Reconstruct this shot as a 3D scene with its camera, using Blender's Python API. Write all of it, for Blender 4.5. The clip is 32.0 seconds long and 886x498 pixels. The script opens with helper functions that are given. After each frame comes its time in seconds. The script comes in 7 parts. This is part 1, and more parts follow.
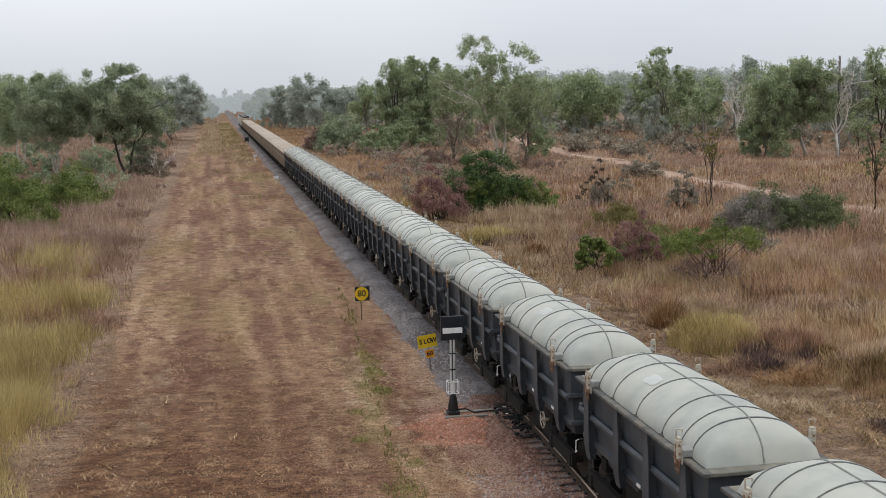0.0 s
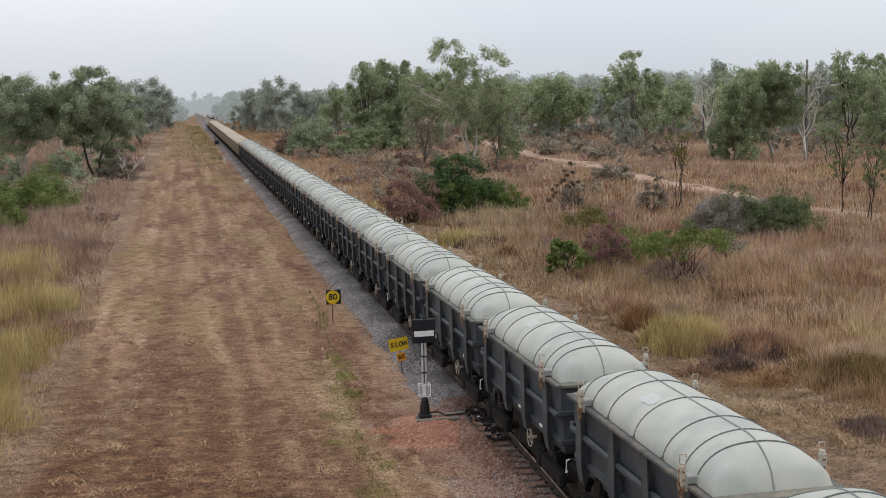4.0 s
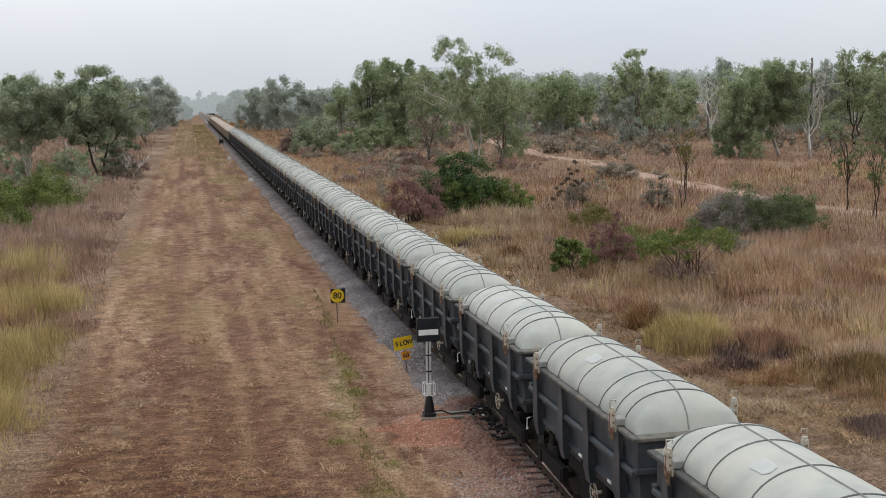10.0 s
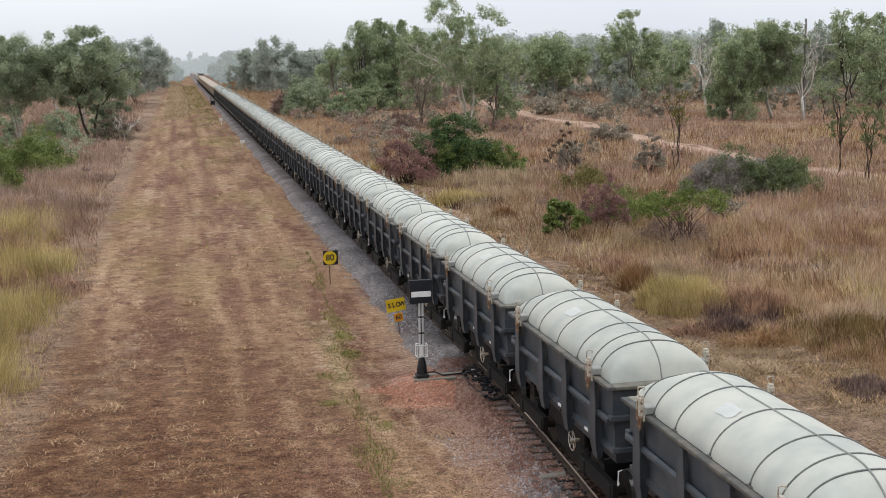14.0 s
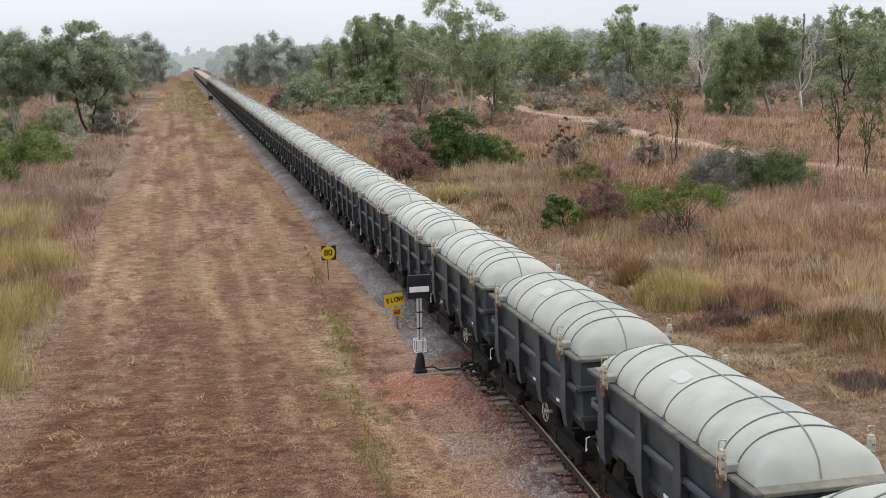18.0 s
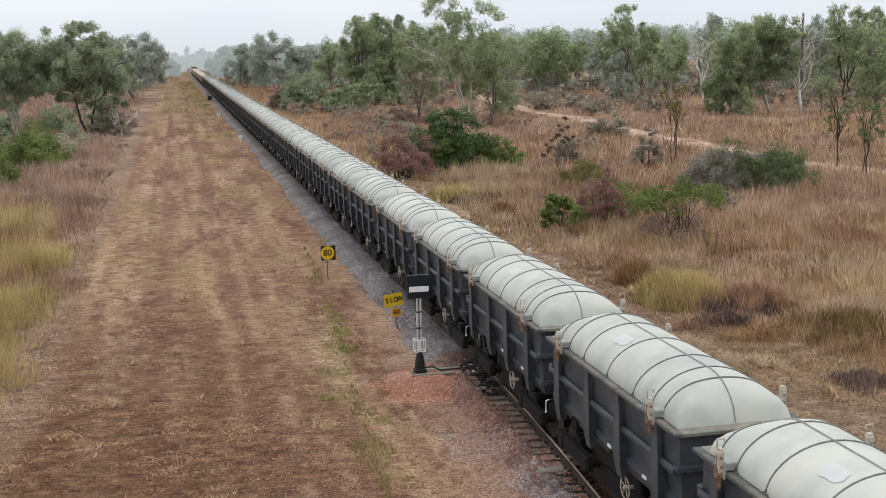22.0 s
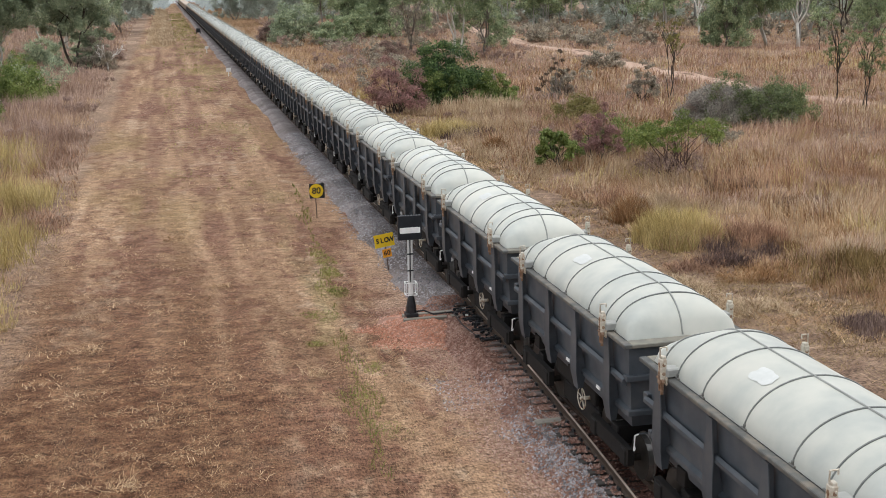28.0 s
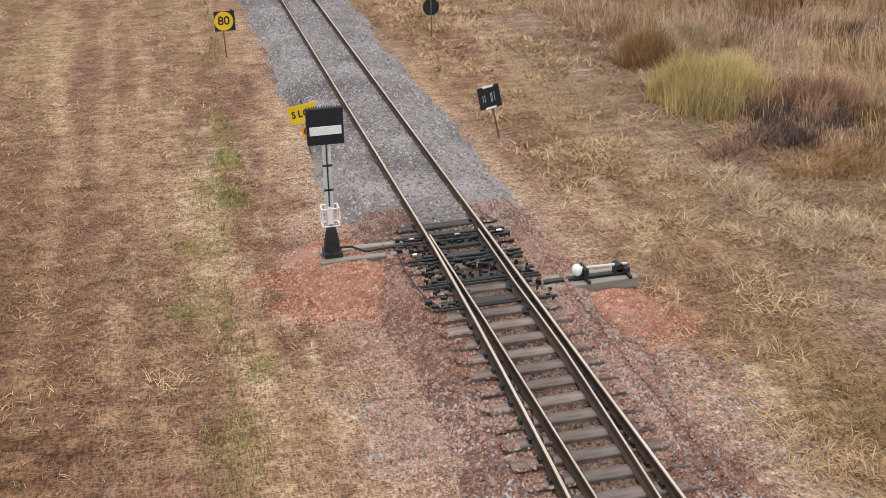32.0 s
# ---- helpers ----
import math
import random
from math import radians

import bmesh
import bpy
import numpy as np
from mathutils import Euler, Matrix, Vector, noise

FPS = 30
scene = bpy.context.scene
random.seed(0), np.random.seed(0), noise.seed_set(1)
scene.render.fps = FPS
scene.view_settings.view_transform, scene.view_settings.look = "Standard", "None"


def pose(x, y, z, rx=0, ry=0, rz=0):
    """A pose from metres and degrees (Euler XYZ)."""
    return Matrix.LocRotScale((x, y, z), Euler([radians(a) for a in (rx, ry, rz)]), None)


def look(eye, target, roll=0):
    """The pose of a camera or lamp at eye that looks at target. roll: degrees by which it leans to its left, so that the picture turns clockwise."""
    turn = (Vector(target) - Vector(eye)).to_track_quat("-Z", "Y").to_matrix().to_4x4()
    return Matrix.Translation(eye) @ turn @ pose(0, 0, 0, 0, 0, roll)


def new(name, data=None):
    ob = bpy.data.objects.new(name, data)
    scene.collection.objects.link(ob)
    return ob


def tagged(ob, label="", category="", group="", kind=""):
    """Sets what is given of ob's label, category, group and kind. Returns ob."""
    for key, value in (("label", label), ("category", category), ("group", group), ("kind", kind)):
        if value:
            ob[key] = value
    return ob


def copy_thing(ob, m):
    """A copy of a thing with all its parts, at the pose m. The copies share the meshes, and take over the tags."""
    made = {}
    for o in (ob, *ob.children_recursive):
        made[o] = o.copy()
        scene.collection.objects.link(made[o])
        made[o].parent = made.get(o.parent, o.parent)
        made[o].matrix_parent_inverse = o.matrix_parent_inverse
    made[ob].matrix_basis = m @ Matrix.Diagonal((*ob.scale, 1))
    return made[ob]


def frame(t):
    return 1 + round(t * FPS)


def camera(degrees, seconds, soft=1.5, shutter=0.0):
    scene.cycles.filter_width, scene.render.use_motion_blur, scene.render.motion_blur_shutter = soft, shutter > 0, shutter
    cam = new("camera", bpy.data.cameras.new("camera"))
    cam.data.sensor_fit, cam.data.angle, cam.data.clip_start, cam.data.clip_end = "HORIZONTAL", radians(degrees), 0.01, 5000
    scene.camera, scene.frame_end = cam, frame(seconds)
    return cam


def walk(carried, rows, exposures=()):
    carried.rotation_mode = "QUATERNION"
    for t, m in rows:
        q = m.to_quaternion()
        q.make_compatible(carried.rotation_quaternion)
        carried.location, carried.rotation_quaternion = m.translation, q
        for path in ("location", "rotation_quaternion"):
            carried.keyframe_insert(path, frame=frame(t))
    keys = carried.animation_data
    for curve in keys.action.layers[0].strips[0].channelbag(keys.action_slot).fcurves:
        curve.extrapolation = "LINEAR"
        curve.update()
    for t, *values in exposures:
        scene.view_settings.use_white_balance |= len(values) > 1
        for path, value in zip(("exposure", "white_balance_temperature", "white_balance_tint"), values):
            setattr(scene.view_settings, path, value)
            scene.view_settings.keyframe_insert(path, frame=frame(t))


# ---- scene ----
cam = camera(42.16, 32.0, 0.9)
PATH = [
    (0, (-8.843, -2.923, 9.333), (-4.990, 16.519, 6.657), -0.79),
    (1, (-8.843, -2.923, 9.333), (-4.839, 16.491, 6.679), -0.77),
    (2, (-8.843, -2.923, 9.333), (-4.639, 16.450, 6.685), -0.76),
    (3, (-8.843, -2.923, 9.333), (-4.476, 16.415, 6.694), -0.75),
    (3.5, (-8.843, -2.923, 9.333), (-4.485, 16.419, 6.706), -0.75),
    (5.5, (-8.843, -2.923, 9.333), (-4.534, 16.427, 6.687), -0.76),
    (6, (-8.843, -2.923, 9.333), (-4.544, 16.429, 6.686), -0.77),
    (7, (-8.843, -2.923, 9.333), (-4.560, 16.433, 6.689), -0.78),
    (8, (-8.843, -2.923, 9.333), (-4.563, 16.434, 6.693), -0.79),
    (9, (-8.843, -2.923, 9.333), (-4.567, 16.435, 6.694), -0.79),
    (10, (-8.843, -2.923, 9.333), (-4.575, 16.435, 6.682), -0.81),
    (11, (-8.843, -2.923, 9.333), (-4.587, 16.433, 6.646), -0.81),
    (11.5, (-8.843, -2.923, 9.333), (-4.595, 16.423, 6.564), -0.82),
    (12, (-8.843, -2.923, 9.333), (-4.604, 16.411, 6.463), -0.81),
    (12.5, (-8.843, -2.923, 9.333), (-4.586, 16.389, 6.347), -0.80),
    (13, (-8.843, -2.923, 9.333), (-4.485, 16.347, 6.226), -0.78),
    (13.5, (-8.843, -2.923, 9.333), (-4.470, 16.327, 6.123), -0.78),
    (14, (-8.843, -2.923, 9.333), (-4.479, 16.313, 6.025), -0.78),
    (14.5, (-8.843, -2.923, 9.333), (-4.475, 16.303, 5.974), -0.77),
    (16.5, (-8.843, -2.923, 9.333), (-4.445, 16.292, 5.954), -0.77),
    (17, (-8.843, -2.923, 9.333), (-4.448, 16.293, 5.953), -0.78),
    (18, (-8.843, -2.923, 9.333), (-4.453, 16.292, 5.941), -0.79),
    (19, (-8.843, -2.923, 9.333), (-4.454, 16.291, 5.933), -0.82),
    (20, (-8.843, -2.923, 9.333), (-4.452, 16.289, 5.926), -0.83),
    (21, (-8.843, -2.923, 9.333), (-4.454, 16.290, 5.930), -0.84),
    (22, (-8.843, -2.923, 9.333), (-4.444, 16.290, 5.938), -0.87),
    (23, (-8.843, -2.923, 9.333), (-4.442, 16.291, 5.948), -0.88),
    (24, (-8.843, -2.923, 9.333), (-4.432, 16.288, 5.949), -0.89),
    (24.5, (-8.843, -2.923, 9.333), (-4.423, 16.287, 5.952), -0.90),
    (26.5, (-8.843, -2.923, 9.333), (-4.403, 16.282, 5.949), -0.89),
    (27, (-8.841, -2.901, 9.318), (-4.396, 16.255, 5.672), -0.89),
    (27.5, (-8.733, -2.473, 9.294), (-4.288, 16.598, 5.224), -0.88),
    (28, (-8.532, -1.641, 9.254), (-4.077, 17.325, 4.734), -0.88),
    (28.5, (-8.220, -0.536, 9.229), (-3.724, 18.296, 4.215), -0.89),
    (29, (-7.892, 0.667, 9.226), (-3.407, 19.347, 3.662), -0.88),
    (29.5, (-7.481, 2.003, 9.226), (-3.035, 20.515, 3.099), -0.88),
    (30, (-6.980, 3.436, 9.187), (-2.481, 21.711, 2.420), -0.89),
    (30.5, (-6.510, 4.849, 9.172), (-1.937, 22.837, 1.721), -0.90),
    (31, (-6.042, 6.287, 9.127), (-1.540, 24.015, 1.037), -0.92),
    (31.5, (-5.553, 7.791, 9.147), (-1.093, 25.410, 0.801), -0.93),
    (32, (-5.168, 9.138, 9.208), (-0.700, 26.762, 0.878), -0.92),
]
# the clip's camera opens up as it tilts down
walk(cam, [(t, look(eye, target, roll)) for t, eye, target, roll in PATH],
     [(0, -0.15, 6500, 10), (10, -0.15, 6500, 10), (11.5, -0.11, 6500, 10), (14.5, 0.12, 6500, 10), (26.5, 0.15, 6500, 10), (28, 0.33, 6500, 10), (30, 0.40, 6580, 9), (32, 0.37, 6680, 9)])

# ---- world and sun: an overcast, hazy morning ----
SUN_ELEVATION, SUN_AZIMUTH = radians(78), radians(40)
world = bpy.data.worlds.new("overcast_sky")
scene.world = world
world.use_nodes = True
wn, wl = world.node_tree.nodes, world.node_tree.links
wn.clear()
w_out = wn.new("ShaderNodeOutputWorld")
w_bg = wn.new("ShaderNodeBackground")
w_sky = wn.new("ShaderNodeTexSky")
w_sky.sky_type = "NISHITA"
w_sky.sun_disc = False
w_sky.sun_elevation, w_sky.sun_rotation = SUN_ELEVATION, SUN_AZIMUTH
w_sky.air_density, w_sky.dust_density, w_sky.ozone_density = 1.0, 6.0, 1.0
w_hsv = wn.new("ShaderNodeHueSaturation")
w_hsv.inputs["Saturation"].default_value = 0.12
w_veil = wn.new("ShaderNodeMix")
w_veil.data_type = "RGBA"
w_veil.inputs["Factor"].default_value = 0.85
w_coord = wn.new("ShaderNodeTexCoord")
w_place = wn.new("ShaderNodeMapping")
w_place.inputs["Location"].default_value = (0.6, 0.0, 0.3)
w_place.inputs["Scale"].default_value = (1.0, 1.0, 2.2)
w_cloud = wn.new("ShaderNodeTexNoise")
w_cloud.inputs["Scale"].default_value = 1.6
w_cloud.inputs["Detail"].default_value = 4.0
w_ramp = wn.new("ShaderNodeValToRGB")
w_ramp.color_ramp.elements[0].position, w_ramp.color_ramp.elements[0].color = 0.30, (6.9, 7.35, 8.1, 1)
w_ramp.color_ramp.elements[1].position, w_ramp.color_ramp.elements[1].color = 0.72, (8.2, 8.5, 8.95, 1)
# an overcast sky grows dimmer towards the misty horizon
w_up = wn.new("ShaderNodeSeparateXYZ")
w_rise = wn.new("ShaderNodeMapRange")
w_rise.inputs["From Min"].default_value, w_rise.inputs["From Max"].default_value = 0.0, 0.11
w_rise.inputs["To Min"].default_value, w_rise.inputs["To Max"].default_value = 0.80, 1.06
w_dim = wn.new("ShaderNodeVectorMath")
w_dim.operation = "SCALE"
wl.new(w_sky.outputs[0], w_hsv.inputs["Color"])
wl.new(w_hsv.outputs[0], w_veil.inputs["A"])
wl.new(w_coord.outputs["Generated"], w_place.inputs["Vector"])
wl.new(w_place.outputs[0], w_cloud.inputs["Vector"])
wl.new(w_cloud.outputs["Fac"], w_ramp.inputs[0])
wl.new(w_ramp.outputs[0], w_veil.inputs["B"])
wl.new(w_coord.outputs["Generated"], w_up.inputs[0])
wl.new(w_up.outputs["Z"], w_rise.inputs["Value"])
wl.new(w_veil.outputs["Result"], w_dim.inputs[0])
wl.new(w_rise.outputs[0], w_dim.inputs["Scale"])
wl.new(w_dim.outputs[0], w_bg.inputs["Color"])
w_bg.inputs["Strength"].default_value = 0.132
wl.new(w_bg.outputs[0], w_out.inputs["Surface"])

sun_data = bpy.data.lights.new("sun", "SUN")
sun_data.energy, sun_data.angle, sun_data.color = 0.9, radians(25), (1.0, 0.96, 0.90)
sun = new("sun", sun_data)
sun.matrix_world = look((8, 10, 60), (0, 0, 0))


# ---- materials ----
def mat(name, colours, scale=4.0, rough=0.8, bump=0.0, metal=0.0, island=0.0, single=0.0, stretch=(1, 1, 1), coarse=None, spec=0.3):
    """Two or more colours mixed by noise at two scales; island and single vary the brightness piece by piece."""
    m = bpy.data.materials.new(name)
    m.use_nodes = True
    n, l = m.node_tree.nodes, m.node_tree.links
    b = n["Principled BSDF"]
    b.inputs["Roughness"].default_value, b.inputs["Metallic"].default_value = rough, metal
    b.inputs["Specular IOR Level"].default_value = spec
    geo = n.new("ShaderNodeNewGeometry")
    tex = n.new("ShaderNodeTexCoord")
    mp = n.new("ShaderNodeMapping")
    mp.inputs["Scale"].default_value = stretch
    l.new(tex.outputs["Object"], mp.inputs["Vector"])
    fine = n.new("ShaderNodeTexNoise")
    fine.inputs["Scale"].default_value, fine.inputs["Detail"].default_value = scale, 6.0
    broad = n.new("ShaderNodeTexNoise")
    broad.inputs["Scale"].default_value = coarse if coarse else scale * 0.12
    broad.inputs["Detail"].default_value = 3.0
    l.new(mp.outputs[0], fine.inputs["Vector"])
    l.new(mp.outputs[0], broad.inputs["Vector"])
    add = n.new("ShaderNodeMath")
    add.operation = "ADD"
    l.new(fine.outputs["Fac"], add.inputs[0])
    l.new(broad.outputs["Fac"], add.inputs[1])
    rng = n.new("ShaderNodeMapRange")
    rng.inputs["From Min"].default_value, rng.inputs["From Max"].default_value = 0.72, 1.28
    l.new(add.outputs[0], rng.inputs["Value"])
    ramp = n.new("ShaderNodeValToRGB")
    el = ramp.color_ramp.elements
    while len(el) < len(colours):
        el.new(0.5)
    for i, c in enumerate(colours):
        el[i].position, el[i].color = i / (len(colours) - 1), (*c, 1)
    source = rng.outputs[0]
    if island:
        mixv = n.new("ShaderNodeMath")
        mixv.operation = "MULTIPLY_ADD"
        off = n.new("ShaderNodeMath")
        off.operation = "SUBTRACT"
        off.inputs[1].default_value = 0.5
        l.new(geo.outputs["Random Per Island"], off.inputs[0])
        l.new(off.outputs[0], mixv.inputs[0])
        mixv.inputs[1].default_value = island
        l.new(source, mixv.inputs[2])
        source = mixv.outputs[0]
    l.new(source, ramp.inputs[0])
    colour = ramp.outputs[0]
    if single:
        info = n.new("ShaderNodeObjectInfo")
        hsv = n.new("ShaderNodeHueSaturation")
        val = n.new("ShaderNodeMapRange")
        val.inputs["To Min"].default_value, val.inputs["To Max"].default_value = 1 - single, 1 + single
        l.new(info.outputs["Random"], val.inputs["Value"])
        l.new(val.outputs[0], hsv.inputs["Value"])
        l.new(colour, hsv.inputs["Color"])
        colour = hsv.outputs[0]
    l.new(colour, b.inputs["Base Color"])
    if bump:
        bp = n.new("ShaderNodeBump")
        bp.inputs["Strength"].default_value, bp.inputs["Distance"].default_value = bump, 0.02
        l.new(fine.outputs["Fac"], bp.inputs["Height"])
        l.new(bp.outputs[0], b.inputs["Normal"])
    return m



def leaf_mat(name, colours):
    """Leaves that let some light through."""
    m = mat(name, colours, 0.45, 0.5, island=1.3)
    n, l = m.node_tree.nodes, m.node_tree.links
    b = n["Principled BSDF"]
    tr, mx = n.new("ShaderNodeBsdfTranslucent"), n.new("ShaderNodeMixShader")
    l.new(b.inputs["Base Color"].links[0].from_socket, tr.inputs["Color"])
    mx.inputs["Fac"].default_value = 0.45
    l.new(b.outputs[0], mx.inputs[1])
    l.new(tr.outputs[0], mx.inputs[2])
    l.new(mx.outputs[0], n["Material Output"].inputs["Surface"])
    return m


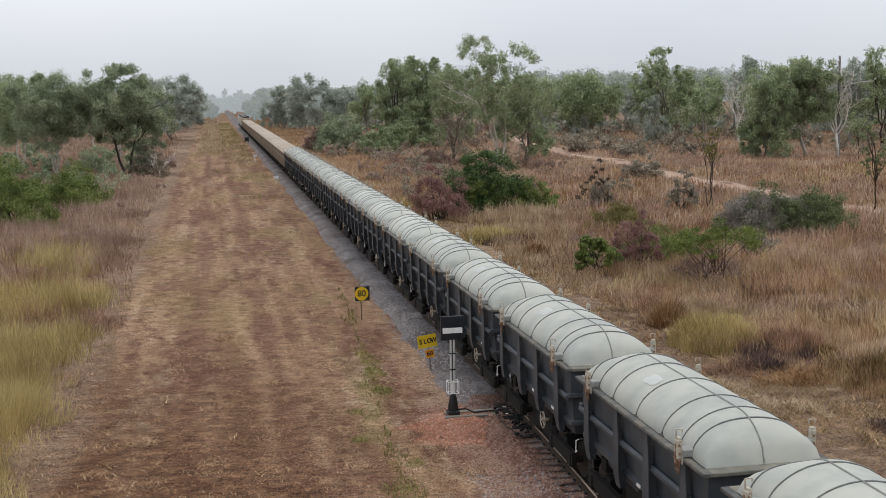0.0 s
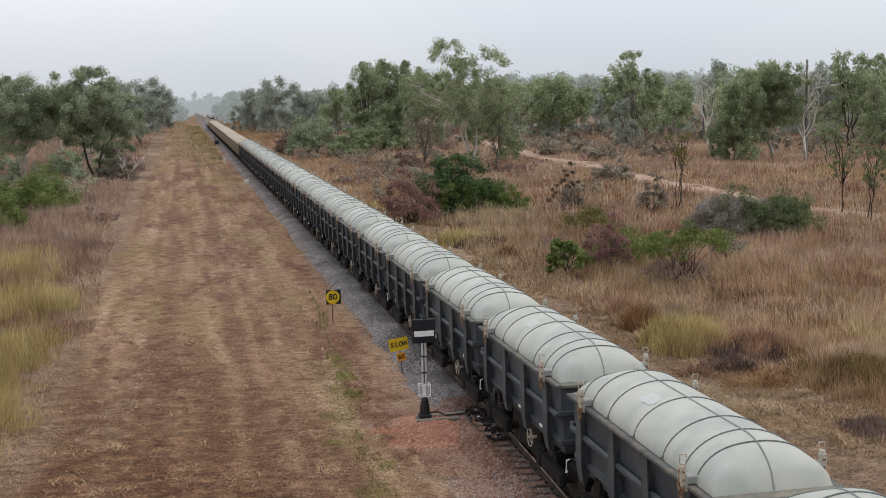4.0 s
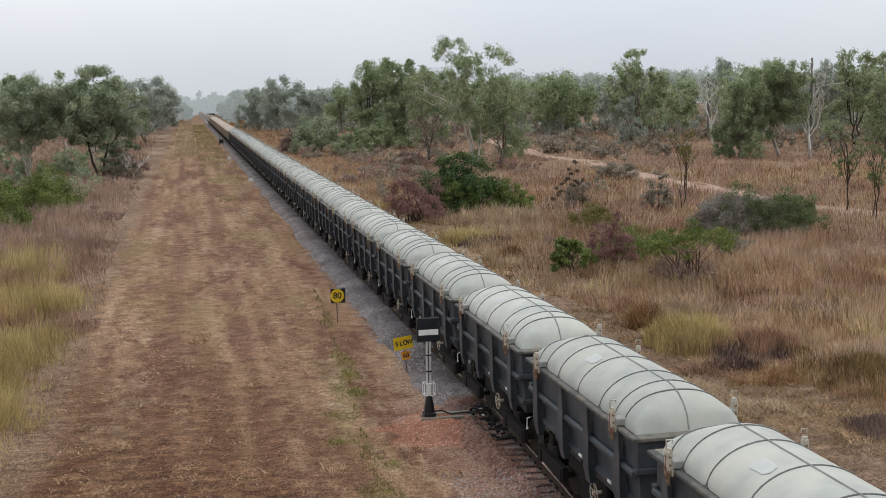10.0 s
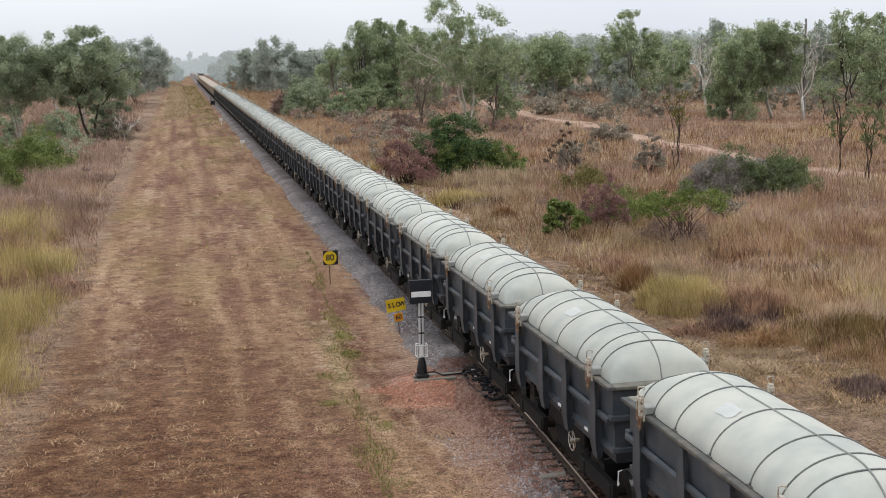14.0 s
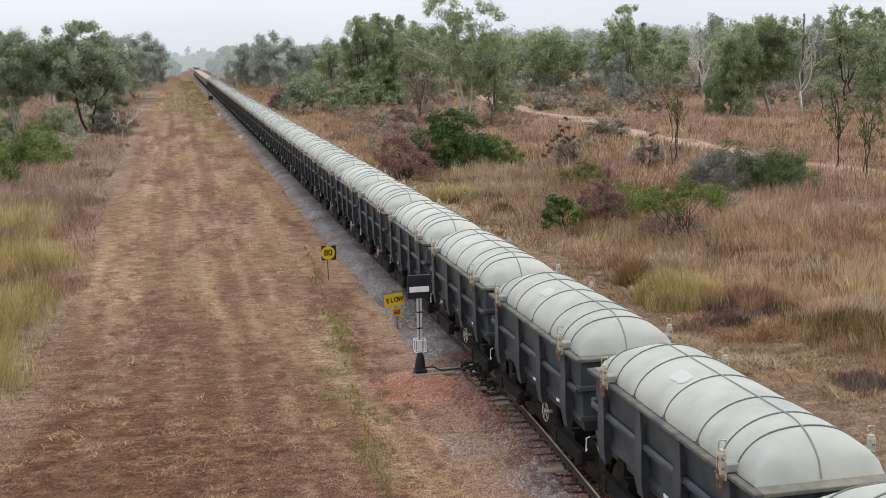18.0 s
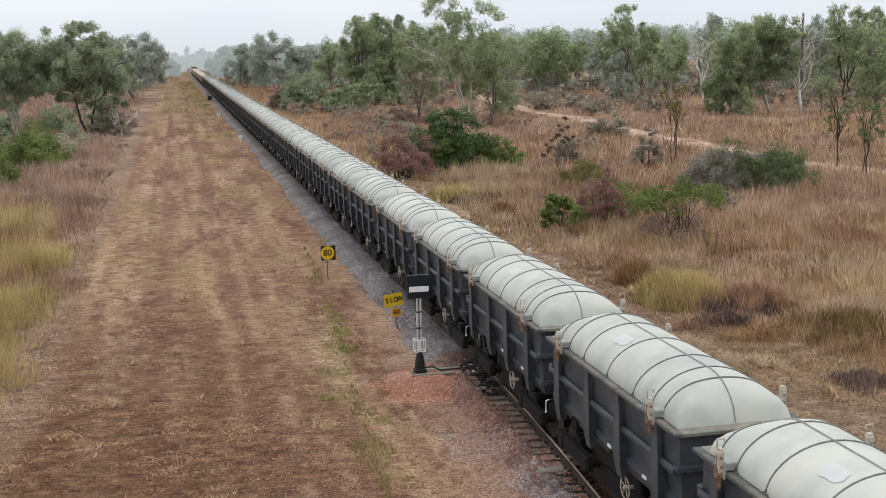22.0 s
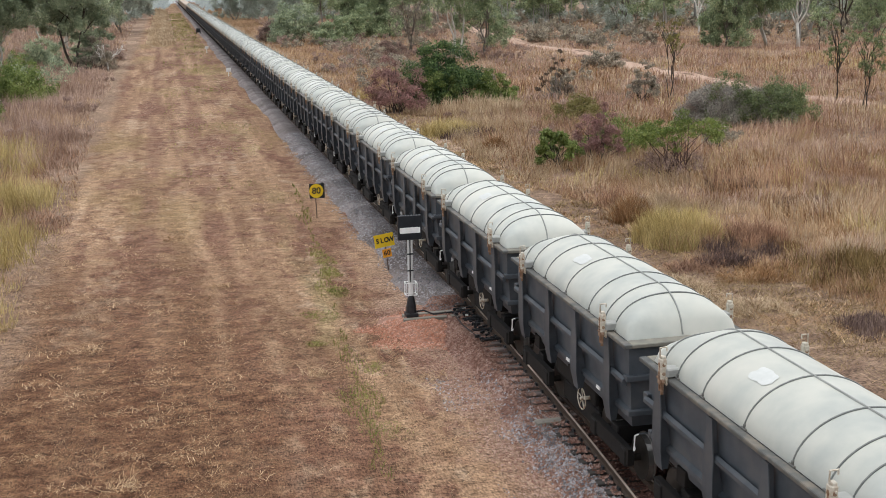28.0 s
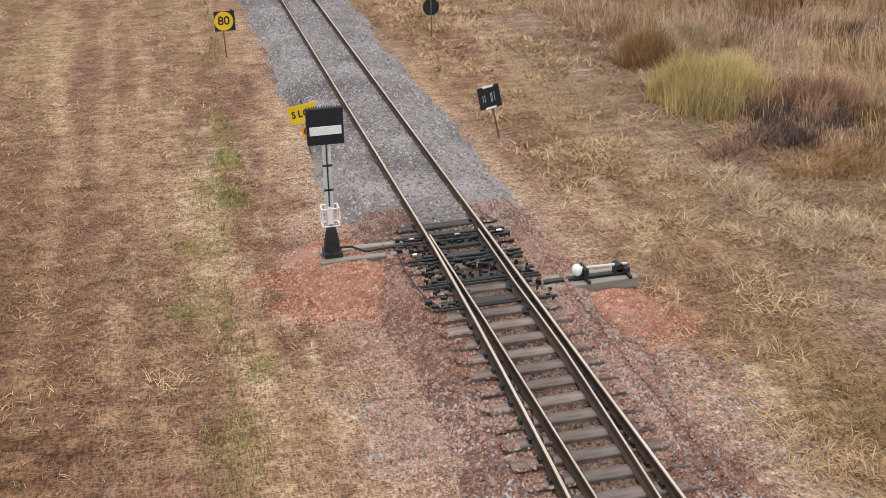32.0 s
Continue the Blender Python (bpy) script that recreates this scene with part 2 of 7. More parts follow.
M = {
    "steel_grey": mat("painted_grey_steel", [(0.042, 0.05, 0.059), (0.063, 0.072, 0.082), (0.09, 0.093, 0.097)], 3.0, 0.5, 0.15, single=0.12),
    "rim": mat("dusty_rim_steel", [(0.101, 0.101, 0.09), (0.172, 0.164, 0.136), (0.242, 0.218, 0.172)], 4.0, 0.7, 0.1, single=0.1),
    "side_rim": mat("worn_rim_steel", [(0.055, 0.057, 0.055), (0.10, 0.10, 0.093), (0.19, 0.165, 0.13)], 5.0, 0.6, 0.15, single=0.1),
    # black of the running gear, deepened to hold the shade below the wagons
    "under": mat("shade_deepened_black", [(0.005, 0.004, 0.004), (0.012, 0.01, 0.008)], 6.0, 0.8, 0.2),
    "cover": mat("pale_fibreglass_cover", [(0.375, 0.392, 0.362), (0.478, 0.482, 0.428), (0.545, 0.53, 0.468)], 1.6, 0.5, 0.05, single=0.08, coarse=0.35),
    "strap": mat("grey_strap", [(0.12, 0.128, 0.120), (0.19, 0.198, 0.185)], 6.0, 0.6),
    "ridge": mat("pale_ridge_cable", [(0.24, 0.245, 0.23), (0.34, 0.345, 0.32)], 6.0, 0.6),
    "patch": mat("white_patch", [(0.469, 0.485, 0.461), (0.563, 0.570, 0.547)], 9.0, 0.5),
    "rust": mat("rusty_clevis", [(0.11, 0.055, 0.03), (0.22, 0.13, 0.08), (0.36, 0.27, 0.19)], 12.0, 0.8, 0.3),
    "latch": mat("cream_latch_paint", [(0.383, 0.34, 0.264), (0.527, 0.484, 0.399), (0.255, 0.162, 0.093)], 9.0, 0.6, 0.2),
    "white": mat("white_paint", [(0.7, 0.7, 0.678), (0.848, 0.848, 0.827)], 7.0, 0.5),
    # wheel steel, its colour darkened for the same shade
    "wheel": mat("worn_wheel_steel_in_shade", [(0.018, 0.016, 0.013), (0.048, 0.042, 0.036)], 8.0, 0.5, 0.1, metal=0.4),
    "tread": mat("polished_tread", [(0.27, 0.264, 0.252), (0.36, 0.348, 0.33)], 8.0, 0.3, metal=0.9),
    "red": mat("red_lamp_lens", [(0.55, 0.02, 0.015), (0.7, 0.04, 0.03)], 8.0, 0.3),
    "cream": mat("cream_wagon_paint", [(0.34, 0.27, 0.20), (0.45, 0.37, 0.29), (0.27, 0.20, 0.15)], 2.5, 0.7, 0.1, single=0.12),
    "creamload": mat("dusty_tarpaulin", [(0.36, 0.29, 0.23), (0.44, 0.37, 0.30)], 2.5, 0.8, 0.1, single=0.1),
    "rail": mat("rusty_rail_side", [(0.034, 0.021, 0.014), (0.071, 0.044, 0.028)], 7.0, 0.75, 0.2),
    "railtop": mat("worn_rail_head", [(0.38, 0.30, 0.24), (0.55, 0.46, 0.385)], 5.0, 0.4, metal=0.3, stretch=(1, 0.1, 1)),
    "timber": mat("weathered_timber", [(0.106, 0.078, 0.068), (0.208, 0.166, 0.149), (0.323, 0.276, 0.255)], 5.0, 0.9, 0.5, single=0.22, stretch=(0.35, 1.5, 1)),
    "oily": mat("oil_soaked_timber", [(0.028, 0.025, 0.023), (0.060, 0.052, 0.046), (0.13, 0.11, 0.095)], 5.0, 0.7, 0.4, stretch=(0.3, 1.5, 1)),
    "paletimber": mat("grey_bleached_timber", [(0.17, 0.153, 0.128), (0.255, 0.234, 0.196), (0.306, 0.289, 0.246)], 5.0, 0.9, 0.4, single=0.1, stretch=(0.15, 1.5, 1)),
    "iron": mat("black_greased_iron", [(0.010, 0.010, 0.011), (0.028, 0.028, 0.030)], 9.0, 0.5, 0.2),
    "black": mat("black_enamel", [(0.012, 0.014, 0.018), (0.024, 0.027, 0.032)], 5.0, 0.45),
    "yellow": mat("yellow_sign_enamel", [(0.72, 0.47, 0.015), (0.80, 0.55, 0.03)], 4.0, 0.5),
    "orange": mat("orange_sign_enamel", [(0.75, 0.30, 0.02), (0.82, 0.36, 0.03)], 4.0, 0.5),
    "post": mat("rusty_post", [(0.10, 0.065, 0.045), (0.17, 0.12, 0.09)], 8.0, 0.8),
    "ally": mat("grey_galvanised_mast", [(0.48, 0.49, 0.48), (0.62, 0.62, 0.60)], 5.0, 0.5, metal=0.1),
    "stone_grey": mat("grey_ballast_stone", [(0.111, 0.102, 0.105), (0.218, 0.204, 0.209), (0.359, 0.341, 0.344)], 5.0, 0.9, island=1.1),
    "stone_brown": mat("pink_brown_ballast_stone", [(0.131, 0.062, 0.043), (0.248, 0.134, 0.099), (0.363, 0.242, 0.198)], 5.0, 0.9, island=1.1),
    "stone_dark": mat("dark_brown_ballast_stone", [(0.045, 0.024, 0.017), (0.096, 0.059, 0.043), (0.179, 0.128, 0.102)], 5.0, 0.9, island=1.0),
    "stone_black": mat("near_black_stone", [(0.016, 0.013, 0.012), (0.040, 0.032, 0.028), (0.085, 0.068, 0.058)], 5.0, 0.7, island=1.0),
    "stone_rust": mat("rust_stained_stone", [(0.030, 0.012, 0.009), (0.078, 0.034, 0.025), (0.16, 0.082, 0.062)], 5.0, 0.85, island=1.0),
    "stone_red": mat("red_gravel", [(0.257, 0.1, 0.059), (0.402, 0.184, 0.118), (0.525, 0.304, 0.23)], 5.0, 0.9, island=1.0),
    "ballast_grey": mat("ballast_bed_grey", [(0.092, 0.074, 0.070), (0.183, 0.155, 0.146), (0.302, 0.267, 0.259)], 14.0, 0.95, 1.0, coarse=0.5),
    "ballast_brown": mat("ballast_bed_brown", [(0.091, 0.047, 0.034), (0.182, 0.104, 0.077), (0.289, 0.180, 0.142)], 14.0, 0.95, 1.0, coarse=0.5),
    "ballast_red": mat("gravel_bed_red", [(0.21, 0.110, 0.078), (0.34, 0.20, 0.15)], 14.0, 0.95, 1.0),
    # the next two greens are tinted bluer to carry some distance haze
    "leaf": leaf_mat("gum_leaves", [(0.188, 0.237, 0.130), (0.310, 0.369, 0.202), (0.512, 0.557, 0.337)]),
    "leaf_dark": leaf_mat("dark_gum_leaves", [(0.190, 0.231, 0.144), (0.304, 0.353, 0.221), (0.494, 0.535, 0.356)]),
    # leaves of the far trees: haze is painted in as a paler, greyer colour
    "leaf_hazed": leaf_mat("haze_greyed_leaves", [(0.292, 0.328, 0.271), (0.410, 0.446, 0.378), (0.540, 0.575, 0.500)]),
    "leaf_green": leaf_mat("fresh_green_leaves", [(0.105, 0.143, 0.037), (0.182, 0.231, 0.064), (0.297, 0.347, 0.11)]),
    "leaf_bush": leaf_mat("dark_vine_leaves", [(0.034, 0.066, 0.022), (0.072, 0.127, 0.043), (0.171, 0.238, 0.079)]),
    "leaf_purple": leaf_mat("purple_brown_foliage", [(0.189, 0.125, 0.106), (0.354, 0.244, 0.200), (0.535, 0.394, 0.320)]),
    "leaf_grey": leaf_mat("grey_olive_foliage", [(0.199, 0.168, 0.131), (0.332, 0.288, 0.222), (0.501, 0.442, 0.337)]),
    "leaf_maroon": leaf_mat("maroon_twigs", [(0.160, 0.085, 0.075), (0.310, 0.168, 0.150), (0.487, 0.290, 0.253)]),
    "leaf_twig": leaf_mat("purple_grey_twigs", [(0.175, 0.147, 0.130), (0.306, 0.276, 0.242), (0.498, 0.466, 0.396)]),
    "leaf_olive": leaf_mat("olive_tuft_leaves", [(0.13, 0.115, 0.035), (0.21, 0.185, 0.06), (0.30, 0.265, 0.10)]),
    "leaf_young": leaf_mat("young_gum_leaves", [(0.10, 0.125, 0.055), (0.165, 0.20, 0.085), (0.26, 0.30, 0.14)]),
    "leaf_bright": leaf_mat("bright_fine_leaves", [(0.096, 0.129, 0.028), (0.168, 0.213, 0.05), (0.264, 0.304, 0.088)]),
    "leaf_dry": leaf_mat("dry_brown_leaves", [(0.086, 0.061, 0.041), (0.167, 0.121, 0.081)]),
    "bark_white": mat("white_gum_bark", [(0.347, 0.306, 0.255), (0.530, 0.490, 0.428), (0.612, 0.571, 0.520)], 1.2, 0.85, 0.3),
    "bark_bleached": mat("bleached_dead_wood", [(0.50, 0.46, 0.41), (0.68, 0.64, 0.58), (0.78, 0.75, 0.70)], 1.2, 0.85, 0.3),
    "bark_grey": mat("grey_bark", [(0.13, 0.111, 0.091), (0.26, 0.227, 0.195)], 1.5, 0.9, 0.4),
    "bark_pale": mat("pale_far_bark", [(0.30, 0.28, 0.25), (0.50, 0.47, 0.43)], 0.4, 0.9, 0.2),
    "bark_red": mat("reddish_stem_bark", [(0.075, 0.045, 0.038), (0.14, 0.085, 0.07)], 3.0, 0.9, 0.2),
    "bark_dark": mat("dark_bark", [(0.045, 0.035, 0.028), (0.09, 0.07, 0.055)], 1.5, 0.9, 0.4),
    "straw": mat("straw_grass", [(0.267, 0.156, 0.087), (0.468, 0.307, 0.176), (0.670, 0.492, 0.306)], 0.9, 0.9, island=0.6, coarse=0.10),
    "rustgrass": mat("rusty_flattened_grass", [(0.14, 0.066, 0.024), (0.26, 0.135, 0.055), (0.38, 0.225, 0.11)], 0.9, 0.9, island=0.9, coarse=0.3),
    "brush": mat("purple_grey_brush", [(0.227, 0.145, 0.110), (0.406, 0.279, 0.211), (0.608, 0.446, 0.353)], 0.6, 0.9, island=0.9, coarse=0.1),
    "darkscrub": mat("dark_purple_brown_scrub", [(0.060, 0.038, 0.033), (0.135, 0.088, 0.074), (0.25, 0.172, 0.142)], 0.9, 0.9, island=0.9, coarse=0.3),
    "goldstraw": mat("golden_cut_straw", [(0.101, 0.056, 0.021), (0.235, 0.150, 0.060), (0.336, 0.235, 0.101), (0.470, 0.360, 0.182)], 0.9, 0.9, island=1.2, coarse=0.5),
    "palestraw": mat("bleached_straw", [(0.316, 0.218, 0.132), (0.502, 0.376, 0.241), (0.677, 0.546, 0.376)], 0.9, 0.9, island=0.9, coarse=0.12),
    "olivestraw": mat("olive_brown_thatch", [(0.095, 0.058, 0.021), (0.164, 0.109, 0.041), (0.246, 0.168, 0.068), (0.377, 0.273, 0.116)], 0.9, 0.9, island=1.0, coarse=0.5),
    "darkthatch": mat("red_brown_thatch", [(0.066, 0.030, 0.015), (0.143, 0.074, 0.037), (0.248, 0.142, 0.075), (0.407, 0.280, 0.165)], 0.9, 0.9, island=1.0, coarse=0.5),
    "redgrass": mat("reddish_brown_grass", [(0.197, 0.108, 0.075), (0.385, 0.233, 0.165), (0.598, 0.407, 0.301)], 0.5, 0.9, island=0.6, coarse=0.07),
    "weedgrass": mat("dark_brown_grass", [(0.170, 0.095, 0.064), (0.329, 0.190, 0.123), (0.557, 0.350, 0.219)], 0.9, 0.9, island=0.9, coarse=0.12),
    "yellowgrass": mat("yellow_green_grass", [(0.278, 0.212, 0.083), (0.498, 0.387, 0.164), (0.689, 0.548, 0.266)], 0.5, 0.9, island=0.9, coarse=0.12),
    "litter": mat("cut_grass_litter", [(0.077, 0.036, 0.022), (0.178, 0.094, 0.053), (0.294, 0.177, 0.102), (0.502, 0.350, 0.217)], 0.8, 0.95, island=0.7, coarse=0.45, stretch=(1, 0.09, 1)),
    "litter_soft": mat("matted_cut_grass", [(0.161, 0.094, 0.064), (0.244, 0.150, 0.105), (0.332, 0.223, 0.161), (0.438, 0.315, 0.236)], 0.8, 0.95, island=0.45, coarse=0.4, stretch=(1, 0.06, 1)),
    "greengrass": mat("short_green_grass", [(0.130, 0.147, 0.035), (0.229, 0.229, 0.064), (0.338, 0.305, 0.097)], 0.9, 0.9, island=0.9),
    "dirt": mat("pale_dirt_track", [(0.297, 0.184, 0.131), (0.396, 0.270, 0.198), (0.477, 0.347, 0.266)], 1.2, 0.95, 0.3, coarse=0.2),
    "pole": mat("weathered_pole", [(0.16, 0.15, 0.135), (0.27, 0.255, 0.235)], 2.0, 0.9, 0.3),
    "loco": mat("white_locomotive_paint", [(0.55, 0.56, 0.56), (0.66, 0.66, 0.65)], 2.0, 0.4),
    "glass": mat("dark_cab_glass", [(0.010, 0.012, 0.014), (0.018, 0.02, 0.022)], 2.0, 0.1, spec=0.6),
}


def ground_material():
    m = bpy.data.materials.new("dry_savanna_ground")
    m.use_nodes = True
    n, l = m.node_tree.nodes, m.node_tree.links
    b = n["Principled BSDF"]
    b.inputs["Roughness"].default_value, b.inputs["Specular IOR Level"].default_value = 0.95, 0.1
    tex = n.new("ShaderNodeTexCoord")

    def noise_at(scale, stretch=(1, 1, 1), detail=5.0):
        mp = n.new("ShaderNodeMapping")
        mp.inputs["Scale"].default_value = stretch
        nz = n.new("ShaderNodeTexNoise")
        nz.inputs["Scale"].default_value, nz.inputs["Detail"].default_value = scale, detail
        l.new(tex.outputs["Object"], mp.inputs["Vector"])
        l.new(mp.outputs[0], nz.inputs["Vector"])
        return nz.outputs["Fac"]

    def ramp(source, stops):
        r = n.new("ShaderNodeValToRGB")
        el = r.color_ramp.elements
        while len(el) < len(stops):
            el.new(0.5)
        for e, (p, c) in zip(el, stops):
            e.position, e.color = p, (*c, 1)
        l.new(source, r.inputs[0])
        return r.outputs[0]

    def mix(fac, a, c):
        x = n.new("ShaderNodeMix")
        x.data_type = "RGBA"
        l.new(fac, x.inputs["Factor"])
        l.new(a, x.inputs["A"])
        l.new(c, x.inputs["B"])
        return x.outputs["Result"]

    def band(source, lo, hi):
        r = n.new("ShaderNodeMapRange")
        r.interpolation_type = "SMOOTHSTEP"
        r.inputs["From Min"].default_value, r.inputs["From Max"].default_value = lo, hi
        l.new(source, r.inputs["Value"])
        return r.outputs[0]

    def calc(op, a, c):
        x = n.new("ShaderNodeMath")
        x.operation = op
        for i, v in enumerate((a, c)):
            if isinstance(v, (int, float)):
                x.inputs[i].default_value = v
            else:
                l.new(v, x.inputs[i])
        return x.outputs[0]

    sep = n.new("ShaderNodeSeparateXYZ")
    l.new(tex.outputs["Object"], sep.inputs[0])
    x = calc("ADD", sep.outputs[0], calc("MULTIPLY", calc("SUBTRACT", noise_at(0.35), 0.5), 3.0))
    # mown corridor: long streaks left by the mower, dark soil showing between
    streak = calc("ADD", calc("MULTIPLY", noise_at(1.0, (1.1, 0.05, 1)), 0.66), calc("MULTIPLY", noise_at(2.4, (1, 0.5, 1), 8.0), 0.34))
    mown = ramp(streak, [(0.32, (0.140, 0.077, 0.047)), (0.46, (0.225, 0.135, 0.082)), (0.58, (0.320, 0.205, 0.128)), (0.74, (0.445, 0.315, 0.213))])
    soil = ramp(noise_at(1.6, detail=7.0), [(0.32, (0.100, 0.046, 0.031)), (0.55, (0.172, 0.090, 0.061)), (0.72, (0.245, 0.145, 0.102))])
    bare = band(calc("ADD", calc("MULTIPLY", noise_at(0.42, (1.0, 0.22, 1), 6.0), 0.6), calc("MULTIPLY", noise_at(1.7, (1, 0.6, 1), 5.0), 0.4)), 0.47, 0.57)
    mown = mix(calc("MULTIPLY", bare, 0.9), mown, soil)
    pale = ramp(noise_at(3.0, detail=7.0), [(0.3, (0.30, 0.205, 0.135)), (0.7, (0.47, 0.36, 0.255))])
    bleach = band(calc("ADD", calc("MULTIPLY", noise_at(0.35, (1.1, 0.3, 1), 5.0), 0.55), calc("MULTIPLY", noise_at(1.9, (1, 0.5, 1), 6.0), 0.45)), 0.53, 0.63)
    mown = mix(calc("MULTIPLY", bleach, 0.6), mown, pale)
    olive = ramp(noise_at(1.3), [(0.3, (0.20, 0.150, 0.055)), (0.7, (0.30, 0.225, 0.10))])
    mown = mix(calc("MULTIPLY", band(noise_at(0.13, (1, 0.4, 1)), 0.5, 0.68), 0.4), mown, olive)
    green = ramp(noise_at(0.9, (1, 0.25, 1)), [(0.3, (0.20, 0.19, 0.075)), (0.7, (0.26, 0.23, 0.11))])
    g_mask = calc("MULTIPLY", calc("MULTIPLY", band(x, -5.0, -4.5), calc("SUBTRACT", 1.0, band(x, -4.1, -3.6))), band(noise_at(0.22, (1, 0.35, 1)), 0.46, 0.62))
    mown = mix(calc("MULTIPLY", g_mask, 0.35), mown, green)
    # two worn wheel tracks where the soil shows
    for at_x, wide in ((-7.1, 0.42), (-9.7, 0.34)):
        off = calc("ABSOLUTE", calc("SUBTRACT", calc("ADD", sep.outputs[0], calc("MULTIPLY", calc("SUBTRACT", noise_at(0.5, (1, 0.3, 1), 6.0), 0.5), 1.1)), at_x), 0.0)
        worn = calc("MULTIPLY", calc("SUBTRACT", 1.0, band(off, 0.4 * wide, 1.6 * wide)), band(noise_at(0.3, (1, 0.5, 1), 5.0), 0.36, 0.56))
        mown = mix(calc("MULTIPLY", worn, 0.7), mown, soil)
    # darker thatch mixed in by position at the corridor's near edge
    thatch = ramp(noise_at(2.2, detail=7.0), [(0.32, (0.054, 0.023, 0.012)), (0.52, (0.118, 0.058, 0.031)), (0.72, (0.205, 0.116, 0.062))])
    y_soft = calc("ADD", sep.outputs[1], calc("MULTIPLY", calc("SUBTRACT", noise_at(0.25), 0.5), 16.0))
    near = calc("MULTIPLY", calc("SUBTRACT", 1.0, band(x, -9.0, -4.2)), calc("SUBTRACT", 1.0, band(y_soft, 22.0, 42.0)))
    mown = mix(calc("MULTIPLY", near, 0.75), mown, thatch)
    verge = calc("MULTIPLY", band(x, 3.0, 5.2), calc("SUBTRACT", 1.0, band(y_soft, 30.0, 46.0)))
    verge = calc("MULTIPLY", verge, band(noise_at(0.5, detail=5.0), 0.38, 0.58))
    wild = ramp(calc("ADD", calc("MULTIPLY", noise_at(0.09), 0.6), calc("MULTIPLY", noise_at(1.6, detail=8.0), 0.4)),
                [(0.33, (0.100, 0.062, 0.044)), (0.46, (0.185, 0.122, 0.085)), (0.58, (0.275, 0.190, 0.132)), (0.70, (0.375, 0.278, 0.195))])
    # pinkish dirt and spilt stone beside the ballast near the points
    spill = ramp(noise_at(9.0, detail=8.0), [(0.30, (0.16, 0.098, 0.068)), (0.50, (0.29, 0.192, 0.137)), (0.70, (0.41, 0.295, 0.225))])
    away = calc("ABSOLUTE", calc("ADD", sep.outputs[0], calc("MULTIPLY", calc("SUBTRACT", noise_at(0.8, detail=6.0), 0.5), 2.6)), 0.0)
    spilt = calc("MULTIPLY", calc("SUBTRACT", 1.0, band(away, 2.1, 3.3)), calc("SUBTRACT", 1.0, band(y_soft, 25.0, 46.0)))
    mown = mix(calc("MULTIPLY", spilt, 0.9), mown, spill)
    mown = mix(calc("MULTIPLY", verge, 0.65), mown, thatch)
    in_mown = calc("MULTIPLY", band(x, -13.6, -12.4), calc("SUBTRACT", 1.0, band(x, 3.7, 6.7)))
    # matted fibres of dry grass at the scale of single straws
    fibre = calc("ADD", calc("ADD", noise_at(30.0, (1, 0.28, 1), 3.0), noise_at(33.0, (0.3, 1, 1), 3.0)), calc("ADD", calc("MULTIPLY", noise_at(7.0, detail=4.0), 0.35), calc("MULTIPLY", noise_at(3.0, (0.45, 1.5, 1), 6.0), 0.55)))
    shade = n.new("ShaderNodeMapRange")
    shade.inputs["From Min"].default_value, shade.inputs["From Max"].default_value = 1.20, 1.70
    shade.inputs["To Min"].default_value, shade.inputs["To Max"].default_value = 0.36, 1.60
    l.new(fibre, shade.inputs["Value"])
    hsv = n.new("ShaderNodeHueSaturation")
    l.new(shade.outputs[0], hsv.inputs["Value"])
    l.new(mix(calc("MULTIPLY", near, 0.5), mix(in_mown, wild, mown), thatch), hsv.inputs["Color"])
    l.new(hsv.outputs[0], b.inputs["Base Color"])
    bp = n.new("ShaderNodeBump")
    bp.inputs["Strength"].default_value, bp.inputs["Distance"].default_value = 0.7, 0.06
    l.new(noise_at(5.0, detail=8.0), bp.inputs["Height"])
    l.new(bp.outputs[0], b.inputs["Normal"])
    return m


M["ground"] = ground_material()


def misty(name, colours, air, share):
    """Leaves with the mist's light mixed into their material as emission: for the backdrop alone."""
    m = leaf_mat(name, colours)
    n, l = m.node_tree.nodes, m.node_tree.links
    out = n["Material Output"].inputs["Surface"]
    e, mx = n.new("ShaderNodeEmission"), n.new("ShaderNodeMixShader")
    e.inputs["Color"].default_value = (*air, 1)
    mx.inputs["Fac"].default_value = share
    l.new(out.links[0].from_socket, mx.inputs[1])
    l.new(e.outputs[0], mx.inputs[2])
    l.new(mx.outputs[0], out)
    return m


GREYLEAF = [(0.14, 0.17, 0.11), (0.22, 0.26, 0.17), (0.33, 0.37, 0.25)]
M["mist_near"] = misty("leaves_with_thin_mist_glow", GREYLEAF, (0.50, 0.545, 0.58), 0.42)
M["mist_far"] = misty("leaves_with_deep_mist_glow", GREYLEAF, (0.52, 0.565, 0.60), 0.72)


# ---- mesh helpers ----
def part(name, bm, material, parent=None, label="", m=None):
    me = bpy.data.meshes.new(name)
    bm.normal_update()
    bm.to_mesh(me)
    bm.free()
    me.materials.append(M[material])
    return hang(name, me, parent, label, m)


def hang(name, me, parent=None, label="", m=None):
    ob = new(name, me)
    ob.parent = parent
    if m is not None:
        ob.matrix_basis = m
    return tagged(ob, label) if label else ob


def box(bm, x0, x1, y0, y1, z0, z1, bevel=0.0):
    r = bmesh.ops.create_cube(bm, size=1.0)
    for v in r["verts"]:
        v.co = ((x0 + x1) / 2 + v.co.x * (x1 - x0), (y0 + y1) / 2 + v.co.y * (y1 - y0), (z0 + z1) / 2 + v.co.z * (z1 - z0))
    if bevel:
        edges = list({e for v in r["verts"] for e in v.link_edges})
        bmesh.ops.bevel(bm, geom=edges, offset=bevel, segments=1, affect="EDGES")


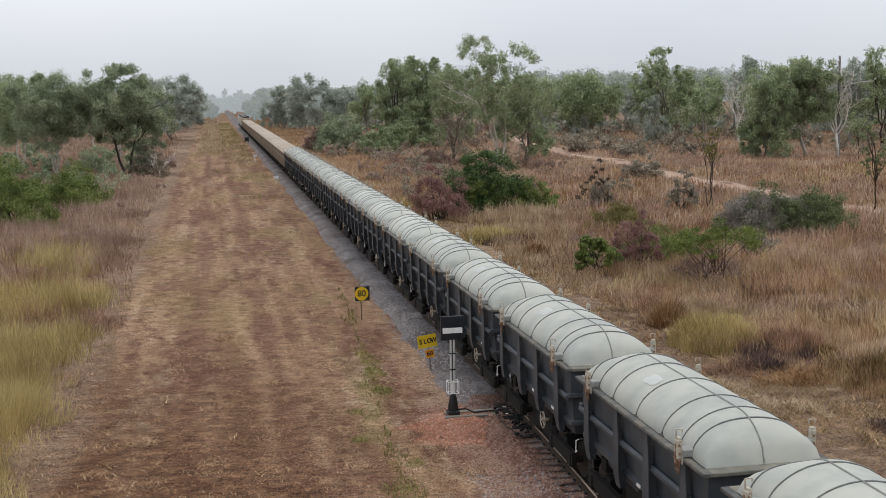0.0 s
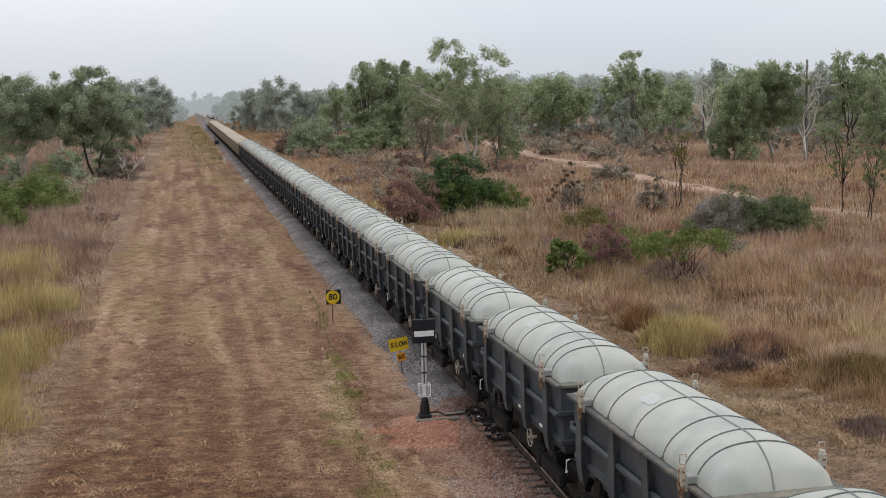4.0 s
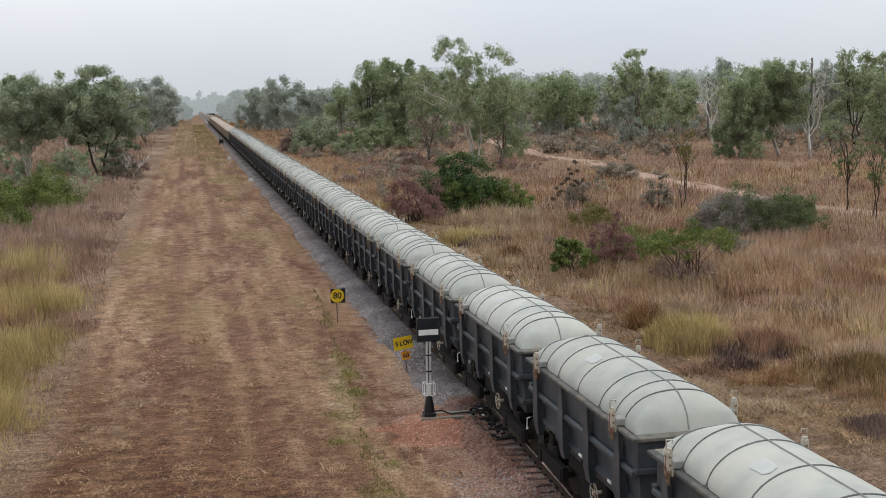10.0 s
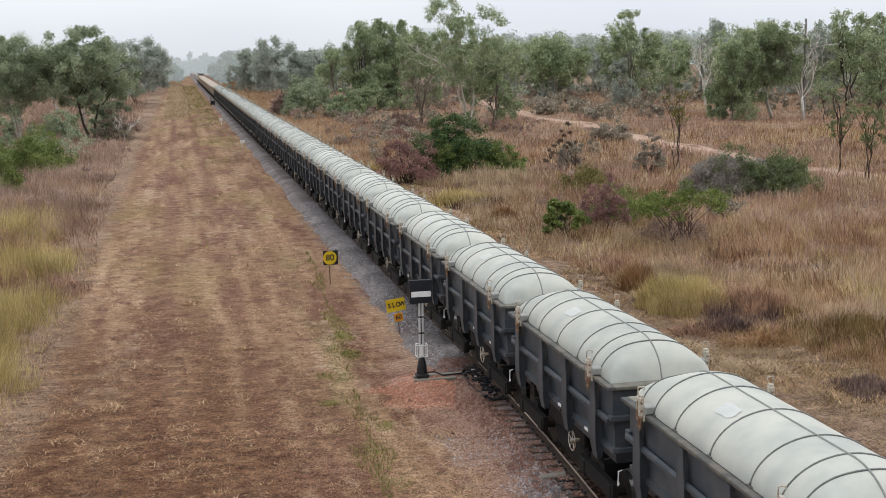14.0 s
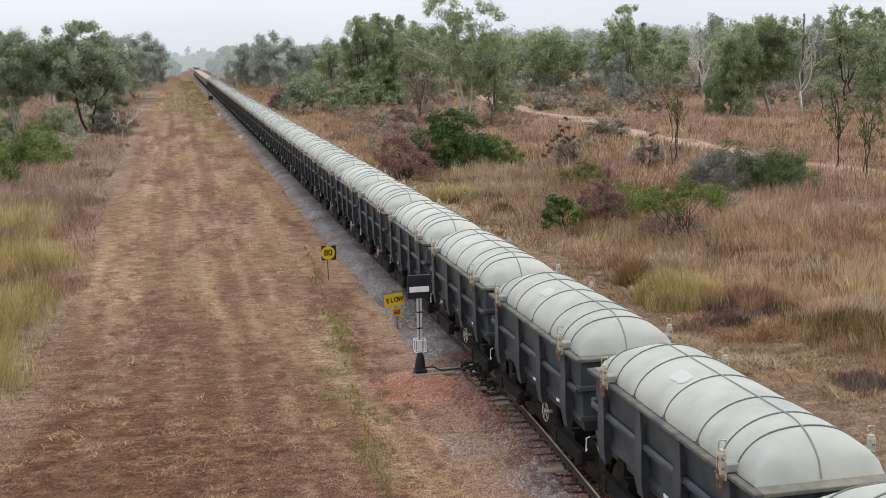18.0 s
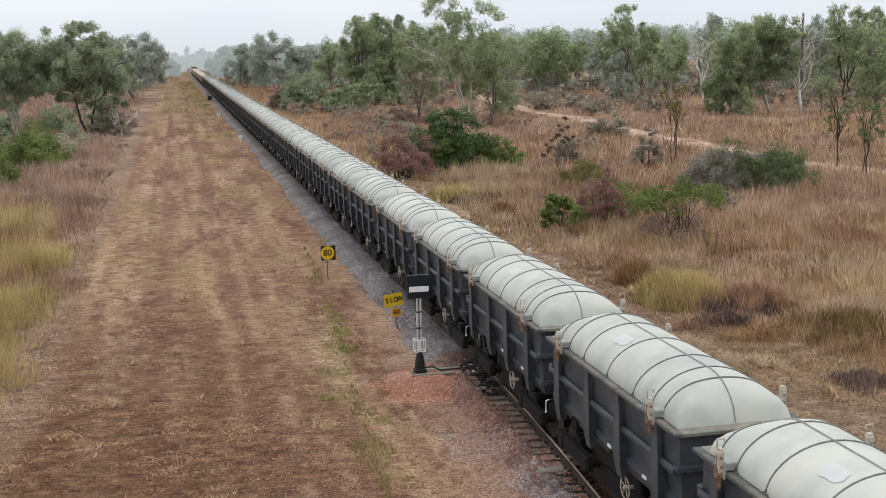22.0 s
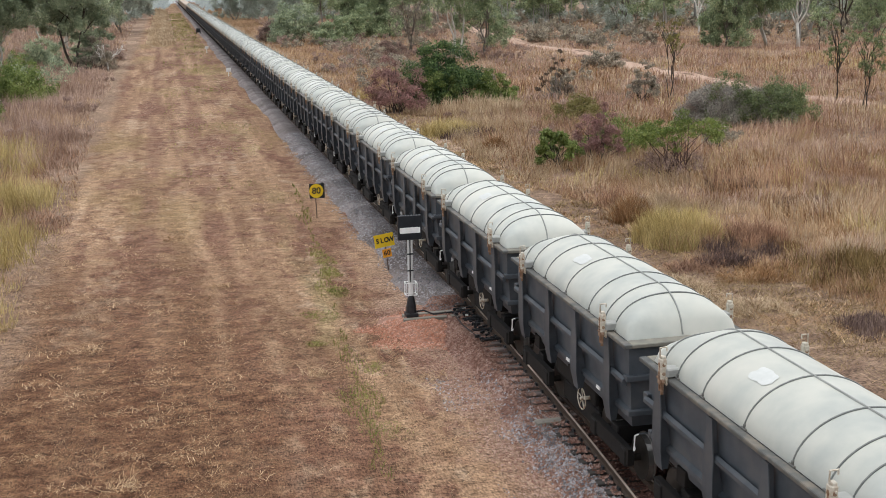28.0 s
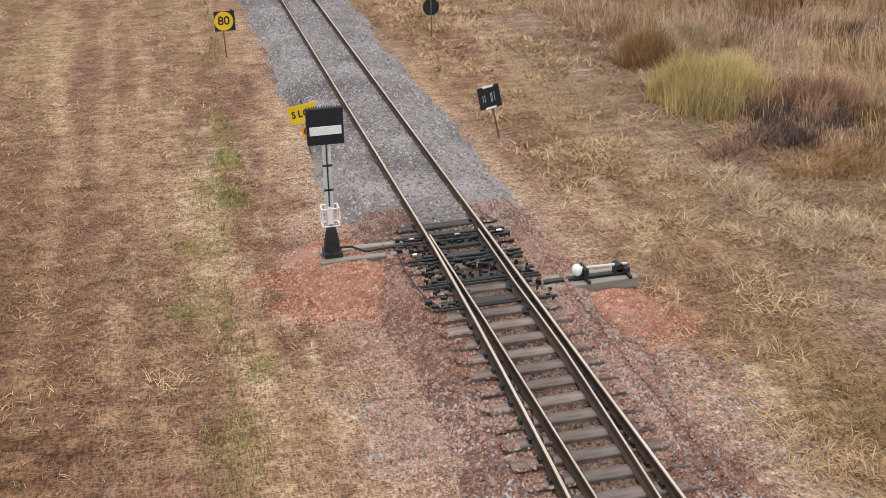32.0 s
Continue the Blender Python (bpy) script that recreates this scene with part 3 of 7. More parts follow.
def tube(bm, pts, radii, n=6, caps=True):
    rings = []
    pts = [Vector(p) for p in pts]
    for i, p in enumerate(pts):
        d = (pts[min(i + 1, len(pts) - 1)] - pts[max(i - 1, 0)]).normalized()
        q = d.to_track_quat("Z", "Y")
        r = radii[i] if hasattr(radii, "__len__") else radii
        rings.append([bm.verts.new(p + q @ Vector((math.cos(a) * r, math.sin(a) * r, 0))) for a in (2 * math.pi * k / n for k in range(n))])
    for a, b in zip(rings, rings[1:]):
        for k in range(n):
            bm.faces.new((a[k], a[(k + 1) % n], b[(k + 1) % n], b[k]))
    if caps:
        bm.faces.new(rings[0][::-1])
        bm.faces.new(rings[-1])


def prism(bm, outline, y0, y1):
    """An outline of (x, z) pushed from y0 to y1."""
    a = [bm.verts.new((x, y0, z)) for x, z in outline]
    b = [bm.verts.new((x, y1, z)) for x, z in outline]
    k = len(outline)
    for i in range(k):
        bm.faces.new((a[i], a[(i + 1) % k], b[(i + 1) % k], b[i]))
    bm.faces.new(a[::-1])
    bm.faces.new(b)
    bmesh.ops.recalc_face_normals(bm, faces=bm.faces[:])


def smooth(ob):
    ob.data.polygons.foreach_set("use_smooth", np.ones(len(ob.data.polygons), bool))
    return ob


def soup(name, verts, corners, material, parent=None, label="", smooth_on=False):
    """A mesh from arrays: verts (n, 3) and corners (faces, 3 or 4)."""
    me = bpy.data.meshes.new(name)
    verts, corners = np.asarray(verts, np.float32), np.asarray(corners, np.int32)
    k = corners.shape[1]
    me.vertices.add(len(verts))
    me.vertices.foreach_set("co", verts.ravel())
    me.loops.add(corners.size)
    me.loops.foreach_set("vertex_index", corners.ravel())
    me.polygons.add(len(corners))
    me.polygons.foreach_set("loop_start", np.arange(len(corners), dtype=np.int32) * k)
    if smooth_on:
        me.polygons.foreach_set("use_smooth", np.ones(len(corners), bool))
    me.update(calc_edges=True)
    me.materials.append(M[material])
    return hang(name, me, parent, label)


def value_noise(x, y, cell, seed):
    """Smooth noise from 0 to 1 over the plan, for arrays of places."""
    table = np.random.RandomState(seed).rand(256, 256)
    u, v = np.asarray(x) / cell + 1000.37, np.asarray(y) / cell + 1000.71
    i, j = np.floor(u).astype(int), np.floor(v).astype(int)
    fu, fv = u - i, v - j
    fu, fv = fu * fu * (3 - 2 * fu), fv * fv * (3 - 2 * fv)
    g = lambda a, c: table[a % 256, c % 256]
    return (g(i, j) * (1 - fu) + g(i + 1, j) * fu) * (1 - fv) + (g(i, j + 1) * (1 - fu) + g(i + 1, j + 1) * fu) * fv


def ground_height(x, y):
    """Gentle humps away from the railway formation."""
    x, y = np.asarray(x, float), np.asarray(y, float)
    off = np.clip((np.abs(x + 4.0) - 9.0) / 8.0, 0, 1)
    return off * (0.5 * (value_noise(x, y, 14, 3) - 0.5) + 0.18 * (value_noise(x, y, 4, 4) - 0.5)) + 0.05 * (value_noise(x, y, 2.5, 5) - 0.5) * (np.abs(x) > 3.0)


# ---- ground, ballast, dirt road, hills ----
def sheet(name, xs, ys, height, material, label, kind="structure"):
    gx, gy = np.meshgrid(xs, ys)
    gz = height(gx, gy)
    v = np.stack([gx, gy, gz], -1).reshape(-1, 3)
    w = len(xs)
    i = (np.arange(len(ys) - 1)[:, None] * w + np.arange(w - 1)[None]).ravel()
    ob = soup(name, v, np.stack([i, i + 1, i + w + 1, i + w], -1), material, smooth_on=True)
    return tagged(ob, label, kind=kind)


xs = np.concatenate([[-4000, -1500, -600, -300, -200, -140], np.arange(-100, -40, 5), np.arange(-40, 60, 1.0), np.arange(60, 140, 5), [150, 200, 300, 600, 1500, 4000]])
ys = np.concatenate([[-1500, -600, -300, -150, -80, -40], np.arange(-20, 120, 1.0), np.arange(120, 320, 5), [330, 360, 400, 500, 700, 1000, 1500, 2500, 4500]])
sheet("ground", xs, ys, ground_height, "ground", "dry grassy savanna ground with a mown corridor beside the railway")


def ballast_profile(x, y):
    near, far = np.clip((29.6 - y) / 0.5, 0, 1), np.clip((y - 55.0) / 40.0, 0, 1)
    shoulder = 1.40
    foot = 1.98 + 0.45 * (value_noise(x, y, 1.2, 9) - 0.5) + 0.25 * (value_noise(x, y, 0.4, 10) - 0.5)
    t = np.clip((foot - np.abs(x)) / (foot - shoulder), 0, 1)
    return -0.03 + (0.27 - 0.050 * near * (np.abs(x) < 1.35) - 0.012 * near) * t + 0.04 * near * (value_noise(x, y, 0.5, 11) - 0.5) * (t > 0.5) + 0.03 * (value_noise(x, y, 0.25, 8) - 0.5) * (t > 0)


bx = np.concatenate([np.linspace(-2.9, -1.3, 17), np.linspace(-1.1, 1.1, 12), np.linspace(1.3, 2.9, 17)])
by = np.concatenate([[-120, -60, -20, 0], np.arange(8, 70, 0.25), np.arange(70, 200, 4), np.arange(200, 901, 50)])
sheet("ballast_bed", bx, by[by >= 29.0], ballast_profile, "ballast_grey", "grey crushed-stone ballast bed under the rails")
sheet("ballast_bed", bx, by[by <= 29.0], ballast_profile, "ballast_brown", "brown dirty ballast bed under the points")


HEAPS = []


def gravel_apron(x0, x1, y0, y1, seed):
    cx, cy, rx, ry = (x0 + x1) / 2, (y0 + y1) / 2, (x1 - x0) / 2, (y1 - y0) / 2

    def height(x, y):
        d = np.hypot((x - cx) / rx, (y - cy) / ry) + 0.35 * (value_noise(x, y, 0.7, seed) - 0.5)
        return -0.06 + 0.245 * np.clip(1.25 - d * 1.2, 0, 0.75) / 0.75 + 0.02 * value_noise(x, y, 0.12, seed + 1)
    HEAPS.append(height)
    return sheet("gravel_apron", np.linspace(x0 - 0.3, x1 + 0.3, 50), np.linspace(y0 - 0.3, y1 + 0.3, 50), height, "ballast_red",
                 "low heap of red gravel round the point levers")


gravel_apron(-3.4, -1.1, 26.5, 29.6, 21)
gravel_apron(1.2, 2.9, 24.4, 26.1, 25)


def road_mesh():
    way = [(65.77, 13.6), (52.33, 42.1), (43.51, 66.2), (39.93, 82.4), (40.26, 111.3), (43.83, 149.8), (46.34, 191.9), (55.19, 243.9), (72.92, 288.3)]
    pts = []
    for (x0, y0), (x1, y1) in zip(way, way[1:]):
        for k in range(10):
            pts.append((x0 + (x1 - x0) * k / 10, y0 + (y1 - y0) * k / 10))
    v, q = [], []
    for i, (x, y) in enumerate(pts):
        a = pts[max(i - 3, 0)]
        c = pts[min(i + 3, len(pts) - 1)]
        d = Vector((c[0] - a[0], c[1] - a[1])).normalized()
        for j in range(9):
            s = (j / 8 - 0.5) * (3.5 + 0.6 * math.sin(i * 1.7) + 0.4 * math.sin(i * 0.61 + 2 * j))
            rut = 0.04 * math.cos(s * 3.1)
            X, Y = x + d.y * s, y - d.x * s
            v.append((X, Y, float(ground_height(X, Y)) + 0.06 + rut - 0.02 * abs(s) ** 1.5))
    for i in range(len(pts) - 1):
        for j in range(8):
            q.append((i * 9 + j, i * 9 + j + 1, i * 9 + 10 + j, i * 9 + 9 + j))
    tagged(soup("dirt_road", v, q, "dirt", smooth_on=True), "pale sandy dirt road winding through dry grass", kind="structure")


road_mesh()


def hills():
    m = bpy.data.materials.new("mist_glow_distance")
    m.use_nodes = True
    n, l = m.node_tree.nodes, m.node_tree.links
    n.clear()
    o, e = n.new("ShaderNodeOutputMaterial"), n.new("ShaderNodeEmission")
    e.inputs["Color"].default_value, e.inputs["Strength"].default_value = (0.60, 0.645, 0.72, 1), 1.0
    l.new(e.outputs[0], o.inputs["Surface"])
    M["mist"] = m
    # three ridges, each paler than the one before it, haze painted as glow
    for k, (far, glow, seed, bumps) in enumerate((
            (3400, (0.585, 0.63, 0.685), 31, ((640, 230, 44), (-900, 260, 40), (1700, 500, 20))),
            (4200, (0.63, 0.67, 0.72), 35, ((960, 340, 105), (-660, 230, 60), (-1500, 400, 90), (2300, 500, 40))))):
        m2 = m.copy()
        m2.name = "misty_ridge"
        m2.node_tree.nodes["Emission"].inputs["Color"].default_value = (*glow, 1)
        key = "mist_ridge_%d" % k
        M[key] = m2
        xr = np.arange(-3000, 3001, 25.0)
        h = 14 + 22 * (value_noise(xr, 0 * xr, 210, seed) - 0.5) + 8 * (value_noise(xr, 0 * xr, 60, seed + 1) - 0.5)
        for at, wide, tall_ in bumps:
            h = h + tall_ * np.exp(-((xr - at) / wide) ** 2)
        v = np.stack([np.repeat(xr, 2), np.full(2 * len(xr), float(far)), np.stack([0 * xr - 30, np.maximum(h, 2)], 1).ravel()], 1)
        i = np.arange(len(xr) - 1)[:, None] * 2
        tagged(soup("backdrop", v, i + (0, 2, 3, 1), key), "faint range of hills on the horizon, mist painted as its glow", kind="structure")
    # the last woods before the hills, mist painted as an even grey glow
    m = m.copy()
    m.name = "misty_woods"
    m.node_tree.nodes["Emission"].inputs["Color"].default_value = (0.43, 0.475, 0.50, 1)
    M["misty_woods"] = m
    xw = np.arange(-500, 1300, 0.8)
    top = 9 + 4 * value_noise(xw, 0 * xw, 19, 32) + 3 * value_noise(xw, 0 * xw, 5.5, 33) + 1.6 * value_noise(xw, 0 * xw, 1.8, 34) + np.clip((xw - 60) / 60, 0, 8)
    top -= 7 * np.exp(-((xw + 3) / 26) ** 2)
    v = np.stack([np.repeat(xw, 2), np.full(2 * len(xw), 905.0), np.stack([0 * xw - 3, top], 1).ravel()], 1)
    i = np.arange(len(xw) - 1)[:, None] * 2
    tagged(soup("backdrop", v, i + (0, 2, 3, 1), "misty_woods"), "glowing grey line of woods closing the view, mist in its colour", kind="structure")


hills()


# ---- railway track with a turnout ----
RAIL_TOP, HALF = 0.40, 0.57
TOE = 28.6


def swing(y):
    s = max(TOE - y, 0.0)
    return 0.010 * s + 0.0021 * s * s


def rail(name, xs_of_y, y0, y1, step, parent, head, blade=False):
    bm, bt = bmesh.new(), bmesh.new()
    z = RAIL_TOP
    outline = [(-0.062, z - 0.150), (0.062, z - 0.150), (0.062, z - 0.138), (0.012, z - 0.115), (0.010, z - 0.045), (0.034, z - 0.036),
               (0.034, z - 0.004), (-0.034, z - 0.004), (-0.034, z - 0.036), (-0.010, z - 0.045), (-0.012, z - 0.115), (-0.062, z - 0.138)]
    if blade:
        outline = [(-0.070, z - 0.14), (0.070, z - 0.14), (0.022, z - 0.10), (0.026, z - 0.006), (-0.026, z - 0.006), (-0.022, z - 0.10)]
    top = [(-0.021, z - 0.004), (0.021, z - 0.004), (0.018, z + 0.002), (-0.018, z + 0.002)]
    if blade:
        top = [(-0.014, z - 0.006), (0.014, z - 0.006), (0.012, z), (-0.012, z)]
    n = max(int(round((y1 - y0) / step)), 1)
    for b, shape in ((bm, outline), (bt, top)):
        rings = []
        for i in range(n + 1):
            y = y0 + (y1 - y0) * i / n
            rings.append([b.verts.new((xs_of_y(y) + x, y, zz)) for x, zz in shape])
        k = len(shape)
        for p, q in zip(rings, rings[1:]):
            for i in range(k):
                b.faces.new((p[i], p[(i + 1) % k], q[(i + 1) % k], q[i]))
        b.faces.new(rings[0][::-1])
        b.faces.new(rings[-1])
        bmesh.ops.recalc_face_normals(b, faces=b.faces[:])
    r = part(name, bm, "rail", parent)
    part("rail_head", bt, head, r, "worn shiny running surface")
    return r


track = tagged(new("railway_track"), "narrow-gauge railway track on ballast with a set of points", kind="structure")
rail("rail", lambda y: -HALF - swing(y), -10, 900, 1.4, track, "railtop")
rail("rail", lambda y: HALF, -10, 900, 1.4, track, "railtop")
rail("switch_blade", lambda y: -HALF + 0.09 - 0.035 * max(min((y - 25) / 3, 1), 0), -10, TOE - 0.1, 1.2, track, "railtop", True)
rail("switch_blade", lambda y: HALF - 0.055 - 0.92 * swing(y) - 0.07 * max(min((y - 24) / 2, 1), 0), -10, TOE - 0.1, 1.2, track, "railtop", True)

rnd = random.Random(5)
sleeper_mesh = None
chair_mesh = None
for i in range(44):
    y = 29.25 - 0.475 * i
    s = swing(y)
    if sleeper_mesh is None:
        bm = bmesh.new()
        box(bm, -1.0, 1.0, -0.115, 0.115, 0.10, 0.248, 0.014)
        ob = part("sleeper", bm, "timber", track)
        sleeper_mesh = ob.data
        bm = bmesh.new()
        box(bm, -0.11, 0.11, -0.07, 0.07, 0.248, 0.268, 0.006)
        box(bm, -0.10, -0.06, -0.05, 0.05, 0.268, 0.305, 0.005)
        box(bm, 0.06, 0.10, -0.05, 0.05, 0.268, 0.305, 0.005)
        chair = part("rail_chair", bm, "iron", track)
        chair_mesh = chair.data
        chair.matrix_basis = pose(-HALF, y, 0)
    else:
        ob = hang("sleeper", sleeper_mesh, track)
    if 4 > i or (i < 8 and i % 2) or i > 19:
        ob.material_slots[0].link = "OBJECT"
        ob.material_slots[0].material = M["oily"]
    ob.matrix_basis = pose(-s / 2 + rnd.uniform(-0.05, 0.05), y, rnd.uniform(-0.016, 0.0) - (0.022 if i > 19 else 0.0), 0, 0, rnd.uniform(-1.5, 1.5)) @ Matrix.Diagonal((1 + s * 0.5 + 0.02 * rnd.random(), 1, 1, 1))
    for x in ((-HALF - s, HALF) if i else (HALF,)):
        hang("rail_chair", chair_mesh, track, m=pose(x, y, 0))
bm = bmesh.new()
box(bm, -1.52, -0.95, 19.85, 20.08, 0.20, 0.262, 0.012)
part("sleeper", bm, "paletimber", track, "bleached pale sleeper end")


def switch_gear():
    """Rods, slide plates and clamps round the point blades."""
    g = tagged(new("point_rodding"), "black greased point rods and slide plates across the sleepers", "rail gear")
    for y in (28.62, 28.35, 27.6, 27.45, 26.55, 26.45, 25.6):
        bm = bmesh.new()
        tube(bm, [(-1.15, y, 0.30), (1.0, y, 0.30)], 0.022, 6)
        part("stretcher_rod", bm, "iron", g)
    for y in (28.45, 27.9, 27.2, 26.75, 26.2, 25.3):
        for x in (-HALF + 0.10, HALF - 0.16):
            bm = bmesh.new()
            box(bm, x - 0.12, x + 0.12, y - 0.09, y + 0.09, 0.25, 0.275, 0.006)
            box(bm, x - 0.05, x + 0.05, y - 0.05, y + 0.05, 0.275, 0.315, 0.008)
            part("slide_plate", bm, "iron", g)
    for k in range(90):
        x, y = rnd.choice((rnd.uniform(-1.2, -0.66), rnd.uniform(-1.2, -0.66), rnd.uniform(0.66, 1.0))), rnd.uniform(25.6, 28.75)
        bm = bmesh.new()
        w = rnd.uniform(0.018, 0.06)
        box(bm, x - w, x + w, y - w * 0.7, y + w * 0.7, 0.22, 0.25 + rnd.uniform(0.03, 0.08), 0.008)
        part("clamp", bm, "iron", g)
    for k in range(70):
        x, y = rnd.uniform(-0.42, 0.42), rnd.choice((28.4, 27.5, 27.3, 26.9)) + rnd.uniform(-0.12, 0.12)
        bm = bmesh.new()
        w = rnd.uniform(0.015, 0.055)
        box(bm, x - w, x + w, y - w * 0.6, y + w * 0.6, 0.22, 0.25 + rnd.uniform(0.02, 0.07), 0.008)
        part("clamp", bm, "iron", g)
    for pts in ([(-1.22, 28.3, 0.27), (-1.26, 27.2, 0.26), (-1.17, 26.2, 0.26), (-0.95, 25.6, 0.27)],):
        bm = bmesh.new()
        tube(bm, pts, 0.014, 6)
        part("bent_rod", bm, "iron", g)
    for x, y, w in ((-0.85, 28.62, 0.055), (0.05, 28.62, 0.05), (0.87, 28.55, 0.055), (-0.95, 27.9, 0.04)):
        bm = bmesh.new()
        box(bm, x - w, x + w, y - 0.03, y + 0.03, 0.285, 0.31, 0.006)
        part("white_block", bm, "white", g, "white painted block")


switch_gear()


def bearer(x0, x1, y, z, name="timber_bearer"):
    bm = bmesh.new()
    box(bm, x0, x1, y - 0.085, y + 0.085, z - 0.2, z, 0.014)
    b = part(name, bm, "paletimber")
    return tagged(b, "long bleached timber bearer beside the points", "timber", "timber bearers at the points")


for a, c, y, z in ((-2.66, -0.98, 28.22, 0.235), (-2.60, -1.0, 28.69, 0.232), (0.98, 2.70, 26.14, 0.205), (0.98, 2.64, 26.48, 0.202)):
    bearer(a, c, y, z)


def indicator_mast():
    """The point indicator: a black board with a white bar on a pale double mast, with its black foot casing."""
    g = new("point_indicator")
    g.matrix_basis = pose(-2.39, 28.47, 0.235, 0, 0, 0)
    bm = bmesh.new()
    box(bm, -0.17, 0.17, -0.17, 0.17, 0.0, 0.10, 0.01)
    tube(bm, [(0, 0, 0.10), (0, 0, 0.30), (0, 0, 0.52), (0, 0, 0.60)], [0.15, 0.14, 0.095, 0.06], 10)
    part("casing", bm, "iron", g, "black cast foot casing")
    for x in (-0.045, 0.045):
        bm = bmesh.new()
        tube(bm, [(x, 0, 0.56), (x, 0, 2.22)], 0.034, 8)
        part("mast_tube", bm, "ally", g)
    bm = bmesh.new()
    tube(bm, [(0.0, 0.0, 0.46), (0.0, 0.0, 2.3)], 0.010, 6)
    part("operating_rod", bm, "iron", g)
    for z in (1.28, 1.75):
        bm = bmesh.new()
        box(bm, -0.085, 0.085, -0.04, 0.04, z, z + 0.04, 0.005)
        part("clip", bm, "iron", g)
    w, d, z0, z1 = 0.155, 0.12, 0.62, 0.96
    bars = [((x, y, z0), (x, y, z1)) for x in (-w, w) for y in (-d, d)]
    bars += [((-w, y, z), (w, y, z)) for y in (-d, d) for z in (z0, z1)] + [((x, -d, z), (x, d, z)) for x in (-w, w) for z in (z0, z1)]
    for a, b in bars:
        bm = bmesh.new()
        tube(bm, [a, b], 0.012, 5)
        part("cage_bar", bm, "white", g, "bar of a white square guard cage")
    bm = bmesh.new()
    box(bm, -0.05, 0.05, -0.05, 0.05, 0.62, 0.96, 0.01)
    part("sleeve", bm, "white", g)
    bm = bmesh.new()
    box(bm, -0.33, 0.33, -0.05, 0.05, 2.17, 2.85, 0.012)
    board = part("board", bm, "black", g, "square black target board")
    bm = bmesh.new()
    box(bm, -0.285, 0.285, -0.062, -0.05, 2.36, 2.52, 0.004)
    part("white_bar", bm, "white", board, "white horizontal bar")
    for k in range(15):
        bm = bmesh.new()
        x = -0.315 + k * 0.045
        tube(bm, [(x, -0.03, 2.845), (x, -0.03, 2.895)], [0.011, 0.003], 5)
        part("bird_spike", bm, "black", board)
    bm = bmesh.new()
    tube(bm, [(0.10, 0, 0.12), (0.35, -0.05, 0.14), (0.60, -0.1, 0.03), (1.1, -0.05, 0.03), (1.5, 0.02, 0.04)], 0.022, 6)
    part("connecting_rod", bm, "iron", g)
    tagged(g, "point indicator with white bar on black board and pale mast", "railway signal")


indicator_mast()


def point_lever():
    g = new("point_lever")
    g.matrix_basis = pose(1.62, 26.30, 0.20)
    bm = bmesh.new()
    bmesh.ops.create_uvsphere(bm, u_segments=16, v_segments=10, radius=0.112)
    for v in bm.verts:
        v.co = (v.co.x * 0.8, v.co.y, v.co.z + 0.17)
    smooth(part("counterweight", bm, "white", g, "white round counterweight"))
    bm = bmesh.new()
    box(bm, 0.10, 0.17, -0.17, 0.17, 0.0, 0.24, 0.02)
    part("bracket", bm, "iron", g)
    bm = bmesh.new()
    tube(bm, [(0.05, 0, 0.20), (0.95, 0.02, 0.17)], 0.028, 8)
    part("lever_arm", bm, "ally", g, "pale steel lever arm")
    bm = bmesh.new()
    box(bm, 0.70, 0.98, -0.10, 0.10, 0.0, 0.14, 0.02)
    tube(bm, [(0.78, -0.10, 0.15), (0.78, 0.10, 0.15)], 0.08, 10)
    part("stand", bm, "iron", g)
    bm = bmesh.new()
    box(bm, -0.62, 0.95, -0.07, 0.05, -0.05, 0.05, 0.01)
    part("base_rod", bm, "iron", g)
    for x in (0.14, 0.92):
        bm = bmesh.new()
        box(bm, x - 0.03, x + 0.03, -0.27, -0.07, -0.01, 0.06, 0.008)
        part("foot", bm, "iron", g)
    tagged(g, "black hand point lever with white round counterweight", "point lever")


point_lever()


# ---- signs ----
def lettering(text, size, material, parent, m, name="lettering", bold=0.02):
    cu = bpy.data.curves.new(name, "FONT")
    cu.body, cu.size, cu.align_x, cu.align_y, cu.extrude = text, size, "CENTER", "CENTER", 0.002
    cu.offset = size * bold
    tmp = bpy.data.objects.new(name, cu)
    me = bpy.data.meshes.new_from_object(tmp)
    bpy.data.objects.remove(tmp)
    me.materials.clear()
    me.materials.append(M[material])
    return hang(name, me, parent, "", m)


def sign_post(g, x_top, z_top, r=0.022):
    bm = bmesh.new()
    tube(bm, [(0, 0.03, -0.2), (x_top * 0.5, 0.03, z_top / 2), (x_top, 0.03, z_top)], r, 6)
    part("post", bm, "post", g, "thin rusty steel post")


def speed_sign():
    g = new("speed_sign")
    g.matrix_basis = pose(-3.02, 44.03, 0, 0, 0, 4)
    sign_post(g, -0.04, 1.05)
    bm = bmesh.new()
    box(bm, -0.28, 0.34, 0.0, 0.02, 0.83, 1.43, 0.004)
    part("backboard", bm, "black", g, "square black backboard")
    bm = bmesh.new()
    tube(bm, [(0.0, -0.002, 1.13), (0.0, -0.014, 1.13)], 0.285, 32)
    d = part("disc", bm, "yellow", g, "round yellow disc")
    lettering("80", 0.36, "black", d, pose(0.0, -0.017, 1.135, 90, 0, 0))
    bm = bmesh.new()
    box(bm, 0.22, 0.27, -0.02, 0.01, 1.40, 1.47, 0.004)
    part("bracket", bm, "black", g)
    tagged(g, "yellow round 80 speed sign on square black board", "sign")


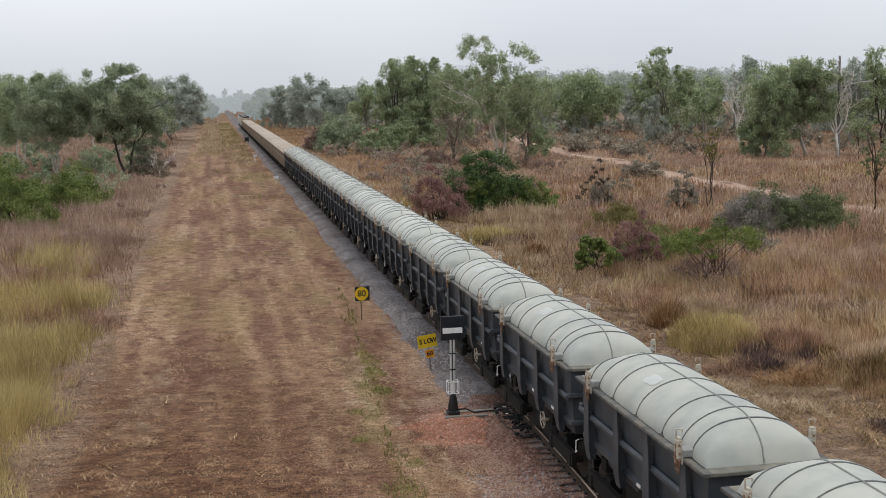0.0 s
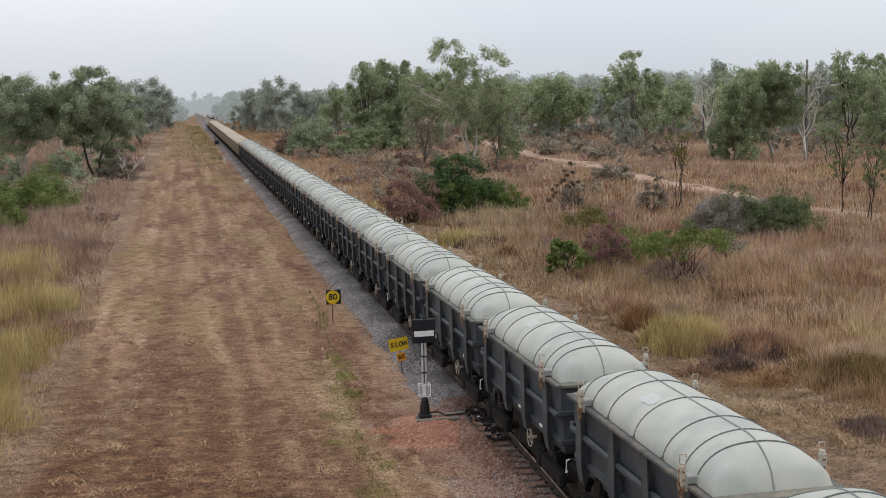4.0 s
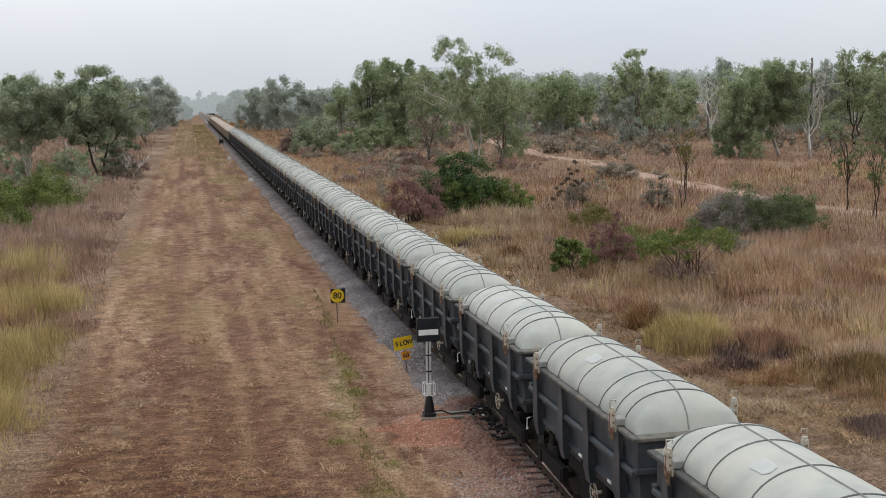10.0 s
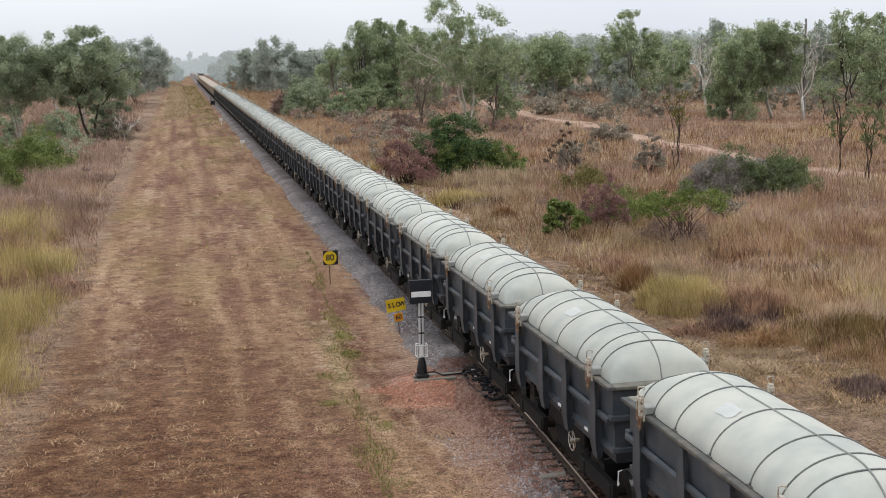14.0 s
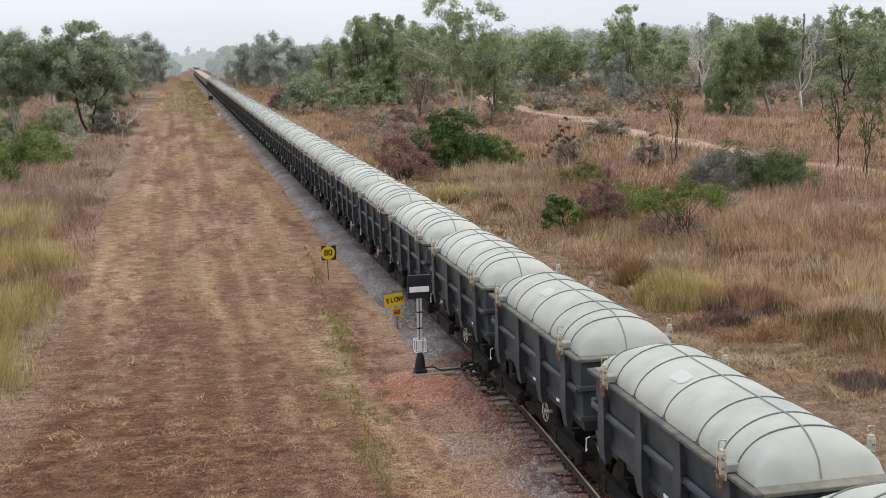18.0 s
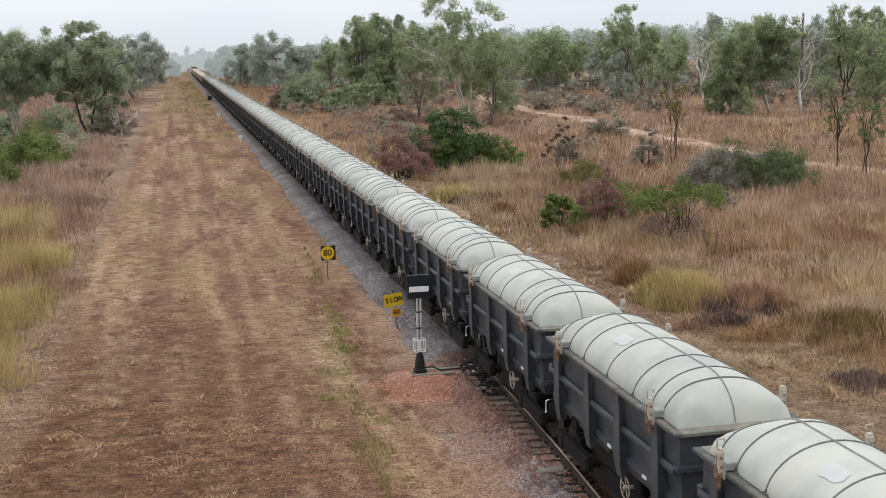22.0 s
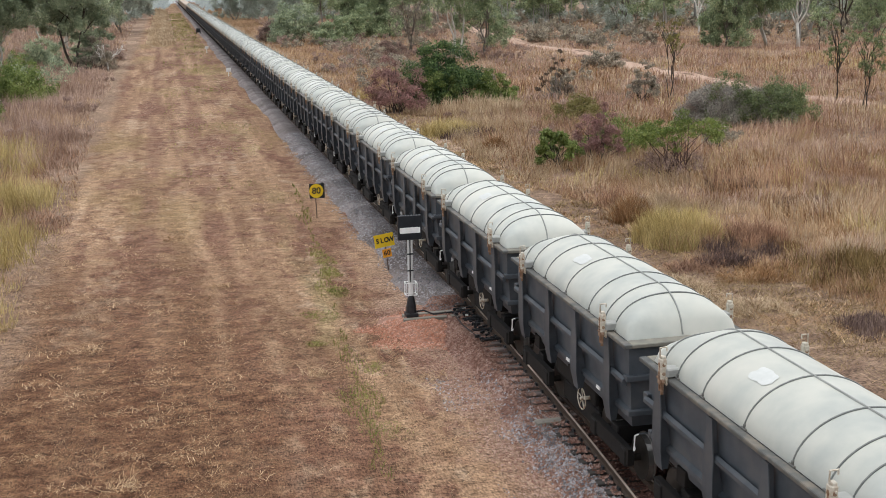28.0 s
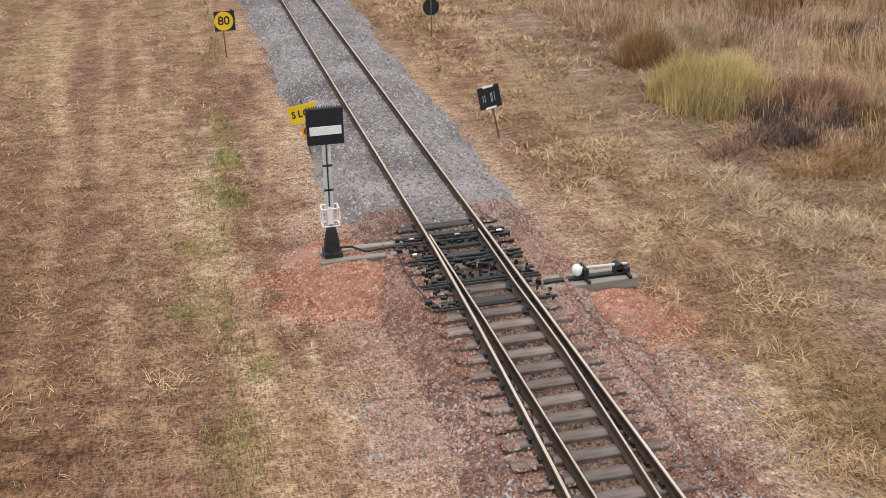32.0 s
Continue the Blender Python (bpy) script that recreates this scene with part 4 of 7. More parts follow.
def slow_sign():
    g = new("slow_sign")
    g.matrix_basis = pose(-1.84, 34.65, 0.0, 0, 0, 2)
    sign_post(g, -0.18, 1.36, 0.018)
    bm = bmesh.new()
    box(bm, -0.33, 0.33, 0.0, 0.012, -0.22, 0.22, 0.003)
    p = part("plate", bm, "yellow", g, "yellow rectangular plate", pose(-0.15, 0, 1.03, 0, -8, 0))
    for k, letter in enumerate("SLOW"):
        lettering(letter, 0.23, "black", p, pose(-0.225 + 0.15 * k, -0.005, 0.0, 90, 0, 0) @ Matrix.Diagonal((0.82, 1, 1, 1)), "letter", 0.035)
    bm = bmesh.new()
    box(bm, -0.15, 0.15, 0.0, 0.012, -0.14, 0.14, 0.003)
    q = part("plate", bm, "orange", g, "small orange-yellow plate", pose(-0.06, 0, 0.60, 0, -8, 0))
    lettering("60", 0.22, "black", q, pose(0.0, -0.005, 0.0, 90, 0, 0))
    tagged(g, "yellow SLOW sign with a small 60 plate on leaning post", "sign")


def back_sign():
    g = new("track_sign")
    g.matrix_basis = pose(2.76, 34.52, 0.0, 0, 0, 0)
    sign_post(g, -0.24, 0.90, 0.024)
    bm = bmesh.new()
    box(bm, -0.27, 0.27, 0.0, 0.012, -0.28, 0.28, 0.003)
    p = part("plate", bm, "black", g, "black back of a square plate", pose(-0.29, -0.01, 1.05, 0, -11, 0))
    for z in (-0.265, 0.265):
        bm = bmesh.new()
        box(bm, -0.13, 0.13, -0.004, 0.014, z - 0.025, z + 0.025, 0.002)
        part("white_tab", bm, "white", p, "white strip")
    for x in (-0.17, -0.12, 0.03, 0.06, 0.12):
        bm = bmesh.new()
        box(bm, x, x + 0.012, -0.003, 0.0, -0.14 + 0.3 * abs(x), 0.10 + 0.2 * x, 0.001)
        part("scratch", bm, "ally", p, "pale scratch")
    bm = bmesh.new()
    box(bm, -0.22, -0.06, 0.01, 0.03, 0.78, 0.80, 0.003)
    part("cross_bar", bm, "post", g)
    tagged(g, "leaning square sign seen from its black back", "sign")
    h = new("track_sign")
    h.matrix_basis = pose(3.54, 44.55, 0.0, 0, 0, 0)
    sign_post(h, 0.02, 0.75, 0.016)
    bm = bmesh.new()
    tube(bm, [(0.0, 0.0, 0.98), (0.0, 0.015, 0.98)], 0.27, 28)
    part("disc", bm, "black", h, "black back of a round plate")
    bm = bmesh.new()
    box(bm, -0.02, 0.02, -0.02, 0.0, 0.72, 1.2, 0.003)
    part("strap", bm, "post", h)
    tagged(h, "round sign seen from its dark back on thin post", "sign")


speed_sign()
slow_sign()
back_sign()


def marker_post(x, y, h):
    g = new("marker_post")
    g.matrix_basis = pose(x, y, 0)
    bm = bmesh.new()
    tube(bm, [(0, 0, -0.1), (0, 0, h)], 0.045, 8)
    part("post", bm, "white", g)
    bm = bmesh.new()
    box(bm, -0.25, 0.25, -0.12, -0.045, h - 0.28, h + 0.06, 0.01)
    part("plate", bm, "white", g, "small white plate")
    tagged(g, "small white trackside marker post in short grass", "marker post", "white marker posts")


marker_post(-2.33, 121.8, 0.75)
marker_post(-2.99, 165.1, 0.95)


def relay_case():
    g = new("relay_case")
    g.matrix_basis = pose(-2.09, 234.10, 0)
    bm = bmesh.new()
    box(bm, -0.40, 0.40, -0.25, 0.25, 0.35, 1.15, 0.03)
    part("cabinet", bm, "black", g, "dark steel cabinet")
    for x in (-0.35, 0.35):
        bm = bmesh.new()
        box(bm, x - 0.05, x + 0.05, -0.2, 0.2, -0.1, 0.36, 0.01)
        part("leg", bm, "iron", g)
    for x in (-0.4, 0.4):
        bm = bmesh.new()
        tube(bm, [(x, 0.35, -0.1), (x, 0.35, 1.9)], 0.04, 6)
        part("post", bm, "post", g)
    tagged(g, "dark trackside relay cabinet with two posts", "relay case")


relay_case()


# ---- trees and bushes ----
def leaf_soup(centres, radii, per, size, rs, flat=0.8, broad=0.26, droop=0.35):
    """Small pointed leaves round clump centres, denser towards their outside and facing outwards."""
    c = np.repeat(np.asarray(centres, float), per, axis=0)
    r = np.repeat(np.asarray(radii, float), per)
    n = len(c)
    d = rs.normal(size=(n, 3))
    d /= np.linalg.norm(d, axis=1)[:, None]
    c = c + d * (r * rs.rand(n) ** 0.42 * (0.8 + 0.45 * rs.rand(n)))[:, None] * (1, 1, flat)
    face = d * 0.75 + rs.normal(size=(n, 3)) * 0.55 + (0, 0, 0.35)
    face /= np.linalg.norm(face, axis=1)[:, None]
    u = np.cross(face, rs.normal(size=(n, 3))) - (0, 0, droop)
    u -= face * (u * face).sum(1)[:, None]
    u /= np.linalg.norm(u, axis=1)[:, None]
    w = np.cross(face, u)
    s = (size * (0.55 + 0.9 * rs.rand(n)))[:, None]
    v = np.stack([c - u * s * 0.45 - w * s * broad, c - u * s * 0.45 + w * s * broad, c + u * s * 0.65], 1).reshape(-1, 3)
    return v, np.arange(3 * n).reshape(-1, 3)


def limbs_mesh(lines, n=6):
    bm = bmesh.new()
    for pts, radii in lines:
        tube(bm, pts, radii, n if radii[0] > 0.08 else 4)
    return bm


def tree(x, y, h, width, leaf, bark, seed, label, size=0.36, n=44, clump=0.13, base=0.30, stems=1, cover=1.5, thick=1.0, lean=0.0, shape=0.3, name="gum_tree"):
    """A tree grown towards its clumps: trunks, limbs reaching for the outer clumps, boughs for the rest, leaves round each clump."""
    rs = np.random.RandomState(seed)
    g = new(name)
    g.matrix_basis = pose(x, y, float(ground_height(x, y)))
    # billows (sub-crowns) with leaf clumps over their outsides, from base * h to h
    k = max(6, n // 6)
    i = np.arange(k) + 0.5
    az, el = i * 2.39996 + rs.uniform(0, 6.28) + 0.5 * rs.normal(size=k), np.arcsin(np.clip(1 - 1.8 * i / k + 0.15 * rs.normal(size=k), -0.85, 1))
    r = rs.uniform(0.40, 0.74, k)
    middle = np.stack([np.cos(az) * np.cos(el) * r, np.sin(az) * np.cos(el) * r, np.sin(el) * r], 1)
    swell = rs.uniform(0.24, 0.46, k) * (1.15 - 0.5 * shape)
    m = max(5, int(2.3 * n / k))
    d = rs.normal(size=(k * m, 3)) + (0, 0, 0.35)
    d /= np.linalg.norm(d, axis=1)[:, None]
    c = np.repeat(middle, m, 0) + d * (np.repeat(swell, m) * rs.uniform(0.55, 1.05, k * m))[:, None]
    n = len(c)
    rad = 0.64 * clump * width * rs.uniform(0.55, 1.3, n)
    lo, hi = np.quantile(c[:, 2], (0.02, 0.975))
    c[:, 2] = np.clip((c[:, 2] - lo) / (hi - lo), -0.03, 1.05)
    c[:, 2] = base * h + 0.4 * rad.mean() + c[:, 2] * (h - base * h - 0.9 * rad.mean())
    out = np.hypot(c[:, 0], c[:, 1])
    c[:, :2] *= ((width / 2 - 0.5 * rad.mean()) / np.quantile(out, 0.94) * np.minimum(1, np.quantile(out, 0.98) / np.maximum(out, 1e-6)))[:, None]
    c[:, 0] += lean * c[:, 2]
    # trunks and limbs
    lines, joints = [], []
    r0 = (0.013 * h + 0.03) * thick / math.sqrt(stems)
    for s in range(stems):
        a0 = rs.uniform(0, 6.28) + 2.1 * s
        foot = np.array([0.12 * math.cos(a0), 0.12 * math.sin(a0), -0.2]) * (1 if stems > 1 else 0.3)
        spread = 0.16 * width if stems > 1 else 0.05 * width
        top = np.array([math.cos(a0) * spread + lean * h * 0.5, math.sin(a0) * spread, h * min(base + 0.22, 0.62) * rs.uniform(0.85, 1.15)])
        k = 6
        pts = [foot + (top - foot) * (i / k) + np.array([rs.normal(), rs.normal(), 0]) * 0.012 * h * (0 < i < k) for i in range(k + 1)]
        lines.append((pts, [r0 * (1.3 - 0.75 * i / k) for i in range(k + 1)]))
        joints += [(p, r0 * 0.5) for p in pts[3:]]
    order = np.argsort(-np.hypot(c[:, 0], c[:, 1]) - 0.6 * c[:, 2])
    for j, i in enumerate(order):
        main = j < max(6, n // 12)
        e = c[i]
        d = [np.linalg.norm(p - e) + 1.5 * max(p[2] - e[2] + 0.15 * h, 0) for p, _ in joints]
        st, rr = joints[int(np.argmin(d))] if not main else joints[rs.randint(min(4 * stems, len(joints)))]
        rr = min(rr, r0 * 0.45) if main else min(rr * 0.6, r0 * 0.25)
        q = [st + (e - st) * np.array([f, f, f ** 0.75]) + rs.normal(size=3) * 0.022 * width * (0 < f < 1) for f in (0, 0.25, 0.5, 0.75, 1)]
        if main or j % 3 == 0:
            lines.append((q, [rr * (1 - 0.2 * t) + 0.010 for t in range(5)]))
        joints += [(p, rr * (1 - 0.2 * t)) for t, p in enumerate(q[1:4], 1)]
    smooth(part("trunk", limbs_mesh(lines), bark, g))
    size *= 0.72
    per = max(int(1.3 * cover * 3.14 * float((rad ** 2).mean()) / (0.26 * size * size)), 12)
    v, q = leaf_soup(c, rad, per, size, rs, 0.95, 0.20, 0.8)
    v[:, 2] = np.maximum(v[:, 2], 0.05)
    soup("crown", v, q, leaf, g)
    return tagged(g, label, "tree")


def bush(x, y, h, width, leaf, seed, label, n=60, per=70, size=0.16, stems=5, bark="bark_dark", name="bush", gaps=0.0, clump=0.11, twigs=0.0):
    """A low shrub: thin stems from the ground and leaf clumps over a dome with an uneven top."""
    rs = np.random.RandomState(seed)
    g = new(name)
    g.matrix_basis = pose(x, y, float(ground_height(x, y)))
    a, rr, zz = rs.uniform(0, 2 * math.pi, n), np.sqrt(rs.rand(n)), rs.uniform(0.12 + gaps, 1.0, n) ** 0.8
    cx, cy = np.cos(a) * rr * width * 0.5, np.sin(a) * rr * width * 0.42
    top = h * np.sqrt(np.clip(1.08 - rr ** 2, 0.12, 1)) * rs.uniform(0.75, 1.05, n)
    cz = top * zz
    lines = []
    for i in rs.choice(n, min(stems * 3, n), replace=False):
        b = np.array([rs.normal() * 0.08 * width, rs.normal() * 0.08 * width, -0.1])
        e = np.array([cx[i], cy[i], cz[i]])
        m = (b + e) / 2 + rs.normal(size=3) * 0.05 * width
        lines.append(([b, m, e], [0.010 * h + 0.008, 0.007 * h + 0.006, 0.004]))
    part("woody_base", limbs_mesh(lines, 5), bark, g)
    v, q = leaf_soup(np.stack([cx, cy, cz], 1), clump * width * rs.uniform(0.6, 1.3, n), int(per * 1.7), size * 0.74, rs, 0.7, 0.10 if twigs else 0.26, -0.5 if twigs else 0.2)
    v[:, 2] = np.maximum(v[:, 2], 0.02)
    soup("foliage", v, q, leaf, g)
    return tagged(g, label, "bush")


def dead_tree(x, y, h, width, seed, label, stems=2):
    """A bare bleached tree: crooked limbs that fork twice and reach outwards and up."""
    rs = np.random.RandomState(seed)
    g = new("dead_tree")
    g.matrix_basis = pose(x, y, float(ground_height(x, y)))
    r0 = 0.010 * h + 0.05

    def grow(start, way, length, r, depth, lines):
        pts, p, d = [start], start, way / np.linalg.norm(way)
        k = 6
        for i in range(k):
            d = d + rs.normal(size=3) * 0.21 + (0, 0, 0.10)
            d /= np.linalg.norm(d)
            p = p + d * length / k
            pts.append(p)
        lines.append((pts, [r * (1 - 0.65 * i / k) for i in range(k + 1)]))
        for i in (2, 3, 4, 5, 6) if depth else ():
            if rs.rand() < 0.8:
                side = d + rs.normal(size=3) * (0.7, 0.7, 0.35) + (0, 0, 0.15)
                grow(pts[i], side, length * rs.uniform(0.35, 0.62), r * (1 - 0.65 * i / k) * 0.66, depth - 1, lines)

    stem = []
    foot = np.array([0.0, 0.0, -0.2])
    crotch = np.array([rs.normal() * 0.02 * h, rs.normal() * 0.02 * h, 0.27 * h])
    stem.append(([foot, foot * 0.6 + crotch * 0.4 + rs.normal(size=3) * 0.012 * h, crotch], [r0 * 1.3, r0 * 1.1, r0]))
    limbs = []
    for s in range(stems + 3):
        a = 2 * math.pi * (s + rs.uniform(-0.25, 0.25)) / (stems + 3) + 0.4
        lean_out = width / h * rs.uniform(0.55, 1.15)
        lines = []
        grow(crotch - (0, 0, rs.uniform(0, 0.08) * h), np.array([math.cos(a) * lean_out, math.sin(a) * lean_out, 1.0]), h * rs.uniform(0.58, 0.78), r0 * rs.uniform(0.5, 0.75), 2, lines)
        limbs.append(lines)
    smooth(part("trunk", limbs_mesh(stem, 8), "bark_bleached", g))
    for lines in limbs:
        top = max(float(p[2]) for pts, _ in lines for p in pts)
        fit = min(1.0, (h - crotch[2]) / (top - crotch[2]))
        side = min(1.0, 0.5 * width / max(math.hypot(*(np.asarray(p) - crotch)[:2]) for pts, _ in lines for p in pts))
        lines = [([crotch + (np.asarray(p) - crotch) * (side, side, fit) for p in pts], [max(r, 0.034) for r in rr]) for pts, rr in lines]
        smooth(part("limb", limbs_mesh(lines), "bark_bleached", g))
    return tagged(g, label, "tree")


GUM, DARKGUM = "eucalyptus tree with loose olive-green crown in dry grass", "dense dark-green eucalyptus tree beside the mown corridor"
THICKET = "dry purple-brown thicket beside the corridor"
# beyond the mown corridor
tree(-27.4, 143.7, 12.1, 12.8, "leaf_dark", "bark_white", 11, DARKGUM, 0.34, 90, 0.105, 0.30, 3, 2.0, shape=0.2)
tree(-19.1, 140.8, 12.9, 10.4, "leaf_dark", "bark_dark", 12, "spreading dark-green eucalyptus with drooping leaves", 0.34, 96, 0.105, 0.27, 2, 2.0, shape=0.2)
tree(-33.7, 156.0, 12.1, 10.9, "leaf", "bark_white", 10, "lighter green eucalyptus beside the mown corridor", 0.36, 50, 0.13, 0.34, 2, 1.8)
tree(-40.7, 168.4, 12.9, 12.9, "leaf", "bark_grey", 14, "lighter green eucalyptus beside the mown corridor", 0.40, 50, 0.13, 0.30, 2, 1.8)
tree(-30.0, 211.2, 11.8, 10.2, "leaf_dark", "bark_white", 15, DARKGUM, 0.45, 40, 0.14, 0.3, 1, 1.7)
tree(-23.1, 181.5, 10.5, 8.2, "leaf_dark", "bark_white", 16, DARKGUM, 0.42, 40, 0.14, 0.25, 2, 1.6)
tree(-17.5, 253.8, 13.5, 14.0, "leaf_hazed", "bark_grey", 13, GUM, 0.55, 48, 0.12, 0.16, 2, 1.7)
tree(-22.7, 236.1, 13.2, 11.0, "leaf_hazed", "bark_grey", 18, GUM, 0.5, 40, 0.14, 0.2, 1, 1.6)
tree(-16.1, 352.8, 11.8, 12.8, "leaf_hazed", "bark_grey", 19, GUM, 0.65, 36, 0.15, 0.12, 1, 1.8)
tree(-20.4, 326.4, 11.4, 12.0, "leaf_hazed", "bark_grey", 9, GUM, 0.65, 36, 0.15, 0.12, 1, 1.8)
FRESH = "broad fresh-green bush in tall dry grass"
bush(-21.4, 101.2, 3.6, 7.0, "leaf_green", 20, FRESH, 90, 120, 0.22)
bush(-26.4, 96.0, 5.1, 7.3, "leaf_green", 21, FRESH, 90, 120, 0.22)
bush(-23.1, 84.3, 4.4, 5.7, "leaf_green", 8, FRESH, 80, 120, 0.20)
bush(-32.7, 109.8, 6.4, 8.0, "leaf_dark", 7, "tall dark-green bush beside fresh-green bushes", 90, 110, 0.26)
bush(-17.6, 138.9, 4.5, 3.0, "leaf_dark", 22, "narrow dark-green shrub at a tree's foot", 40, 90, 0.24)
bush(-16.3, 137.5, 3.9, 3.9, "leaf_grey", 23, "grey bare-twigged shrub at a tree's foot", 50, 110, 0.30, twigs=1)
bush(-21.7, 113.9, 4.4, 3.3, "leaf_green", 24, "thin light-green sapling bush in brown grass", 40, 26, 0.22, gaps=0.3)
dead_tree(-15.2, 137.0, 2.9, 4.6, 29, "fallen grey dead branches at a tree's foot", 1)
bush(-16.1, 155.1, 2.1, 4.3, "leaf_purple", 28, THICKET, 45, 70, 0.28, twigs=1)

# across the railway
tree(15.1, 273.2, 13.8, 14.0, "leaf_hazed", "bark_grey", 31, GUM, 0.6, 50, 0.12, 0.2, 2, 1.6)
tree(9.7, 316.2, 11.5, 13.4, "leaf_hazed", "bark_grey", 32, GUM, 0.65, 40, 0.14, 0.1, 2, 1.8)
tree(21.0, 272.8, 10.5, 11.8, "leaf_hazed", "bark_grey", 30, GUM, 0.6, 40, 0.14, 0.1, 2, 1.8)
tree(25.3, 253.9, 11.2, 9.5, "leaf", "bark_grey", 33, "round-crowned green gum on a bare trunk", 0.5, 40, 0.14, 0.3, 1, 1.7)
tree(23.4, 197.4, 14.6, 9.6, "leaf", "bark_dark", 34, "tall dense green eucalyptus with foliage to the ground", 0.42, 84, 0.13, 0.05, 2, 2.2, shape=0.2)
tree(28.6, 201.1, 15.2, 9.6, "leaf", "bark_grey", 35, "tall dense green eucalyptus with foliage to the ground", 0.44, 84, 0.13, 0.06, 2, 2.2, shape=0.2)
tree(33.8, 204.9, 13.3, 10.3, "leaf", "bark_grey", 6, GUM, 0.46, 50, 0.13, 0.1, 2, 1.7)
tree(25.9, 135.5, 15.7, 14.2, "leaf", "bark_white", 36, "tall gum with forked white trunks and airy crown", 0.40, 90, 0.085, 0.38, 3, 1.3, 0.85, lean=-0.09, shape=0.7)
tree(29.8, 137.5, 11.0, 7.9, "leaf", "bark_grey", 37, "smaller grey-olive gum beside a white-trunked gum", 0.36, 50, 0.12, 0.15, 2, 1.5)
tree(22.3, 147.2, 8.7, 6.8, "leaf_grey", "bark_grey", 5, "smaller grey-olive gum beside a white-trunked gum", 0.36, 40, 0.12, 0.1, 2, 1.1)
bush(12.4, 187.6, 6.4, 9.0, "leaf_dark", 38, "dense dark-green thicket near the railway", 90, 80, 0.42)
bush(8.6, 191.6, 4.4, 4.8, "leaf_purple", 39, "brown dry thicket near the railway", 50, 80, 0.36)
bush(17.0, 177.9, 5.4, 5.6, "leaf", 40, "dense mid-green thicket near the railway", 60, 70, 0.42)
bush(23.1, 192.2, 5.0, 6.8, "leaf", 91, "dense green thicket at a tree's foot", 60, 60, 0.40)
bush(28.3, 195.7, 5.3, 7.0, "leaf", 92, "dense green thicket at a tree's foot", 60, 60, 0.40)
bush(12.0, 83.9, 5.3, 7.0, "leaf_bush", 41, "dark glossy green vine-covered bush", 130, 130, 0.22)
bush(15.0, 81.3, 3.0, 3.7, "leaf_green", 42, "lighter green creeper beside a dark bush", 60, 110, 0.20)
bush(11.0, 82.0, 3.4, 3.2, "leaf_green", 4, "yellow-green creeper over a dark bush", 40, 60, 0.18, gaps=0.35)
bush(7.5, 81.2, 4.3, 4.5, "leaf_maroon", 43, "maroon bare-twigged shrub beside a green bush", 70, 95, 0.26, twigs=1)
tree(69.5, 236.1, 12.7, 12.0, "leaf", "bark_white", 44, "broad green gum with short pale trunk", 0.65, 50, 0.13, 0.2, 1, 1.9)
tree(70.1, 191.7, 16.5, 13.0, "leaf", "bark_grey", 45, "tall gum with tufted crown among woodland", 0.55, 70, 0.10, 0.2, 2, 1.7)
tree(66.3, 187.0, 8.6, 6.5, "leaf_hazed", "bark_grey", 3, GUM, 0.5, 40, 0.14, 0.1, 2, 1.5)
tree(73.8, 207.1, 13.4, 10.6, "leaf_hazed", "bark_white", 46, GUM, 0.6, 50, 0.13, 0.25, 2, 1.7)
tree(100.1, 170.5, 15.3, 10.3, "leaf", "bark_dark", 81, "tall gum with tufted crown among woodland", 0.6, 60, 0.12, 0.2, 2, 1.8)
tree(108.1, 176.3, 15.1, 10.8, "leaf", "bark_grey", 82, "tall gum with tufted crown among woodland", 0.65, 60, 0.12, 0.15, 2, 1.8)
tree(89.7, 146.9, 11.4, 7.4, "leaf", "bark_grey", 83, "broad green gum with short pale trunk", 0.5, 60, 0.12, 0.05, 2, 1.8)
tree(103.3, 185.9, 13.9, 10.1, "leaf_hazed", "bark_pale", 84, GUM, 0.75, 50, 0.13, 0.2, 2, 1.7)
tree(102.4, 223.8, 15.5, 9.0, "leaf_hazed", "bark_pale", 85, GUM, 0.75, 50, 0.13, 0.3, 2, 1.7)
dead_tree(82.3, 186.8, 12.1, 8.7, 47, "leafless bleached white dead tree")
tree(66.3, 145.2, 10.6, 8.8, "leaf", "bark_grey", 48, "broad dense green tree with foliage to the ground", 0.42, 100, 0.12, 0.02, 2, 2.2, shape=0.2)
tree(73.4, 146.4, 13.2, 10.4, "leaf", "bark_white", 49, "round-crowned gum with short white trunk", 0.44, 100, 0.12, 0.36, 2, 2.2, lean=-0.13, shape=0.2)
dead_tree(76.9, 144.4, 13.6, 10.2, 50, "leafless bleached white dead tree", 2)
tree(71.8, 130.5, 5.4, 3.5, "leaf", "bark_dark", 51, "slender sapling with thin dark stem", 0.30, 30, 0.13, 0.45, 1, 1.0, 0.6)
tree(30.2, 83.4, 6.4, 2.4, "leaf_olive", "bark_dark", 52, "slender sapling with small tuft of leaves", 0.20, 26, 0.13, 0.62, 3, 0.9, 0.62)
tree(38.9, 70.2, 6.3, 3.2, "leaf_young", "bark_dark", 53, "young gum with thin dark stems", 0.20, 26, 0.13, 0.40, 2, 0.9, 0.6)
tree(40.9, 77.1, 6.4, 2.8, "leaf_young", "bark_dark", 54, "young gum with thin dark stems", 0.20, 26, 0.13, 0.45, 1, 0.9, 0.6)
bush(28.0, 83.8, 3.2, 2.5, "leaf_grey", 55, "grey-olive shrub in dry grass", 40, 60, 0.2, gaps=0.1)
bush(22.3, 88.4, 4.3, 3.1, "leaf_dry", 56, "half-bare shrub with dark dry leaf balls", 22, 24, 0.22, gaps=0.4, bark="bark_grey", clump=0.07)
